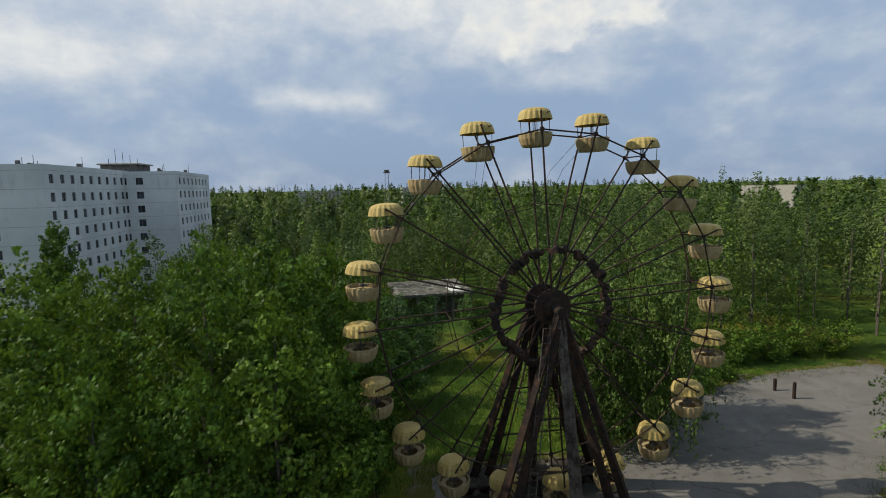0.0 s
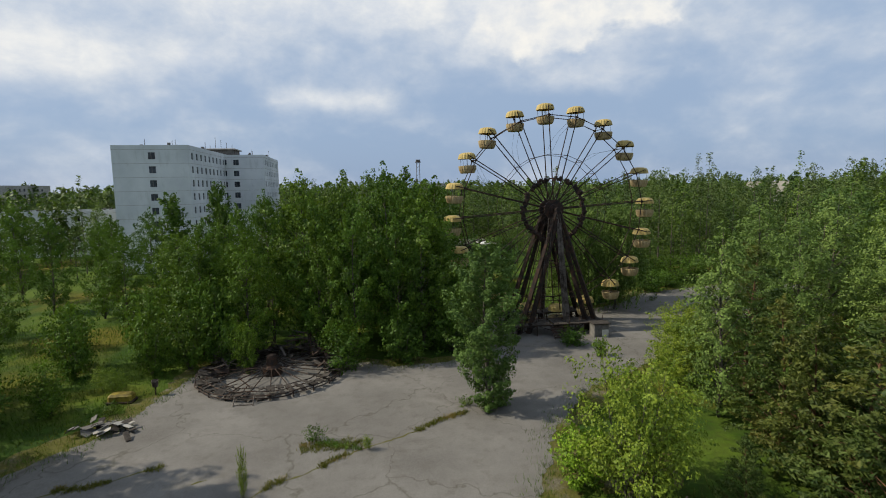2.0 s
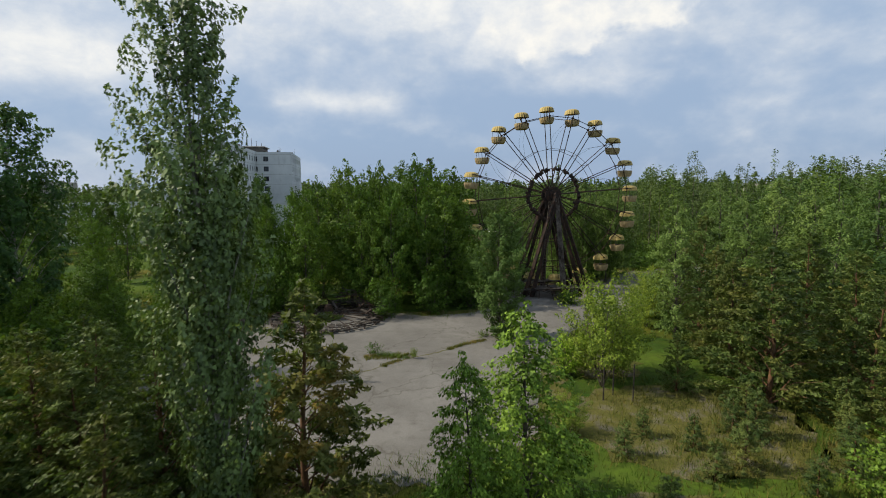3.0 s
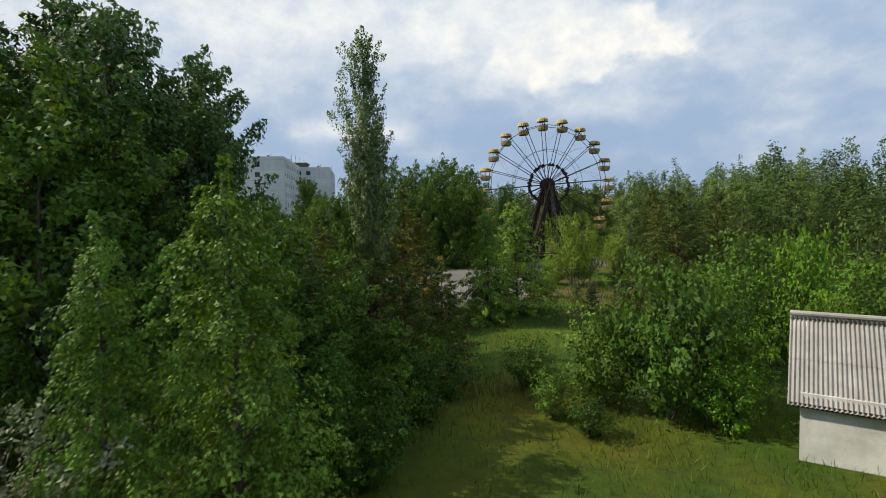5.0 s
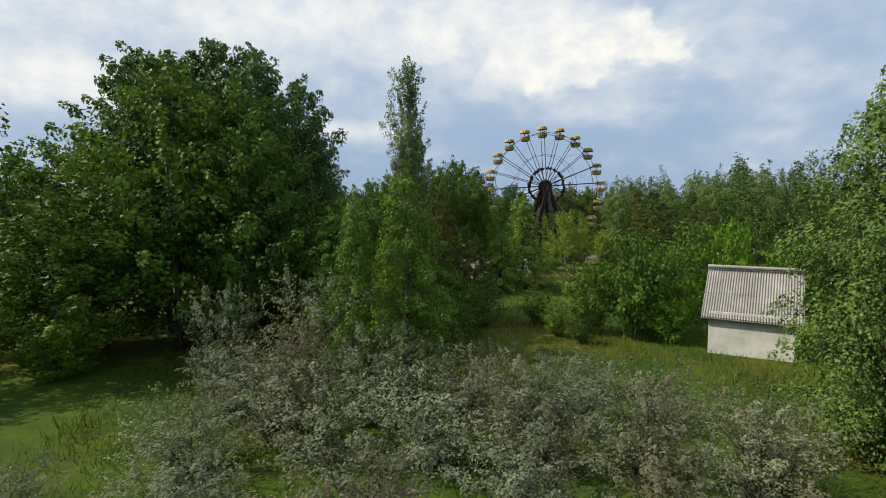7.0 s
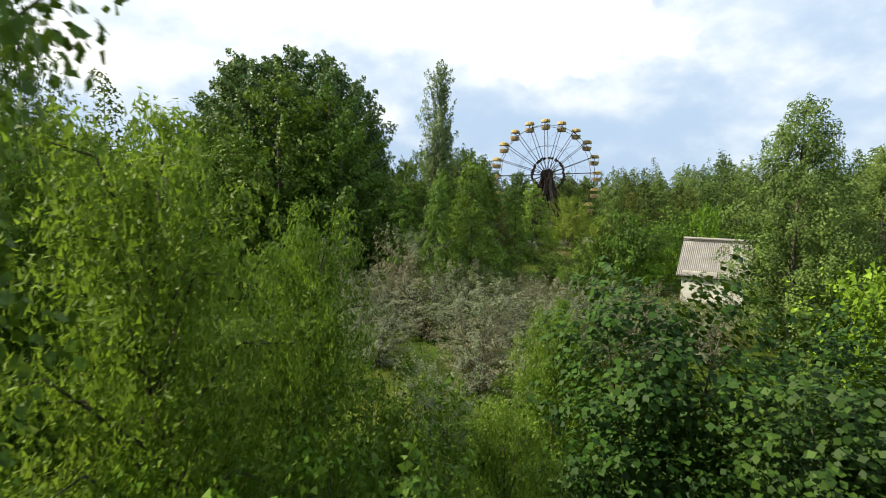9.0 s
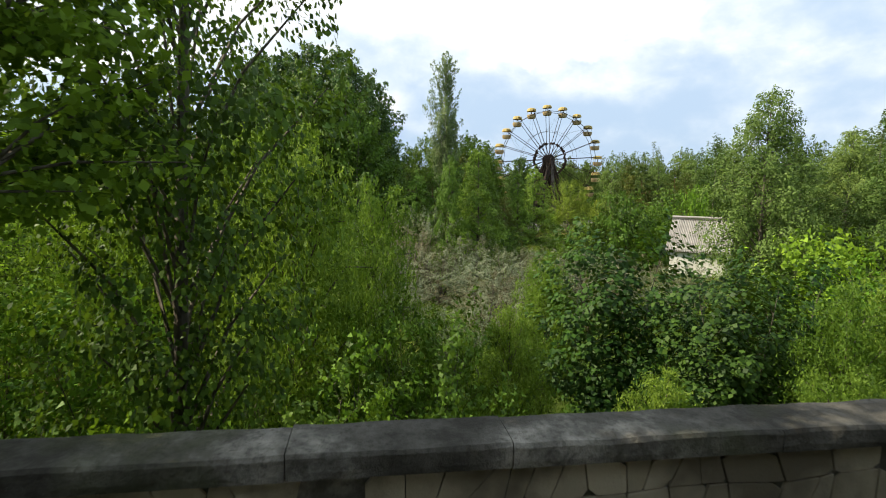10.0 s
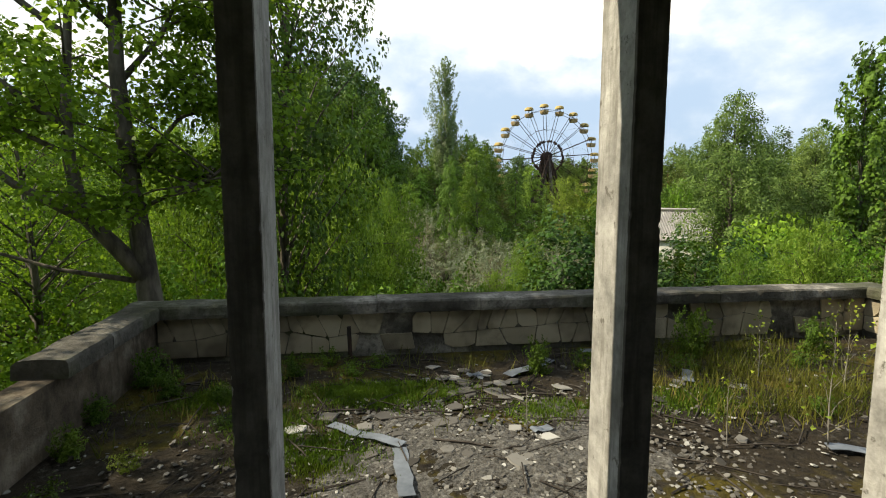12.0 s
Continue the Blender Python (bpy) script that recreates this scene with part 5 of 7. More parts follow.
def make_tree(name, style, h, r, leaf, count, L, W, seed, label, category="tree", low=0.15, limbs=40, rise=0.6, clump=0.13, stretch=(1, 1, 0.8),
              droop=0.0, bark_mat=None, thick=None, lean=0.0, stems=1, lift=0.5, corners=3, ragged=0.62, bristle=False, twigs=5, fluff=0.30, spread=0.45, sides=3):
    rng = np.random.default_rng(seed)
    th = thing(name, Matrix.Translation((0, 0, -500)), label, category)
    thick = thick or 0.011 * h + 0.03
    wood = Build()
    prof = PROFILE[style]
    start, way, length, radius = [], [], [], []

    def twig(c, d, ln, rad):
        d = Vector(d).normalized()
        start.append(tuple(c)), way.append(tuple(d)), length.append(ln), radius.append(rad)

    for s in range(stems):
        sa = 6.28 * s / stems + seed
        splay = 0.0 if stems == 1 else r * 0.45
        axis = []
        for i in range(9):
            u = i / 8
            wob = 0.012 * h * np.sin(u * 5 + seed + s)
            axis.append(Vector((wob + math.cos(sa) * splay * u + lean * h * u * u, 0.012 * h * np.cos(u * 4 + seed * 2) - 0.012 * h * np.cos(seed * 2) + math.sin(sa) * splay * u, h * 0.97 * u - 0.25)))
        base = axis[0].copy()
        axis = [a - Vector((base.x, base.y, 0)) for a in axis]
        wood.tube(axis, [thick / math.sqrt(stems) * (1 - 0.93 * i / 8) for i in range(9)], 6, join=len(wood.v))
        solid = len(wood.v)

        def on_axis(u):
            q = min(7.999, max(0, u * 8))
            return axis[int(q)].lerp(axis[int(q) + 1], q - int(q))

        nl = limbs // stems
        for i in range(nl):
            u = (i + rng.random() * 0.8) / nl
            hu = low + (0.985 - low) * u
            a = i * 2.39996 + rng.uniform(-0.35, 0.35)
            reach = r * float(prof(u)) * rng.uniform(ragged, 1.0)
            if stems > 1:
                reach *= 0.75
            p0 = on_axis(max(0.02, hu - rise * reach / h * 0.8))
            up_ = rise * reach * rng.uniform(0.6, 1.1)
            ln = clump * h * rng.uniform(0.8, 1.5) * (0.6 + 0.5 * float(prof(u)))
            inner = max(0.2, reach - ln * 0.35)
            p1 = on_axis(hu) + Vector((math.cos(a) * inner, math.sin(a) * inner, up_ * 0.4 - droop * reach * 0.25))
            mid = p0.lerp(p1, 0.5) + Vector((0, 0, up_ * 0.18 + droop * reach * 0.12))
            t0 = thick * 0.36 * (1 - 0.75 * u)
            wood.tube([p0, mid, p1], [t0, t0 * 0.6, t0 * 0.25], sides, cap=False, join=solid)
            bough = (p1 - mid).normalized()
            radial = Vector((math.cos(a), math.sin(a), 0.0))
            for w in range(twigs):
                v = 0.30 + 0.70 * w / max(1, twigs - 1)
                if reach < 0.25 * r and v < 0.6:
                    continue
                c = p0.lerp(mid, v * 2) if v < 0.5 else mid.lerp(p1, v * 2 - 1)
                jit = Vector(rng.normal(size=3)) * spread
                d = bough * 0.65 + radial * 0.4 + Vector((0, 0, 0.22 * rise - 0.25 * droop)) + (jit if w < twigs - 1 else jit * 0.4)
                one = ln * rng.uniform(0.75, 1.15)
                twig(c, d, one, one * fluff * rng.uniform(0.8, 1.25) * (stretch[0] + stretch[1]) / 2)
        for k in range(3):
            one = clump * h * rng.uniform(0.7, 1.1)
            twig(on_axis(0.985 - 0.03 * k), (rng.normal() * 0.25, rng.normal() * 0.25, 1), one, one * fluff * 0.8)
    part("trunk", wood, bark_mat or BARK, th, smooth=True)
    q = sprays(np.array(start), np.array(way), np.array(length), np.array(radius), count, L, W, seed + 50, droop, lift, corners, min(1.0, stretch[2]), 1.0 if bristle else 0.35, None if bristle else np.zeros(3))
    q = q[q[:, :, 2].min(1) > 0.02]
    part("crown", quads("crown", q, LEAF[leaf]), None, th)
    return th


def weeping(name, h, r, leaf, strands, per, L, W, seed, label, fall=3.0, corners=3):
    """A tree whose leaves hang in strands from arching limbs."""
    rng = np.random.default_rng(seed)
    th = thing(name, Matrix.Translation((0, 0, -500)), label, "tree")
    wood = Build()
    axis = [Vector((0, 0, -0.25)), Vector((0.08 * r, 0.02 * h, h * 0.4)), Vector((0.05 * r, 0, h * 0.86))]
    line = [axis[min(1, i // 5)].lerp(axis[min(1, i // 5) + 1], i / 5 - min(1, i // 5)) for i in range(11)]
    wood.tube(line, [(0.011 * h + 0.02) * (1 - 0.9 * i / 10) for i in range(11)], 7)
    solid = len(wood.v)
    out, tips = [], []
    for i in range(30):
        a, u = i * 2.4, 0.25 + 0.70 * i / 30
        reach = r * float(PROFILE["broad"]((u - 0.15) / 0.85)) * rng.uniform(0.6, 1.1)
        v = min(0.999, u * 0.8) / 0.86 * 2
        p0 = axis[int(v)].lerp(axis[int(v) + 1], v - int(v)) if v < 2 else axis[2]
        p2 = Vector((math.cos(a) * reach, math.sin(a) * reach, h * u))
        p1 = p0.lerp(p2, 0.55) + Vector((0, 0, 0.07 * h))
        wood.tube([p0, p1, p2], [0.004 * h, 0.0022 * h, 0.0008 * h], 4, cap=False, join=solid)
        tips.append((p0, p1, p2))
    cents = []
    for p0, p1, p2 in tips:
        for u in (0.45, 0.65, 0.82, 0.97):
            c = p0.lerp(p1, u).lerp(p1.lerp(p2, u), u)
            cents.append((c.x, c.y, c.z + 0.02 * h))
    cents.append((0.05 * r, 0, h * 0.9))
    cents.append((0.05 * r, 0, h * 0.96))
    rad = np.full((len(cents), 3), 0.11 * r) * rng.uniform(0.6, 1.3, (len(cents), 1))
    out.append(foliage(np.array(cents), rad, int(strands * per * 0.4), L, W, seed + 3, 1.2, 0.4, 0.1, corners))
    for s in range(strands):
        p0, p1, p2 = tips[rng.integers(30)]
        u = rng.uniform(0.2, 1.0)
        o = p0.lerp(p1, u).lerp(p1.lerp(p2, u), u)
        o = np.array(o) + rng.normal(size=3) * 0.09 * r + np.array([0, 0, 0.06 * r])
        ln = max(0.1, min(rng.uniform(0.2, 1.0) * fall, o[2] - 0.1))
        k = np.sort(rng.random(per))
        sway = rng.normal(size=2) * 0.22
        C = np.stack([o[0] + sway[0] * k * ln, o[1] + sway[1] * k * ln, o[2] - k * ln], 1) + rng.normal(size=(per, 3)) * 0.05
        N = rng.normal(size=(per, 3)) * np.array([1, 1, 0.6])
        N[:, 2] += 0.3
        N /= np.linalg.norm(N, axis=1)[:, None]
        T = rng.normal(size=(per, 3)) * 0.45
        T[:, 2] -= 1
        out.append(leaf_quads(C, N, T, L, W, rng, corners))
    part("trunk", wood, BARK, th, smooth=True)
    part("crown", quads("crown", np.concatenate(out), LEAF[leaf]), None, th)
    return th


def forked_tree():
    """The old tree by the terrace corner: two stems and long crooked boughs."""
    rng = np.random.default_rng(41)
    base = Vector((-41.0, -112.75, 3.6))
    th = thing("forked_tree", ON_TERRACE @ Matrix.Translation(base), "old forked tree with crooked boughs by the terrace corner", "tree")
    stems = [([(0.2, -0.1, -0.2), (0.12, 0, 4.0), (0.05, 0, 6.8), (-0.08, 0.1, 7.8), (-0.21, 0.1, 9.1), (-0.34, 0.2, 10.6), (-0.34, 0.3, 12.0), (-0.47, 0.4, 13.4), (-0.34, 0.5, 14.9)], 0.25),
             ([(0.0, 0, 7.2), (-0.47, -0.05, 7.8), (-0.86, -0.1, 8.25), (-0.99, -0.1, 9.1), (-0.99, -0.1, 9.9), (-0.86, -0.1, 11.3), (-0.6, -0.2, 12.0), (-0.34, -0.3, 13.4)], 0.15),
             ([(-0.73, -0.05, 8.1), (-1.77, -0.2, 8.75), (-2.68, -0.4, 9.65), (-3.6, -0.6, 10.2)], 0.085),
             ([(-0.08, 0.1, 8.35), (0.43, 0.2, 8.6), (1.08, 0.3, 8.9)], 0.045),
             ([(-0.1, 0, 7.15), (-1.38, 0.1, 7.35), (-2.81, 0.3, 7.75), (-3.6, 0.4, 7.8)], 0.05),
             ([(-0.75, -0.15, 11.6), (0.17, -0.1, 11.85), (1.08, 0.0, 12.05), (1.73, 0.1, 12.6)], 0.06),
             ([(-0.99, -0.1, 9.6), (-2.2, -0.3, 10.6), (-3.4, -0.6, 11.6), (-4.6, -0.8, 12.2)], 0.065),
             ([(-0.9, -0.1, 11.0), (-2.2, 0.1, 12.0), (-3.6, 0.3, 12.9), (-5.0, 0.6, 13.3)], 0.06),
             ([(-0.34, 0.2, 11.2), (-1.4, 0.6, 12.2), (-2.4, 0.9, 13.6), (-3.2, 1.2, 14.4)], 0.055),
             ([(-0.3, 0.2, 10.4), (0.3, 0.4, 11.2), (0.9, 0.5, 12.6), (1.2, 0.6, 13.8)], 0.055),
             ([(-0.15, 0.1, 8.9), (0.5, 0.3, 9.8), (1.1, 0.5, 10.3), (1.6, 0.7, 10.6)], 0.045),
             ([(-1.0, -0.1, 9.2), (-1.9, 0.2, 9.6), (-3.0, 0.4, 10.9), (-4.2, 0.7, 11.2)], 0.05)]
    wood = Build()
    cents, rads = [], []
    for pts, t in stems:
        pts = [Vector(p) for p in pts]
        n = len(pts)
        wood.tube(pts, [t * (1 - 0.85 * i / (n - 1)) for i in range(n)], 7, join=len(wood.v))
        for k in range(14 if t > 0.1 else 18):
            u = 0.35 + 0.65 * rng.random()
            q = u * (n - 1)
            p = pts[min(n - 2, int(q))].lerp(pts[min(n - 1, int(q) + 1)], q - int(q))
            if p.z < 7.9:
                continue
            a, ln = rng.uniform(0, 6.28), rng.uniform(0.5, 2.0)
            e = p + Vector((math.cos(a) * ln, math.sin(a) * ln, rng.uniform(-0.3, 0.7) * ln))
            wood.tube([p, p.lerp(e, 0.5) + Vector((0, 0, 0.08)), e], [0.022, 0.014, 0.006], 4, cap=False, join=len(wood.v))
            for w in (0.55, 0.8, 1.0):
                c = p.lerp(e, w)
                r = rng.uniform(0.26, 0.56)
                cents.append((c.x, c.y, c.z)), rads.append((r, r, r * 0.7))
    part("trunk", wood, BARK, th, smooth=True)
    part("crown", quads("crown", foliage(np.array(cents), np.array(rads), 31000, 0.105, 0.084, 3, 0.3, 0.7, 0.2, 4), LEAF["sunny"]), None, th)


forked_tree()

PROTO = {
    "broad_a": make_tree("broadleaf_tree", "broad", 17, 5.6, "broad", 9000, 0.26, 0.195, 1, "tall leafy green broadleaf tree in a dense grove", low=0.10, limbs=40, clump=0.105, rise=0.8, lift=0.3, fluff=0.34, ragged=0.7),
    "broad_b": make_tree("broadleaf_tree", "broad", 17, 5.2, "broad", 9000, 0.26, 0.195, 2, "tall leafy green broadleaf tree in a dense grove", low=0.07, limbs=42, clump=0.1, rise=1.0, lift=0.3, fluff=0.34, ragged=0.7),
    "poplar": make_tree("poplar", "column", 22, 3.2, "poplar", 30000, 0.17, 0.14, 3, "tall slender poplar with shimmering pale leaves", low=0.10, limbs=84, rise=2.3, clump=0.055, stretch=(0.95, 0.95, 1.7), bark_mat=BARK_PALE, ragged=0.4, fluff=0.3, twigs=5, spread=0.35),
    "slim": make_tree("poplar", "column", 17, 2.2, "broad", 9000, 0.26, 0.2, 4, "dark slender poplar standing alone", low=0.06, limbs=48, rise=1.8, clump=0.06, stretch=(0.9, 0.9, 1.4)),
    "aspen_a": make_tree("aspen", "tall", 20, 4.3, "aspen", 13000, 0.24, 0.2, 5, "tall dark green aspen with a bare lower trunk", low=0.24, limbs=48, rise=0.9, clump=0.07, bark_mat=BARK_PALE, fluff=0.36),
    "aspen_b": make_tree("aspen", "tall", 20, 3.9, "aspen", 13000, 0.24, 0.2, 6, "tall dark green aspen with a bare lower trunk", low=0.2, limbs=48, rise=1.1, clump=0.07, bark_mat=BARK_PALE, fluff=0.36),
    "birch": make_tree("birch", "tall", 14, 3.1, "birch", 10500, 0.16, 0.12, 7, "leafy birch with fine hanging leaves", low=0.08, limbs=64, rise=0.7, clump=0.085, stretch=(0.8, 0.8, 1.5), droop=0.8),
    "linden": make_tree("linden", "broad", 14, 4.3, "birch", 44000, 0.135, 0.095, 27, "dense rounded grey-green tree beside the meadow", low=0.0, limbs=130, rise=0.6, clump=0.085, droop=0.6, fluff=0.38, ragged=0.8, stretch=(1, 1, 1)),
    "young": make_tree("young_poplar", "column", 13, 2.7, "birch", 24000, 0.15, 0.115, 8, "young upright poplar growing through the asphalt", low=0.0, limbs=64, rise=1.0, clump=0.085, stretch=(0.9, 0.9, 1.2)),
    "pine_a": make_tree("pine", "cone", 11, 3.8, "pine", 8500, 0.29, 0.095, 9, "young bushy pine with olive green needles", low=0.02, limbs=72, rise=0.7, clump=0.075, stretch=(0.9, 0.9, 1.1), droop=0.35, bark_mat=BARK_PINE, lift=0.3, bristle=True, fluff=0.26, twigs=5),
    "pine_b": make_tree("pine", "cone", 10, 3.3, "brown_pine", 9000, 0.28, 0.095, 10, "young pine with brownish dry needles", low=0.06, limbs=66, rise=0.6, clump=0.08, stretch=(0.9, 0.9, 1.0), droop=0.35, bark_mat=BARK_PINE, lift=0.3, bristle=True, fluff=0.26, twigs=5),
    "cherry_a": make_tree("bird_cherry", "cone", 10, 3.7, "cherry", 30000, 0.098, 0.072, 11, "conical fresh green tree with layered drooping boughs", low=0.03, limbs=86, rise=0.32, clump=0.085, stretch=(1.2, 1.2, 0.65), droop=0.7, fluff=0.3),
    "cherry_b": make_tree("bird_cherry", "cone", 10, 4.0, "cherry", 15000, 0.15, 0.105, 12, "conical green tree with layered drooping boughs", low=0.03, limbs=82, rise=0.34, clump=0.085, stretch=(1.2, 1.2, 0.65), droop=0.7, fluff=0.3),
    "bush": make_tree("bush", "bush", 5, 3.2, "broad", 3300, 0.21, 0.155, 13, "rounded dense green bush", "bush", low=0.08, limbs=60, rise=0.8, clump=0.2, stems=4, thick=0.07, fluff=0.32, twigs=4),
    "bush_b": make_tree("bush", "bush", 5, 3.1, "bright", 3300, 0.21, 0.155, 14, "bright light green leafy bush", "bush", low=0.08, limbs=56, rise=0.9, clump=0.2, stems=4, thick=0.07, fluff=0.32, twigs=4),
    "yellow": make_tree("young_tree", "bush", 6, 3.0, "yellow", 11000, 0.10, 0.08, 15, "airy yellow-green young tree", low=0.18, limbs=56, rise=0.8, clump=0.15, stems=3, thick=0.07),
    "silver": make_tree("oleaster", "bush", 4.6, 3.1, "silver", 9000, 0.105, 0.048, 16, "silvery grey oleaster shrub with dry twigs", "bush", low=0.05, limbs=84, rise=0.9, clump=0.16, stretch=(0.9, 0.9, 1.1), stems=5, thick=0.09, lift=0.9, fluff=0.22, twigs=4, spread=0.6),
    "maple": make_tree("maple", "bush", 7, 2.9, "maple", 8500, 0.15, 0.135, 17, "young maple with large dark green leaves", low=0.2, limbs=50, rise=0.7, clump=0.14, stems=2, thick=0.09, lift=1.2, corners=4, fluff=0.4),
    "ash": make_tree("ash_tree", "broad", 13, 4.2, "sunny", 12500, 0.12, 0.085, 18, "leafy tree with long spreading limbs beside the terrace", low=0.22, limbs=58, rise=0.55, clump=0.09, droop=0.3, thick=0.2, corners=4, fluff=0.34),
    "ash_b": make_tree("ash_tree", "tall", 16, 3.0, "broad", 27000, 0.1, 0.08, 19, "tall slender tree standing close beside the terrace", low=0.22, limbs=70, rise=0.9, clump=0.065, thick=0.17, corners=4, fluff=0.36),
    "willow": weeping("willow", 7, 2.6, "willow", 1200, 13, 0.112, 0.038, 20, "weeping willow with pale hanging leaves", 2.0, 3),
    "willow_big": weeping("willow", 14, 5.0, "birch", 620, 14, 0.34, 0.13, 21, "large weeping tree with hanging boughs behind the wheel", 5.0),
    "thicket": make_tree("bush", "bush", 5, 2.9, "broad", 7000, 0.11, 0.085, 33, "rounded leafy green bush below the terrace", "bush", low=0.08, limbs=64, rise=0.8, clump=0.16, stems=4, thick=0.06, fluff=0.3, twigs=4),
    "thicket_b": make_tree("bush", "bush", 5, 2.9, "bright", 7000, 0.11, 0.085, 34, "bright light green leafy bush below the terrace", "bush", low=0.08, limbs=60, rise=0.9, clump=0.16, stems=4, thick=0.06, fluff=0.3, twigs=4),
    "shrub": make_tree("shrub", "bush", 1.6, 1.1, "broad", 2200, 0.11, 0.06, 22, "low green shrub on the asphalt", "shrub", low=0.05, limbs=30, rise=0.9, clump=0.25, stems=3, thick=0.03),
    "weed": make_tree("weed_clump", "bush", 0.9, 0.8, "grass", 900, 0.075, 0.045, 23, "yellow-green weeds in an asphalt joint", "weeds", low=0.02, limbs=20, rise=1.1, clump=0.3, stems=4, thick=0.015, fluff=0.4),
    "little_pine": make_tree("pine", "cone", 3.2, 1.25, "pine", 3200, 0.17, 0.04, 24, "knee-high to man-high young pine in the meadow", low=0.02, limbs=40, rise=0.5, clump=0.12, bark_mat=BARK_PINE, lift=1.1, fluff=0.28),
    "sapling": make_tree("sapling", "column", 2.0, 0.30, "yellow", 60, 0.062, 0.045, 25, "thin pale sapling rooted in the rubble", "sapling", low=0.3, limbs=16, rise=1.2, clump=0.1, bark_mat=BARK_PALE, thick=0.014),
}
PROTO_H = {"broad_a": 17, "broad_b": 17, "poplar": 22, "slim": 17, "aspen_a": 20, "aspen_b": 20, "birch": 14, "linden": 14, "young": 13, "pine_a": 11, "pine_b": 10, "cherry_a": 10,
           "cherry_b": 10, "bush": 5, "bush_b": 5, "thicket": 5, "thicket_b": 5, "yellow": 6, "silver": 4.6, "maple": 7, "ash": 13, "ash_b": 16, "willow": 7, "willow_big": 14, "shrub": 1.6, "weed": 0.9, "little_pine": 3.2, "sapling": 2.0}
placed = {}
FLOOR_Z = 4.14
spin = random.Random(77)


def plant(kind, x, y, top, fat=1.0, turn=None, base=None, group=""):
    """A tree at x, y whose top reaches the height top."""
    z = float(ground_z(x, y)) if base is None else base
    s = (top - z) / PROTO_H[kind]
    a = spin.uniform(0, 6.28) if turn is None else radians(turn)
    m = Matrix.Translation((x, y, z)) @ Matrix.Rotation(a, 4, "Z") @ Matrix.Diagonal((s * fat, s * fat, s, 1))
    if kind in placed:
        ob = copy_thing(PROTO[kind], Matrix.Translation((x, y, z)))
        ob.matrix_basis = m
    else:
        ob = PROTO[kind]
        ob.matrix_basis = m
        placed[kind] = True
    if group:
        ob["group"] = group
    return ob


# grove between the carousel and the wheel
# those beyond y 15 hide behind the grove, added to shade the grass
for x, y, top, fat in ((-13.6, 3.2, 17.5, 1.0), (-19.6, -3, 18.8, 0.85), (-28.3, -1.6, 18.2, 0.9), (-16, -5.8, 16, 1.0), (-32.2, -0.8, 16.2, 0.7), (-21, 5.6, 18.4, 0.9), (-37.8, -3.6, 12, 0.78), (-25, 10, 17, 0.7), (-35, 11, 15.5, 0.9), (-12.6, 6.5, 13, 0.78), (-11.2, 3.4, 9.5, 0.7), (-19.5, 15.5, 15.5, 0.8), (-16.8, 21.5, 14.5, 0.8), (-20.5, 27, 15, 0.85), (-14.5, 13.5, 13.5, 0.75), (-38.6, -4.4, 12.5, 0.95), (-41.6, -1.4, 12.5, 1.0), (-33.6, -6.0, 12.5, 0.9)):
    plant("broad_a", x, y, top, fat, group="grove beside the wheel")
for x, y, top, fat in ((-17, 1.8, 19, 1.05), (-24.2, 0.2, 18.6, 0.78), (-22.8, -8.2, 15.6, 0.7), (-27, -4.6, 15.6, 0.9), (-36.3, 2.5, 15.2, 0.78), (-30, 7, 17, 0.7), (-41, 6, 13.5, 0.9), (-16, 9, 16.5, 0.78), (-14.2, -2.6, 13.5, 0.95), (-19, -7.5, 14, 0.9), (-25.5, -6.8, 13, 0.78)):
    plant("broad_b", x, y, top, fat, group="grove beside the wheel")
for x, y, top, fat in ((-36.5, -6.2, 8.2, 0.7), (-38.6, -8.4, 6.0, 0.75), (-41.5, -9.5, 5.6, 0.7), (-43.5, -5, 7.0, 0.7), (-46.0, -17.5, 4.0, 0.8), (-48.5, -9, 6.5, 0.7), (-49.5, -19.5, 5.5, 0.8), (-51.5, -23, 5.6, 0.8), (-56, -17, 7, 0.8), (-56, -27, 8, 1), (-50.5, -30, 6, 1), (-47.6, -36, 6.5, 1), (-45.5, -44, 7, 1)):
    plant("bush", x, y, top, fat)
for x, y, top, fat in ((-13.2, -7.6, 6, 1), (-18.4, -10, 4.6, 1), (-24, -11.4, 4.2, 1)):
    plant("bush", x, y, top, fat)
for x, y, top, fat in ((-45.6, 9.2, 17, 1), (-48.2, 38.2, 18.8, 1), (-46, 33, 15, 1)):
    plant("slim", x, y, top, fat)
for x, y, top, fat in ((-51, 8, 12, 0.88), (-48, 15, 11, 0.88), (-55, 26, 14, 0.82), (-72, 8, 13, 0.88), (-53, -16, 8, 1.02), (-76, 30, 15, 0.82)):
    plant("broad_a", x, y, top, fat)
for x, y, top, fat in ((-57, 15, 13, 0.88), (-62, 2, 12, 0.95), (-66, 20, 14, 0.82), (-60, -12, 9, 1.02), (-64, 34, 13, 0.88), (-50, -6, 6.5, 1.09), (-45.6, -28.5, 7.6, 1.2), (-47.5, -25.0, 8.6, 1.1), (-51.5, -18.5, 8.6, 1.1), (-54.5, -12.0, 9.6, 1.0), (-49.5, -31.5, 9.0, 1.1)):
    plant("broad_b", x, y, top, fat)
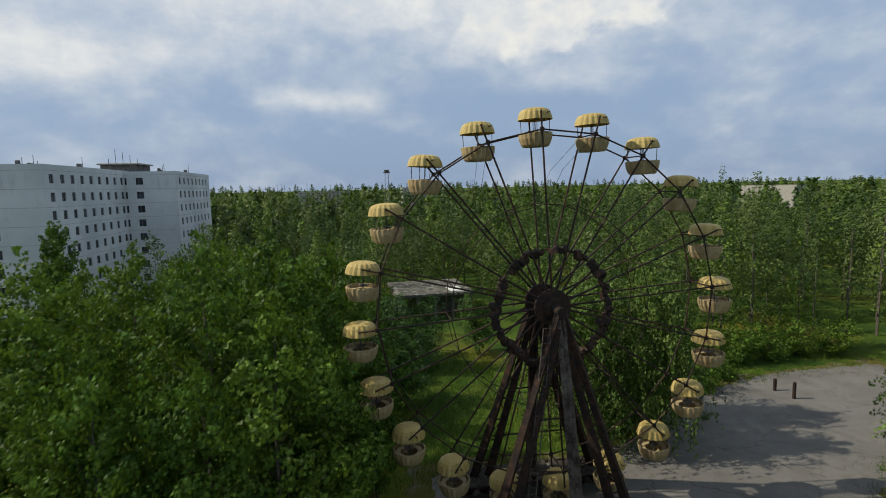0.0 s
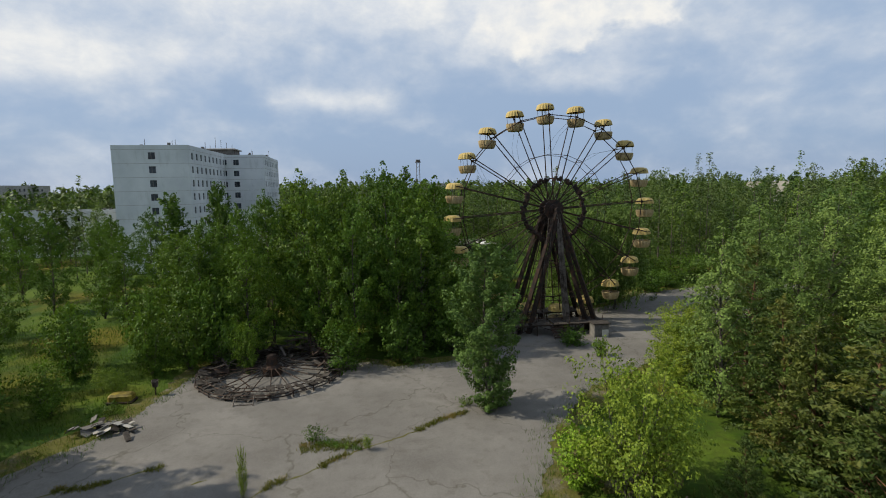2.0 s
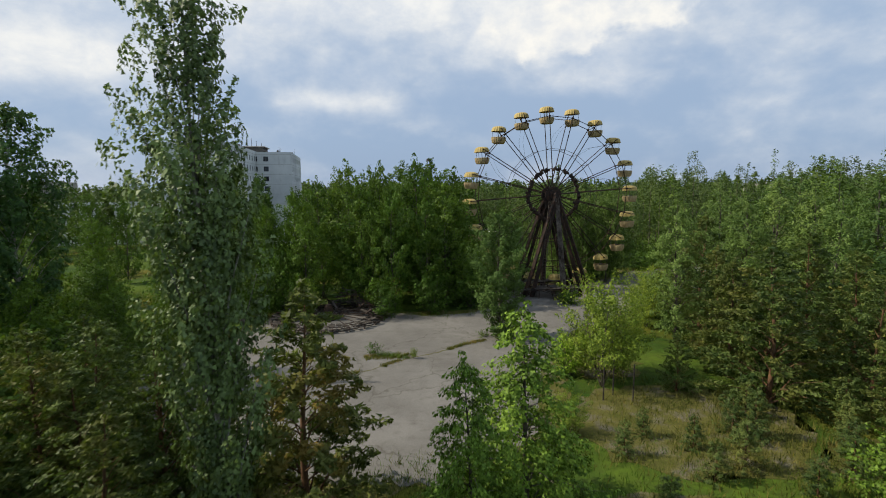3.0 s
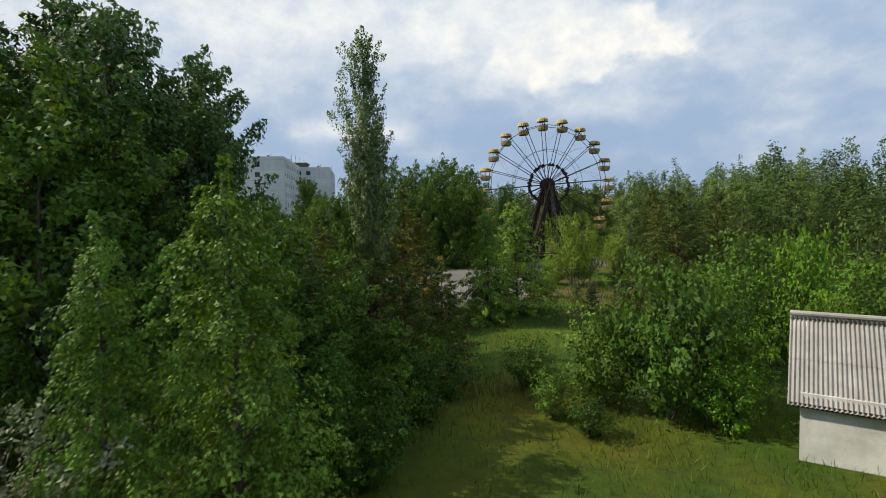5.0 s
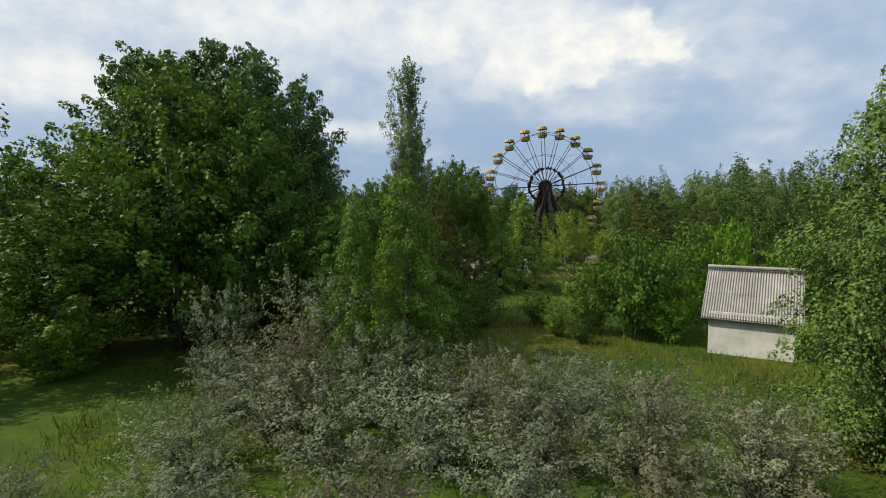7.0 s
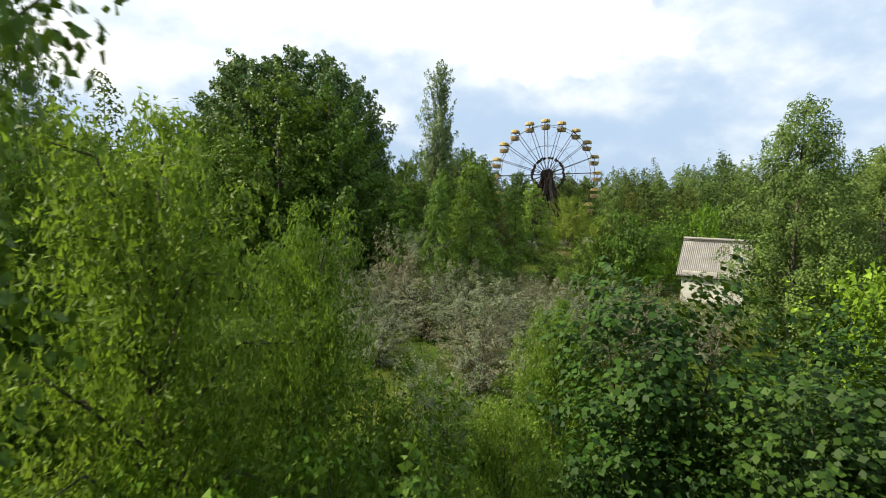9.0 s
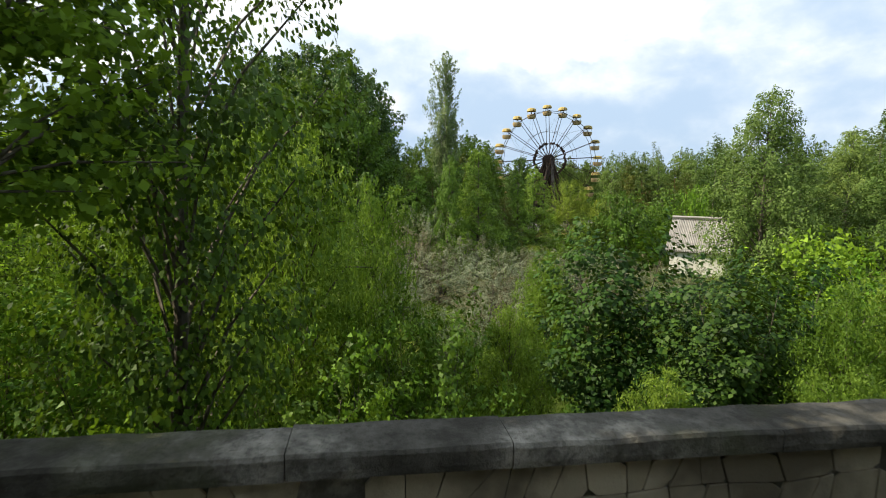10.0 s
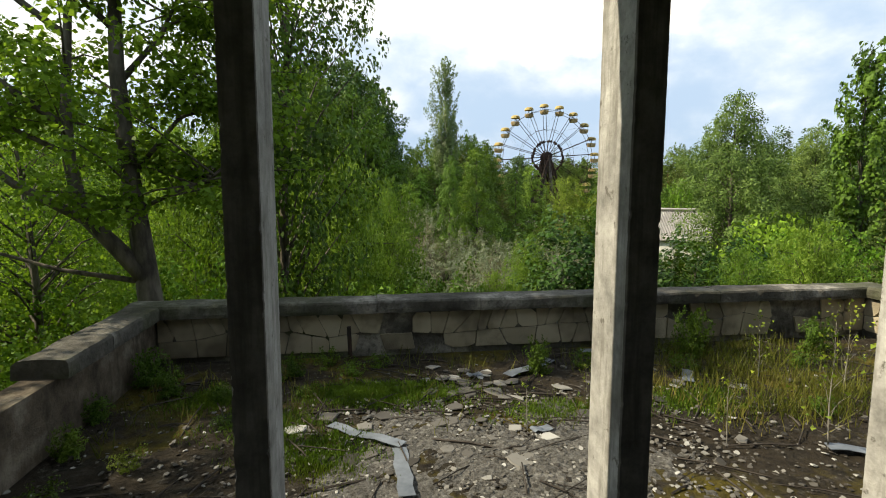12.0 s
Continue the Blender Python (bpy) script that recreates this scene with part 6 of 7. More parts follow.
# square and its right edge
for x, y, top, fat in ((-12.7, -22.1, 13, 1.1),):
    plant("young", x, y, top, fat)
for x, y, top, fat in ((3.3, -26.3, 14.4, 0.9), (6.6, -21.5, 10, 0.9)):
    plant("birch", x, y, top, fat)
for x, y, top, fat in ((7.8, -23.4, 12.6, 1.1), (1.4, -40.5, 11.5, 1.25), (12.5, -31.5, 11.5, 1.1), (5.0, -36, 10, 1.45), (5.2, -46.5, 8.2, 1.1), (-34.7, -52.9, 7.9, 1.36), (-38, -48.1, 7.8, 1.48), (-35.2, -46.8, 9.2, 1.1), (-40, -47.5, 9.5, 1.1), (-32.7, -47.1, 5.4, 1.49), (10, -38.5, 10.5, 1.1), (7.5, -42.5, 9.5, 1.1), (4.4, -30.6, 10, 1.1), (-33.9, -67.3, 7.7, 1.27), (-28.8, -69, 6.4, 1.14), (-36, -60.6, 7.6, 1.27)):
    plant("pine_a", x, y, top, fat)
for x, y, top, fat in ((-41.5, -40.5, 8.5, 1.2), (-39, -44.5, 9, 1.2), (-44, -42, 8, 1.2), (-36.8, -42.6, 7.2, 1.2), (-42.5, -36.5, 7, 1.3), (-3.4, -37.4, 4.6, 1.1)):
    plant("pine_a", x, y, top, fat)
for x, y, top, fat in ((-28.3, -49.1, 11.3, 1.3), (2.8, -34.5, 9.5, 1.1), (-33.2, -57.9, 5.9, 1.51), (-30.2, -65.1, 5.9, 1.29), (-27.5, -55.6, 5.5, 1.63), (-30.7, -66.6, 7.6, 1.2), (-26.9, -66.3, 6.1, 1.1)):
    plant("pine_b", x, y, top, fat)
for x, y, top, fat in ((5.9, -17, 5.4, 1.2), (3.6, -20.4, 4.6, 1.2), (8.6, -14, 5.6, 1.1), (11, -11.5, 4.4, 1.3), (-8.4, -35.8, 8.4, 0.95), (-6.2, -33.4, 6.6, 1)):
    plant("yellow", x, y, top, fat)
for x, y, top, fat in ((-9.8, -33, 3.4, 1.1),):
    plant("bush_b", x, y, top, fat)
for x, y, top, fat in ((-0.3, -7.9, 1.9, 1.5), (0.9, -11.9, 1.9, 0.75), (22.5, 16.5, 3.6, 1.4), (27, 19.5, 3.2, 1.5), (33.5, 1.5, 3.5, 1.6), (38, -1.5, 3.8, 1.6)):
    plant("shrub", x, y, top, fat)
for x, y, top, fat in ((18.5, -10.5, 15.5, 1), (22.5, -15.5, 16.5, 1), (17, -17.5, 14.5, 1), (27.5, -9.5, 17, 1), (24, -5.5, 15, 1), (30.5, -16, 17.5, 1), (21, -22.5, 15.5, 1), (27, -24, 17, 1), (34, -6.5, 17.5, 1.1), (17.5, -29, 14.5, 1), (23.5, -31.5, 16, 1)):
    plant("birch", x, y, top, fat, group="birches at the edge of the square")
for x, y, top, fat in ((13.5, 17.5, 3.6, 1.2), (17, 20.5, 4.4, 1.1), (20.5, 22.5, 4, 1.2), (24.5, 23.5, 4.8, 1.1), (28.5, 24, 4.2, 1.2), (32.5, 23, 4.6, 1.2), (37, 23.5, 4.4, 1.2), (41.5, 24, 4.8, 1.1), (46, 23, 4.4, 1.2), (11, 13.5, 3.4, 1.1), (52, 17, 4.6, 1.2), (51, 10, 4.2, 1.2)):
    plant("bush", x, y, top, fat)
# behind the wheel
for x, y, top, fat in ((6.3, 7.2, 14.6, 0.8), (11.4, 6.4, 14.5, 0.85), (9, 12, 15, 1), (14.5, 11, 15.5, 0.9), (4.5, 11.5, 14.5, 0.8)):
    plant("willow_big", x, y, top, fat)
for x, y, top, fat in ((-8.5, 18.5, 8, 1.2), (-11.5, 14.5, 7, 1.2), (-5.5, 29, 9, 1.1), (-8.5, 33, 9, 1.1), (-12, 27, 8, 1.1), (3, 33, 8, 1)):
    plant("maple", x, y, top, fat)
# beside the way to the terrace
plant("poplar", -30.75, -52.8, 22.7, 0.78)
# the aspen at (-57, -43) is an added, unseen shade caster for the pines
for x, y, top, fat in ((-57, -43, 20, 1.0), (-52.5, -27, 22, 0.9), (-59, -25, 21, 0.9), (-40.3, -61.8, 18.2, 0.95), (-45.4, -65.1, 20.0, 1.05), (-43.7, -57.3, 17.4, 1.0), (-49, -68.1, 18.2, 1.05), (-47.4, -61.3, 19.6, 1.0)):
    plant("aspen_a", x, y, top, fat, group="aspen stand beside the meadow")
for x, y, top, fat in ((-53, -49, 17.5, 1.0), (-56, -30, 21, 0.9), (-62, -33, 21, 0.9), (-42.0, -68.8, 17.6, 1.0), (-46.8, -70.5, 17.2, 1.05), (-50.4, -64.1, 18.6, 1.0), (-43.1, -65.4, 19.5, 0.95), (-38.9, -64.6, 14.6, 0.9)):
    plant("aspen_b", x, y, top, fat, group="aspen stand beside the meadow")
for x, y, top, fat in ((-53.0, -66.4, 13.0, 1.1), (-51.8, -73.0, 11.5, 1.3), (-48.4, -74.9, 11.0, 1.5), (-44.9, -74.3, 15.5, 1.1), (-57.8, -72.4, 11.0, 1.4), (-57.6, -80.5, 10.4, 1.5), (-61.4, -66.8, 11.0, 1.4), (-62.8, -77.3, 10.0, 1.5)):
    plant("broad_a", x, y, top, fat)
# the tree at (-40.5, -75.6) is added among the aspens to shade the meadow
for x, y, top, fat in ((-42, -72.9, 15.0, 1.1), (-39.6, -71.6, 12.0, 1.1), (-40.5, -75.6, 12.4, 1.0), (-38.4, -61.6, 8.4, 1.6), (-37.4, -66.8, 8.6, 1.4), (-48.8, -78.6, 8.4, 1.6)):
    plant("broad_b", x, y, top, fat)
# layered trees along the meadow
plant("cherry_b", -18.6, -50.2, 10.2, 1.2)
plant("cherry_b", -21.9, -53.4, 9.2, 0.9)
plant("cherry_a", -32.8, -83.2, 9.8, 0.9)
plant("cherry_a", -34.9, -83.7, 8.7, 0.66)
plant("cherry_a", -33.6, -80.6, 6.6, 0.9)
plant("broad_b", -33.6, -76.4, 8.9, 1.1)
plant("broad_a", -31.6, -73.4, 7.2, 1.1)
for x, y, top, fat in ((-33.2, -73.9, 7.0, 1.15), (-35.6, -71.2, 7.4, 1.1), (-31.4, -77.2, 4.6, 1.2), (-36.4, -77.0, 8.0, 0.95), (-29.4, -72.6, 4.4, 1.3), (-31.8, -68.8, 6.0, 1.1)):
    plant("cherry_b", x, y, top, fat)
# bushes in the meadow and beside the shed
for x, y, top, fat in ((-18.4, -74.3, 6.3, 0.74), (-20.4, -72.4, 4.2, 0.85), (-16.4, -72.6, 5.0, 0.8), (-6.7, -63, 6.6, 0.8), (-2.6, -68.8, 5.4, 0.9), (-10.2, -66.6, 5.2, 0.9), (-13.6, -69.6, 5.0, 0.9), (-23.0, -73.5, 1.9, 1.0), (-22.2, -75.4, 1.5, 1.1), (-23.0, -70.0, 2.4, 1.0), (-1.8, -52.8, 3.6, 1.2), (-27.4, -70.2, 3.0, 1.2), (-29.8, -75.8, 3.0, 0.9), (-28.6, -73.4, 3.2, 0.9), (-30.4, -78.2, 2.8, 0.9), (-7.4, -90.9, 3.4, 1.1), (1, -85, 5, 1)):
    plant("bush", x, y, top, fat)
for x, y, top, fat in ((-8.2, -69.2, 7.0, 0.5), (-16.9, -75.9, 2.6, 0.9), (-15.0, -73.6, 3.6, 0.8), (-0.4, -74, 4.1, 1.0), (2.6, -62.4, 4.9, 1.1), (-11.5, -95.6, 3.6, 1.0), (-22.0, -98.6, 4.8, 0.9)):
    plant("bush_b", x, y, top, fat)
for x, y, top, fat in ((-6, -48, 3.2, 1), (-3, -45, 3.4, 1), (-1.2, -49.5, 3.4, 1), (-8.3, -48.8, 2.4, 1.1), (1.8, -50.1, 3.4, 1.1), (-11.6, -45.6, 2.3, 1), (-4.3, -50.7, 2.4, 1.1), (-0.9, -57.9, 3.2, 1), (-4, -44.2, 2.8, 1), (-1.6, -42.4, 2.6, 1), (1.2, -46.8, 3.0, 1), (-7.4, -45.6, 2.2, 1), (3.6, -44.4, 3.6, 1), (-9.4, -43.6, 2.0, 1), (-12.4, -51.6, 2.6, 1.1), (-9.8, -54.4, 2.8, 1.0)):
    plant("little_pine", x, y, top, fat)
for x, y, top, fat in ((-18.3, -90.7, 12.5, 0.9), (-13.3, -87.0, 9.6, 0.95), (-13.4, -94.0, 10.2, 1.0), (-8.6, -86.1, 11.2, 0.9)):
    plant("linden", x, y, top, fat)
plant("slim", -18.9, -99.8, 12.6, 0.8)
for x, y, top, fat in ((-16.4, -98.6, 8.6, 1.0), (-21.5, -103.4, 5.4, 1)):
    plant("pine_a", x, y, top, fat)
# silvery thicket
for x, y, top, fat in ((-39.1, -89.3, 2.5, 1.5), (-35.9, -88.3, 3.2, 1.25), (-32.2, -89.1, 3.2, 1.3), (-29.1, -89.5, 3.3, 1.25), (-26.3, -90.6, 3.2, 1.2), (-24.2, -92.6, 2.9, 1.25), (-39.3, -84.6, 2.6, 1.3), (-40.9, -80.2, 4.3, 0.7), (-36.3, -83.2, 5.2, 0.85), (-37.6, -86.4, 3.3, 1.2), (-30.6, -92.9, 2.9, 1.3), (-34.2, -92.9, 2.9, 1.3), (-27.8, -94.0, 2.6, 1.25), (-38.2, -92.6, 2.2, 1.5), (-33.0, -97.4, 2.5, 1.2), (-34.7, -95.6, 2.8, 1.1)):
    plant("silver", x, y, top, fat, group="oleaster thicket")
for x, y, top, fat in ((-42.3, -91.5, 1.7, 1.3), (-36.6, -99.3, 2.4, 1.2), (-26.8, -86.8, 2.6, 1.1), (-24.3, -87.6, 2.0, 1.1), (-30.7, -85.6, 2.9, 1.1), (-22.3, -90.0, 2.0, 1.2), (-33.9, -86.2, 3.7, 0.95), (-28.8, -86.6, 2.6, 1.0)):
    plant("silver", x, y, top, fat, group="oleaster thicket")
# round the terrace
for x, y, top, fat in ((-41.0, -107.0, 7.7, 0.78), (-39.4, -104.8, 6.7, 0.62), (-44.6, -104.4, 8.2, 0.8), (-43.2, -100.8, 8.4, 0.75), (-46.3, -102.1, 8.5, 0.8), (-35.0, -103.6, 4.9, 0.8), (-36.8, -107, 4.2, 0.85), (-34.9, -109.1, 3.6, 0.9), (-31.4, -109, 5.0, 0.8), (-29.4, -108.6, 5.6, 0.85), (-33.4, -110.9, 4.2, 0.8), (-40.7, -99.9, 5.8, 0.85)):
    plant("willow", x, y, top, fat)
for x, y, top, fat in ((-38.5, -107.7, 4.2, 0.85), (-36.4, -104.2, 2.9, 1.1), (-32.1, -103.8, 3.4, 1.0), (-40.7, -109.0, 3.9, 0.9), (-39, -110.6, 3.4, 0.85), (-29, -103.2, 3.3, 1.0), (-37.2, -110.2, 3.2, 0.9), (-31.7, -111.6, 3.9, 0.76), (-42.8, -109.9, 4.0, 0.9), (-38.1, -102.2, 2.9, 1.1), (-34, -101.3, 2.6, 1.1), (-35.6, -111.4, 3.6, 0.8), (-43.9, -112.0, 3.9, 0.8), (-36.2, -112.2, 3.4, 0.8), (-28.6, -111.0, 4.4, 0.8), (-25.4, -109.4, 4.8, 0.9)):
    plant("thicket", x, y, top, fat)
for x, y, top, fat in ((-33.9, -105.7, 5.6, 0.95), (-32.6, -107.6, 4.8, 0.95), (-30.4, -106.3, 5, 0.9)):
    plant("maple", x, y, top, fat)
for x, y, top, fat in ((-27, -106.2, 4.9, 0.9), (-42, -103.8, 3.8, 1.0), (-45.9, -110.3, 3.9, 1.0), (-45.2, -113.4, 3.6, 0.9), (-48.2, -108.7, 4.6, 1.0), (-46.8, -105.7, 4.3, 1.0), (-39.9, -107.9, 4, 0.9), (-41.4, -111.6, 3.9, 0.7), (-43.8, -107.4, 4.6, 0.9)):
    plant("thicket_b", x, y, top, fat)
plant("ash_b", -41.4, -111.1, 14.5, 0.70)
plant("ash_b", -44.4, -103.4, 9.6, 0.7)
# the ash at (-47.6, -116) stands unseen, added to shade the parapet
for x, y, top, fat in ((-47.7, -107, 8.5, 1), (-46.8, -109.0, 9.2, 0.9), (-47.6, -116, 11.2, 0.96), (-49.6, -112.0, 10, 0.95), (-47.9, -100.3, 9.6, 0.95)):
    plant("ash", x, y, top, fat)
for x, y, top, fat in ((-51.4, -98.9, 10.6, 1.1), (-48.2, -93.7, 8.4, 1.1)):
    plant("broad_b", x, y, top, fat)
for x, y, top, fat in ((-53.4, -103.5, 10, 1.1), (-53.7, -95.4, 10.3, 1.1)):
    plant("broad_a", x, y, top, fat)
# on the terrace floor
for x, y, top, fat in ((-36.5, -116.6, 5.15, 1.3), (-37.2, -116.4, 4.85, 1.2), (-36.0, -115.2, 5.0, 1), (-35.4, -115.6, 5.2, 1), (-38.7, -116.0, 4.7, 1.2), (-34.9, -115.0, 5.0, 1), (-37.9, -115.3, 4.55, 1)):
    plant("sapling", x, y, top, fat, base=FLOOR_Z)
for x, y, top, fat in ((-42.2, -114.6, 4.55, 0.8), (-42.3, -115.4, 4.4, 0.9), (-42.2, -116, 4.4, 0.9), (-41.9, -114.9, 4.45, 0.8), (-36.2, -114.35, 4.75, 0.7), (-34.6, -114.4, 4.6, 0.8), (-38.2, -114.7, 4.55, 0.7), (-41.2, -114.7, 4.4, 0.8), (-40.8, -114.5, 4.42, 0.9), (-41.4, -115.1, 4.36, 0.9)):
    plant("shrub", x, y, top, fat, base=FLOOR_Z)
for x, y, top, fat in ((-40.5, -114.2, 4.4, 0.9), (-40.2, -114.5, 4.35, 1.2), (-39.9, -114.3, 4.35, 1), (-41.0, -114.6, 4.35, 1.2), (-41.4, -115.0, 4.3, 1.3), (-40.6, -115.0, 4.28, 1.4), (-41.7, -116.2, 4.3, 1.3), (-42.0, -116.7, 4.35, 1.2), (-41.2, -115.6, 4.28, 1.3), (-37.6, -114.6, 4.4, 1), (-36.6, -114.8, 4.4, 1.1), (-36.0, -116.0, 4.35, 1), (-35.2, -114.9, 4.4, 1.1), (-34.4, -115.4, 4.4, 1.1)):
    plant("weed", x, y, top, fat, base=FLOOR_Z)
# beside the carousel and the stand
for x, y, top, fat in ((-32.9, -10.6, 4.6, 0.5), (-34.6, -9.4, 4.4, 0.55)):
    plant("bush", x, y, top, fat)
for x, y, top, fat in ((-51.7, -76.5, 10.5, 1.12),):
    plant("broad_b", x, y, top, fat)
for x, y, top, fat in ((-48.2, -79.1, 2.9, 1.48),):
    plant("thicket_b", x, y, top, fat)
# weeds in the joints of the square
for x, y, top, fat in ((-25.4, -25.1, 1.3, 0.8), (-24.7, -25.7, 0.5, 1.5), (-24.0, -26.1, 0.5, 1.6), (-23.2, -26.4, 0.45, 1.6), (-22.6, -26.7, 0.4, 1.5), (-12.9, -22.4, 0.8, 1.2), (-14.4, -21.2, 0.8, 1.2), (-11.6, -21.2, 0.8, 1.2), (-7.5, -4.2, 0.9, 1), (-6, -6, 0.8, 1), (19, 10, 0.9, 1), (-41.4, -18.2, 1.2, 1)):
    plant("weed", x, y, top, fat)
plant("yellow", -21.9, -26.9, 1.0, 0.9)
plant("yellow", -28.5, -31.6, 3.2, 0.22)
plant("yellow", -13.6, -42.6, 2.6, 1.2)
plant("yellow", -42.6, -14.4, 2.4, 1.0)
plant("yellow", -44.4, -12.6, 2.0, 1.2)

# ---- woods, grass and litter -------------------------------------------


def clear_of(x, y):
    """Where wild trees may stand."""
    if 14 < x < 33 and -34 < y < -3:
        return False
    if -50 < x < 50 and -50 < y < 24 and not (x > 16 and y < -6) and not (x < -42 and y > 12):
        return False
    if -60 < x < 16 and -125 < y <= -40:
        return False
    if -80 < x < -44 and 48 < y < 136 and x > -77:
        return False
    if -125 < x < -90 and 84 < y < 106:
        return False
    if -10 < x < 10 and 44 < y < 68:
        return False
    if -30 < x < 14 and 20 <= y < 44:
        return False
    if -90 < x < -40 and -50 < y < 48:
        return False
    if -100 < x < -60 and -125 < y < -40:
        return True
    return y > -105


def woods(name, spots, leaves, L, seed, label):
    """One mesh of many wild trees: trunks and crowns of upturned leafy twigs."""
    rng = np.random.default_rng(seed)
    start, way, length, radius, heart, wood = [], [], [], [], [], []
    for x, y, h, sp in spots:
        g = float(ground_z(x, y))
        r = h * (0.20, 0.085, 0.17)[sp] * rng.uniform(0.8, 1.2)
        m = (40, 26, 32)[sp]
        u = np.linspace(0.03, 0.97, m)
        prof = np.where(u < 0.38, (u / 0.38) ** 0.4, np.clip((1 - u) / 0.62, 0, 1) ** 0.62) if sp != 2 else (1 - u) ** 0.8 + 0.05
        a = np.arange(m) * 2.4 + rng.uniform(0, 6.28)
        ln = np.maximum(r * 0.75 * (0.45 + 0.6 * prof), h * 0.06) * rng.uniform(0.8, 1.2, m)
        rr = np.maximum(0, r * prof * rng.uniform(0.7, 1.05, m) - ln * 0.55)
        start.append(np.stack([x + rr * np.cos(a), y + rr * np.sin(a), g + h * (0.10 + 0.83 * u)], 1))
        d = np.stack([np.cos(a) * (0.75 - 0.55 * u), np.sin(a) * (0.75 - 0.55 * u), np.full(m, 1.3 if sp == 1 else 0.5) + 0.4 * u], 1) + rng.normal(size=(m, 3)) * 0.22
        way.append(d / np.linalg.norm(d, axis=1)[:, None])
        length.append(ln), radius.append(ln * 0.42), heart.append(np.tile((x, y, g + h * 0.45), (m, 1)))
        t = 0.006 * h
        wood.append(np.array([[[x + 1.5 * t * math.cos(q), y + 1.5 * t * math.sin(q), g - 0.3], [x + 1.5 * t * math.cos(q + 2.09), y + 1.5 * t * math.sin(q + 2.09), g - 0.3], [x, y, g + h * 0.92]] for q in (0, 2.09, 4.19)]))
    kinds = ("forest", "forest_dark", "forest_olive", "forest_fresh")
    pick = rng.choice(4, len(spots), p=(0.40, 0.30, 0.18, 0.12))
    crowns, idx = [], []
    for i in range(4):
        own = [j for j in range(len(spots)) if pick[j] == i]
        crowns.append(sprays(*(np.concatenate([group[j] for j in own]) for group in (start, way, length, radius)), leaves * len(own), L, L * 0.72, seed + 9 + i, lift=0.2, heart=np.concatenate([heart[j] for j in own])))
        idx += [i] * len(crowns[-1])
    me = quads(name, np.concatenate(crowns + wood), LEAF[kinds[0]])
    for kind in kinds[1:]:
        me.materials.append(LEAF[kind])
    me.materials.append(BARK)
    idx = np.array(idx + [4] * (3 * len(spots)), dtype=np.int32)
    me.polygons.foreach_set("material_index", idx)
    return tagged(new(name, me), label, "woods", kind="stuff")


rng = np.random.default_rng(5)
near, mid, far = [], [], []
for x, y in [(rng.uniform(-110, 90), rng.uniform(-105, 100)) for _ in range(4200)]:
    if not clear_of(x, y) or any((x - p[0]) ** 2 + (y - p[1]) ** 2 < 17 for p in near):
        continue
    sp = int(rng.choice([0, 0, 0, 0, 0, 0, 1, 2]))
    h = rng.uniform(10.0, 18.2) * (1.22 if sp == 1 else 1.0)
    if x > 14:
        h *= 1.0 + 0.22 * float(smoothstep(14, 45, x))
    if y < -40:
        h *= 0.85 if x > 15 else 1.0
    near.append((x, y, h, sp))
near = [p for p in near if p[1] > -70 and p[0] > -85][:460]
for _ in range(1000):
    a, q = rng.uniform(-0.95, 0.95), rng.uniform(120, 320)
    x, y = -15 + q * math.sin(a), -30 + q * math.cos(a)
    if clear_of(x, y) and (y > 98 or abs(x) > 90):
        sp = int(rng.choice([0, 0, 0, 0, 0, 0, 1, 2]))
        mid.append((x, y, rng.uniform(12, 19) * (1.2 if sp == 1 else 1), sp))
for _ in range(1100):
    a, q = rng.uniform(-0.9, 0.9), 300 + 1500 * rng.random() ** 1.4
    far.append((-15 + q * math.sin(a), -30 + q * math.cos(a), rng.uniform(18, 23) * (1 + q / 5000), int(rng.choice([0, 0, 1]))))
woods("forest_near", near, 1050, 0.35, 1, "dense mixed green woodland round the amusement park")
woods("forest_middle", mid, 260, 0.92, 2, "mixed green forest canopy beyond the park")
woods("forest_far", far, 70, 2.4, 3, "distant dark forest reaching to the horizon")


def tufts(name, spots, blades, h, seed, mat, label, spread=0.25, half=0.022):
    rng = np.random.default_rng(seed)
    n = len(spots)
    c = np.repeat(np.array(spots), blades, 0)
    m = len(c)
    c[:, :2] += rng.normal(size=(m, 2)) * spread
    hh = h * rng.uniform(0.4, 1.2, m)[:, None]
    a = rng.uniform(0, 6.28, m)
    w = np.stack([np.cos(a), np.sin(a), np.zeros(m)], 1) * half
    lean = np.stack([rng.normal(size=m) * 0.35, rng.normal(size=m) * 0.35, np.ones(m)], 1) * hh
    q = np.stack([c - w, c + w, c + lean + w * 0.2, c + lean - w * 0.2], 1)
    return tagged(new(name, quads(name, q, mat)), label, "grass", kind="stuff")


rng = np.random.default_rng(9)
spots = []
while len(spots) < 7000:
    x, y = rng.uniform(-45, 8), rng.uniform(-104, -44)
    if rng.random() < 0.35 + 0.65 * (noise.noise(Vector((x * 0.15, y * 0.15, 0))) > -0.1):
        spots.append((x, y, float(ground_z(x, y)) - 0.02))
flowers = [(x + rng.normal() * 0.5, y + rng.normal() * 0.5, z) for x, y, z in spots if noise.noise(Vector((x * 0.22, y * 0.22, 7.0))) > 0.12][:1500]
tufts("meadow_grass", spots, 6, 0.36, 1, LEAF["grass"], "tall green and yellow meadow grass", 0.45, 0.016)
flowers += [(rng.normal() * 5 - 4, rng.normal() * 5 - 44, 0.02) for _ in range(500)]
tufts("yellow_meadow_weeds", flowers, 8, 0.5, 6, LEAF["straw"], "yellow flowering weeds in the meadow", 0.35)
spots = []
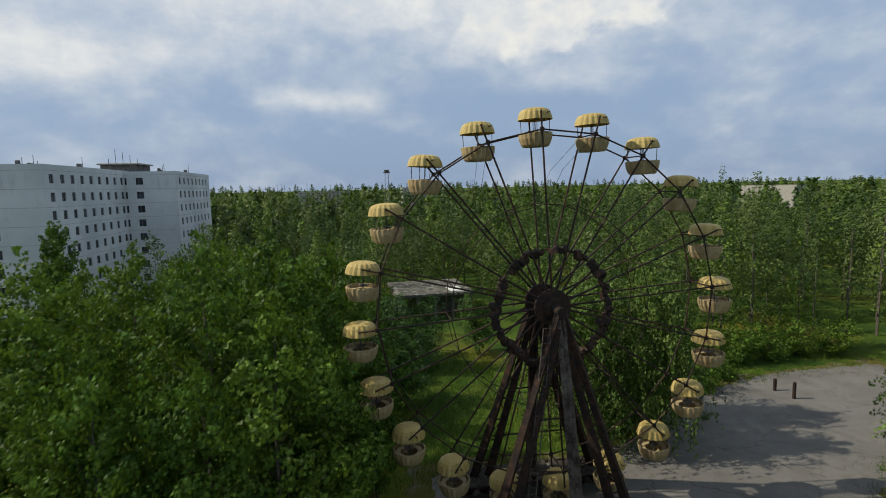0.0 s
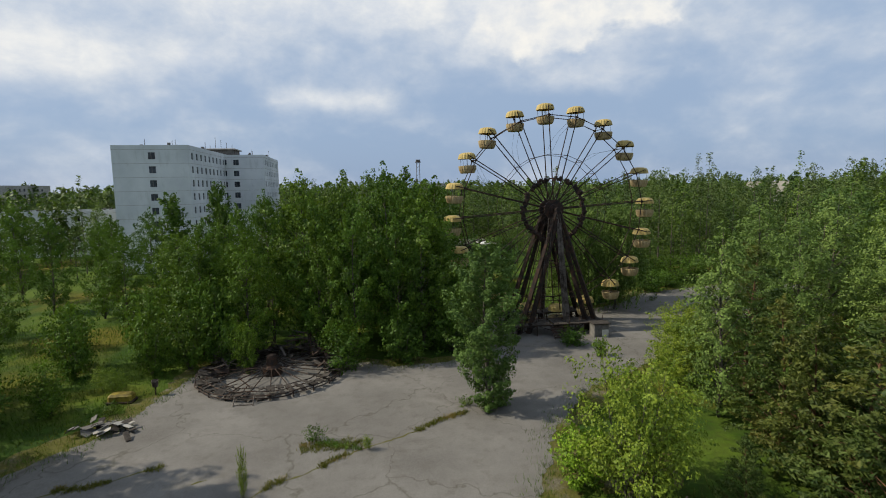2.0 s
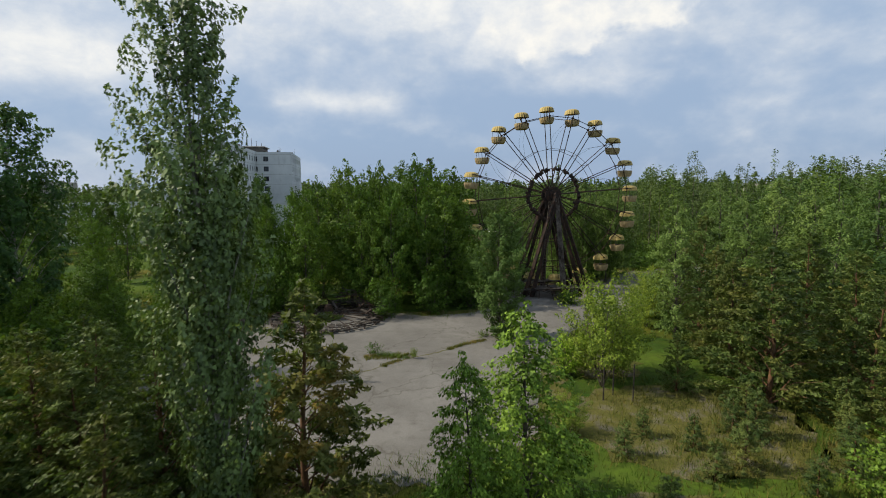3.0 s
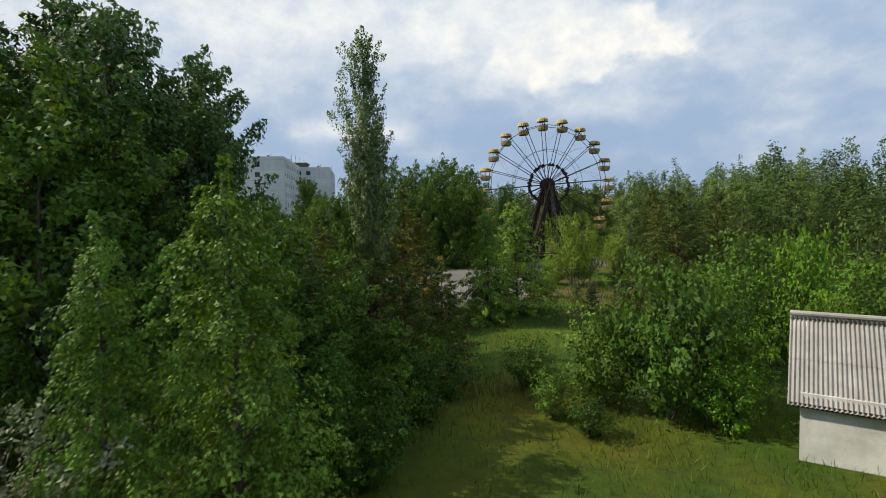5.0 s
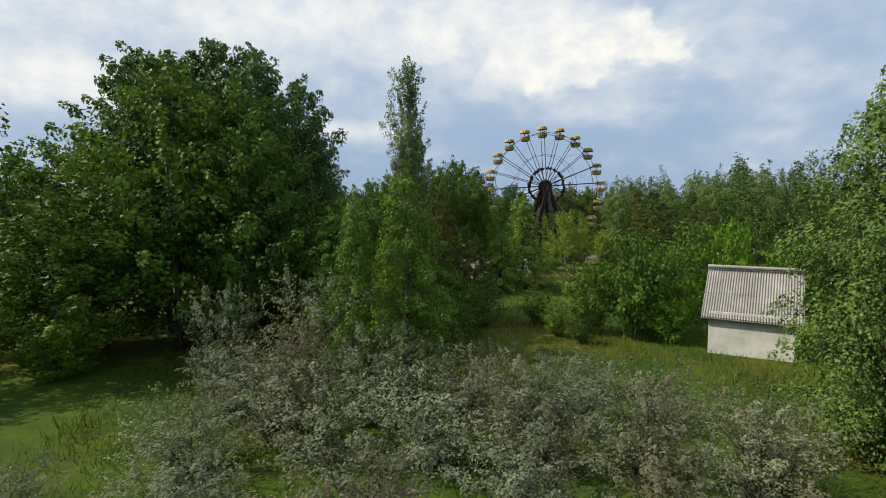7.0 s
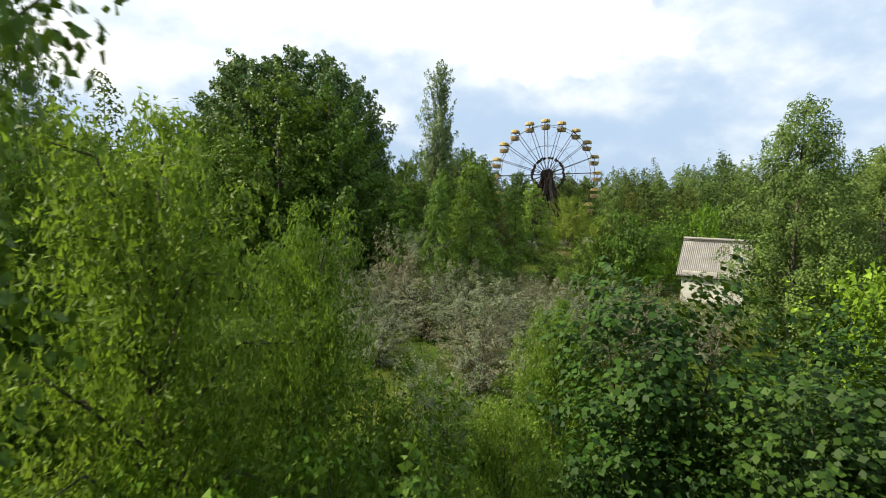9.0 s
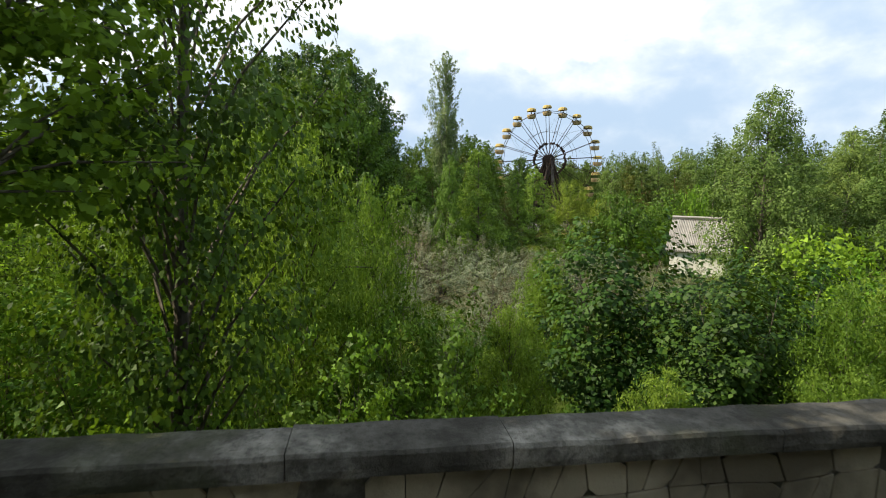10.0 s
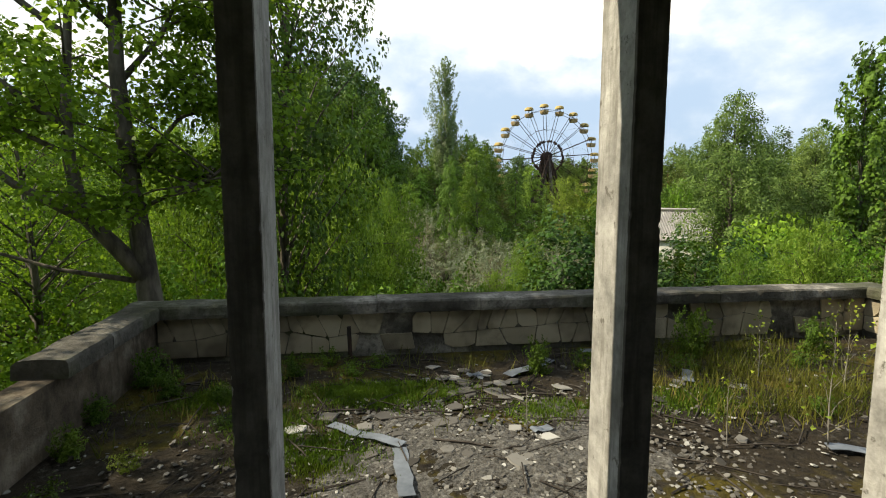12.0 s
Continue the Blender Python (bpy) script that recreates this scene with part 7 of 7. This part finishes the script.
for p, q in zip(PLAZA, PLAZA[1:] + PLAZA[:1]):
    for _ in range(int(math.dist(p, q) * 9)):
        u = rng.random()
        spots.append((p[0] + (q[0] - p[0]) * u + rng.normal() * 0.7, p[1] + (q[1] - p[1]) * u + rng.normal() * 0.7, 0.02))
tufts("edge_grass", spots, 7, 0.3, 8, LEAF["grass"], "weedy grass along the edge of the square", 0.25, 0.014)
spots = [(rng.uniform(-12, 4), rng.uniform(4, 34), -0.02) for _ in range(2500)] + [(rng.uniform(-75, -40), rng.uniform(-25, 12), -0.02) for _ in range(3000)]
tufts("park_grass", spots, 5, 0.5, 2, LEAF["grass"], "rank yellow-green grass behind the wheel", 0.5)


rng = np.random.default_rng(12)
spots = [(rng.normal(-32.0, 1.0), rng.uniform(-116.9, -114.1), TZ) for _ in range(420)] + [(rng.uniform(-40.2, -37.5), rng.uniform(-116.8, -114.1), TZ) for _ in range(34)] + [(rng.uniform(-37, -33), rng.uniform(-116.6, -114.1), TZ) for _ in range(26)]
set_down(tufts("dry_grass", spots, 9, 0.24, 3, LEAF["straw"], "dry yellowish grass growing on the terrace", 0.13, 0.006))


spots = []
for cx, cy, rx, ry, n in ((-36.95, -115.5, 0.75, 0.32, 700), (-37.5, -115.35, 0.5, 0.3, 420), (-37.8, -116.9, 0.5, 0.45, 420), (-38.4, -116.2, 0.5, 0.35, 260), (-35.2, -116.2, 0.6, 0.25, 260), (-33.4, -116.1, 0.8, 0.4, 380), (-39.2, -115.4, 0.5, 0.4, 220)):
    spots += [(cx + rx * rng.normal() * 0.6, cy + ry * rng.normal() * 0.6, TZ + 0.015) for _ in range(n)]
set_down(tufts("moss_cushions", spots, 9, 0.05, 4, LEAF["grass"], "yellow-green cushions of moss on the rubble", 0.05, 0.007))


def litter(name, spots, size, mat, label, seed, thin=1.0):
    """Broken flat bits lying about."""
    rng = random.Random(seed)
    b = Build()
    for x, y, z in spots:
        s = size * rng.uniform(0.3, 1.3)
        m = Matrix.Translation((x, y, z + 0.012 + s * 0.1 * thin)) @ Euler((rng.uniform(-0.4, 0.4) * thin, rng.uniform(-0.4, 0.4) * thin, rng.uniform(0, 6.28))).to_matrix().to_4x4()
        n = rng.choice((4, 5, 6))
        ring = [(s * rng.uniform(0.5, 1.0) * math.cos(6.28 * i / n), s * rng.uniform(0.4, 0.9) * math.sin(6.28 * i / n)) for i in range(n)]
        t = s * rng.uniform(0.05, 0.16) * thin
        pts = [m @ Vector((px, py, -t)) for px, py in ring] + [m @ Vector((px * 0.9, py * 0.9, t)) for px, py in ring]
        b.poly(pts, [tuple(range(n, 2 * n)), tuple(reversed(range(n)))] + [(i, (i + 1) % n, n + (i + 1) % n, n + i) for i in range(n)])
    return single(name, b, mat, label, "rubble", kind="stuff")


rng = random.Random(31)
set_down(litter("rubble", [(rng.uniform(-40.3, -28.7), -113.95 - 6.6 * rng.random() ** 0.7, TZ) for _ in range(6500)], 0.032, CHIPS, "broken tile and concrete chips on the terrace", 1))
set_down(litter("rubble_coarse", [(rng.uniform(-39.8, -29), rng.uniform(-119.6, -114.2), TZ) for _ in range(150)], 0.075, CHIPS, "larger broken slabs on the terrace", 2))
set_down(litter("pale_rubble", [(rng.gauss(-36.0, 1.5), -115.5 - 2.8 * rng.random() ** 0.7, TZ + 0.012) for _ in range(3200)], 0.036, PALE_CHIPS, "pale broken plaster and tile flakes on the terrace", 4))
set_down(litter("broken_sheets", [(rng.gauss(-35.95, 0.35), rng.gauss(-115.3, 0.35), TZ + 0.02) for _ in range(34)] + [(rng.gauss(-36.2, 0.9), rng.gauss(-116.9, 0.5), TZ + 0.02) for _ in range(40)] + [(rng.gauss(-33.9, 0.6), rng.gauss(-115.9, 0.5), TZ + 0.02) for _ in range(16)], 0.15, PALE_CHIPS, "thin pale broken sheets lying on the terrace", 5, 0.25))
b = Build()
for i in range(260):
    x, y, a, L = rng.uniform(-40, -28), rng.uniform(-119.4, -114.1), rng.uniform(0, 3.14), rng.uniform(0.1, 0.5)
    d = Vector((math.cos(a), math.sin(a), rng.uniform(-0.1, 0.15))) * L
    p = Vector((x, y, TZ + 0.03))
    b.tube([p - d, p + Vector((0, 0, 0.02)), p + d], rng.uniform(0.004, 0.012), 4)
set_down(single("twig_litter", b, WOOD, "dry twigs and branches on the terrace", "twigs", kind="stuff"))
for x, y, a, L, w in ((-35.05, -114.8, 38, 1.05, 0.17), (-37.35, -116.6, 142, 0.95, 0.13), (-37.0, -117.35, 92, 0.85, 0.14), (-33.55, -114.3, -12, 1.0, 0.17), (-33.75, -114.72, 62, 0.62, 0.17), (-33.0, -115.4, 60, 0.5, 0.14), (-35.5, -116.7, 15, 0.22, 0.12), (-35.9, -115.0, 20, 0.2, 0.12), (-32.4, -117.6, -20, 0.9, 0.14)):
    b = Build()
    m = Matrix.Translation((x, y, TZ + 0.05)) @ Matrix.Rotation(radians(a), 4, "Z") @ Matrix.Rotation(0.03, 4, "Y")
    n = 6
    pts = [m @ Vector((-L / 2 + L * i / n, s * w / 2 + 0.012 * math.sin(i * 2.1), dz + 0.012 * math.sin(i * 1.3))) for dz in (0, 0.006) for s in (-1, 1) for i in range(n + 1)]
    k = n + 1
    f = []
    for i in range(n):
        f += [(i, k + i, k + i + 1, i + 1), (2 * k + i, 2 * k + i + 1, 3 * k + i + 1, 3 * k + i), (i, i + 1, 2 * k + i + 1, 2 * k + i), (k + i, 3 * k + i, 3 * k + i + 1, k + i + 1)]
    b.poly(pts, f)
    set_down(single("metal_strip", b, SHEET, "bent bluish-grey sheet metal strip lying on rubble", "metal strip", "strips on the terrace"))
th = thing("scrap_heap", Matrix.Translation((-40.4, -21.0, 0.03)), "low heap of pale bent sheets and boards on the asphalt edge", "scrap heap")
rng = random.Random(61)
for i in range(26):
    b = Build()
    m = Matrix.Translation((rng.gauss(0, 1.1), rng.gauss(0, 0.6), 0.10 + 0.02 * i)) @ Euler((rng.uniform(-0.5, 0.5), rng.uniform(-0.4, 0.4), rng.uniform(0, 6.28))).to_matrix().to_4x4()
    b.chamfer(-rng.uniform(0.3, 0.9), -rng.uniform(0.08, 0.3), -0.02, rng.uniform(0.3, 0.9), rng.uniform(0.08, 0.3), 0.02, 0.008, m)
    part("sheet", b, (PLASTER_DARK, WOOD, CONCRETE)[i % 3], th)
# weedy cracks across the square
CRACKS = (((-29.5, -32.4), (-27.4, -30.2), (-25.4, -29.0), (-23.8, -27.7), (-22.3, -26.8), (-19.4, -25.4), (-16.6, -23.4), (-14.2, -22.4)), ((-41.5, -30.0), (-39.4, -28.7), (-37.6, -28.6), (-36.0, -27.6), (-34.2, -26.9)), ((-31.9, -29.3), (-31.4, -29.0), (-30.8, -28.9)))
spots = []
for j, line in enumerate(CRACKS):
    b = Build()
    fine = []
    for p, q in zip(line, line[1:]):
        n = max(2, int(math.dist(p, q) / 0.35))
        fine += [Vector((p[0] + (q[0] - p[0]) * i / n + rng.uniform(-0.12, 0.12), p[1] + (q[1] - p[1]) * i / n + rng.uniform(-0.12, 0.12), 0.036)) for i in range(n)]
    v, f = [], []
    for i, p in enumerate(fine):
        d = (fine[min(i + 1, len(fine) - 1)] - fine[max(0, i - 1)]).normalized()
        w = Vector((-d.y, d.x, 0)) * rng.uniform(0.02, 0.09)
        v += [p - w, p + w, p + w - Vector((0, 0, 0.03)), p - w - Vector((0, 0, 0.03))]
        if i:
            k = 4 * i
            f += [(k - 4, k - 3, k + 1, k), (k - 3, k - 2, k + 2, k + 1), (k - 1, k - 4, k, k + 3)]
        if noise.noise(Vector((p.x * 0.6, p.y * 0.6, 3))) > -0.12:
            spots += [(p.x + rng.gauss(0, 0.12), p.y + rng.gauss(0, 0.12), 0.03) for _ in range(9)]
    b.poly(v, f)
    single("asphalt_crack", b, SOIL, "open crack in the asphalt filled with dark soil", "crack", kind="structure")
spots += [(-24.2 + 2.0 * rng.uniform(-1, 1), -26.0 + rng.gauss(0, 0.35), 0.03) for _ in range(160)]
tufts("crack_weeds", spots, 10, 0.2, 15, LEAF["straw"], "low yellowish weeds growing in the asphalt cracks", 0.12, 0.02)
# posts round the square
for x, y, h in ((-9.4, -38.2, 3.1), (-8.3, -37.4, 2.9), (-7.6, -39.0, 2.8)):
    b = Build()
    b.tube([(x, y, -0.2), (x + 0.05, y, h)], 0.05, 6)
    single("wooden_stake", b, WOOD, "thin grey wooden stake beside the young tree", "stake", "stakes by the young tree")
for x, y, h in ((30.4, 12.3, 1.7), (30.2, 14.5, 1.3)):
    b = Build()
    b.tube([(x, y, -0.1), (x, y, h)], 0.16, 8)
    single("bollard", b, STEEL, "dark bollard at the edge of the square", "bollard", "bollards")
th = thing("litter_bin", Matrix.Translation((-39.4, -14.6, 0)), "rusty bin on a post beside the carousel", "bin")
b = Build()
b.tube([(0, 0, -0.1), (0, 0, 1.0)], 0.06, 6)
part("post", b, STEEL, th)
b = Build()
b.lathe([(0.02, 0.75), (0.22, 0.75), (0.28, 1.3), (0.25, 1.3), (0.2, 0.8)], 12)
part("bucket", b, STEEL_PALE, th)
th = thing("bumper_car", Matrix.Translation((-41.6, -15.6, 0)), "yellow sheet metal wreck in the weeds", "wreck")
b = Build()
b.chamfer(-0.9, -0.5, 0.15, 0.9, 0.5, 0.75, 0.15)
part("body", b, SIGN_YELLOW, th)
b = Build()
b.chamfer(-1.0, -0.6, 0.02, 1.0, 0.6, 0.2, 0.05)
part("bumper", b, STEEL, th)
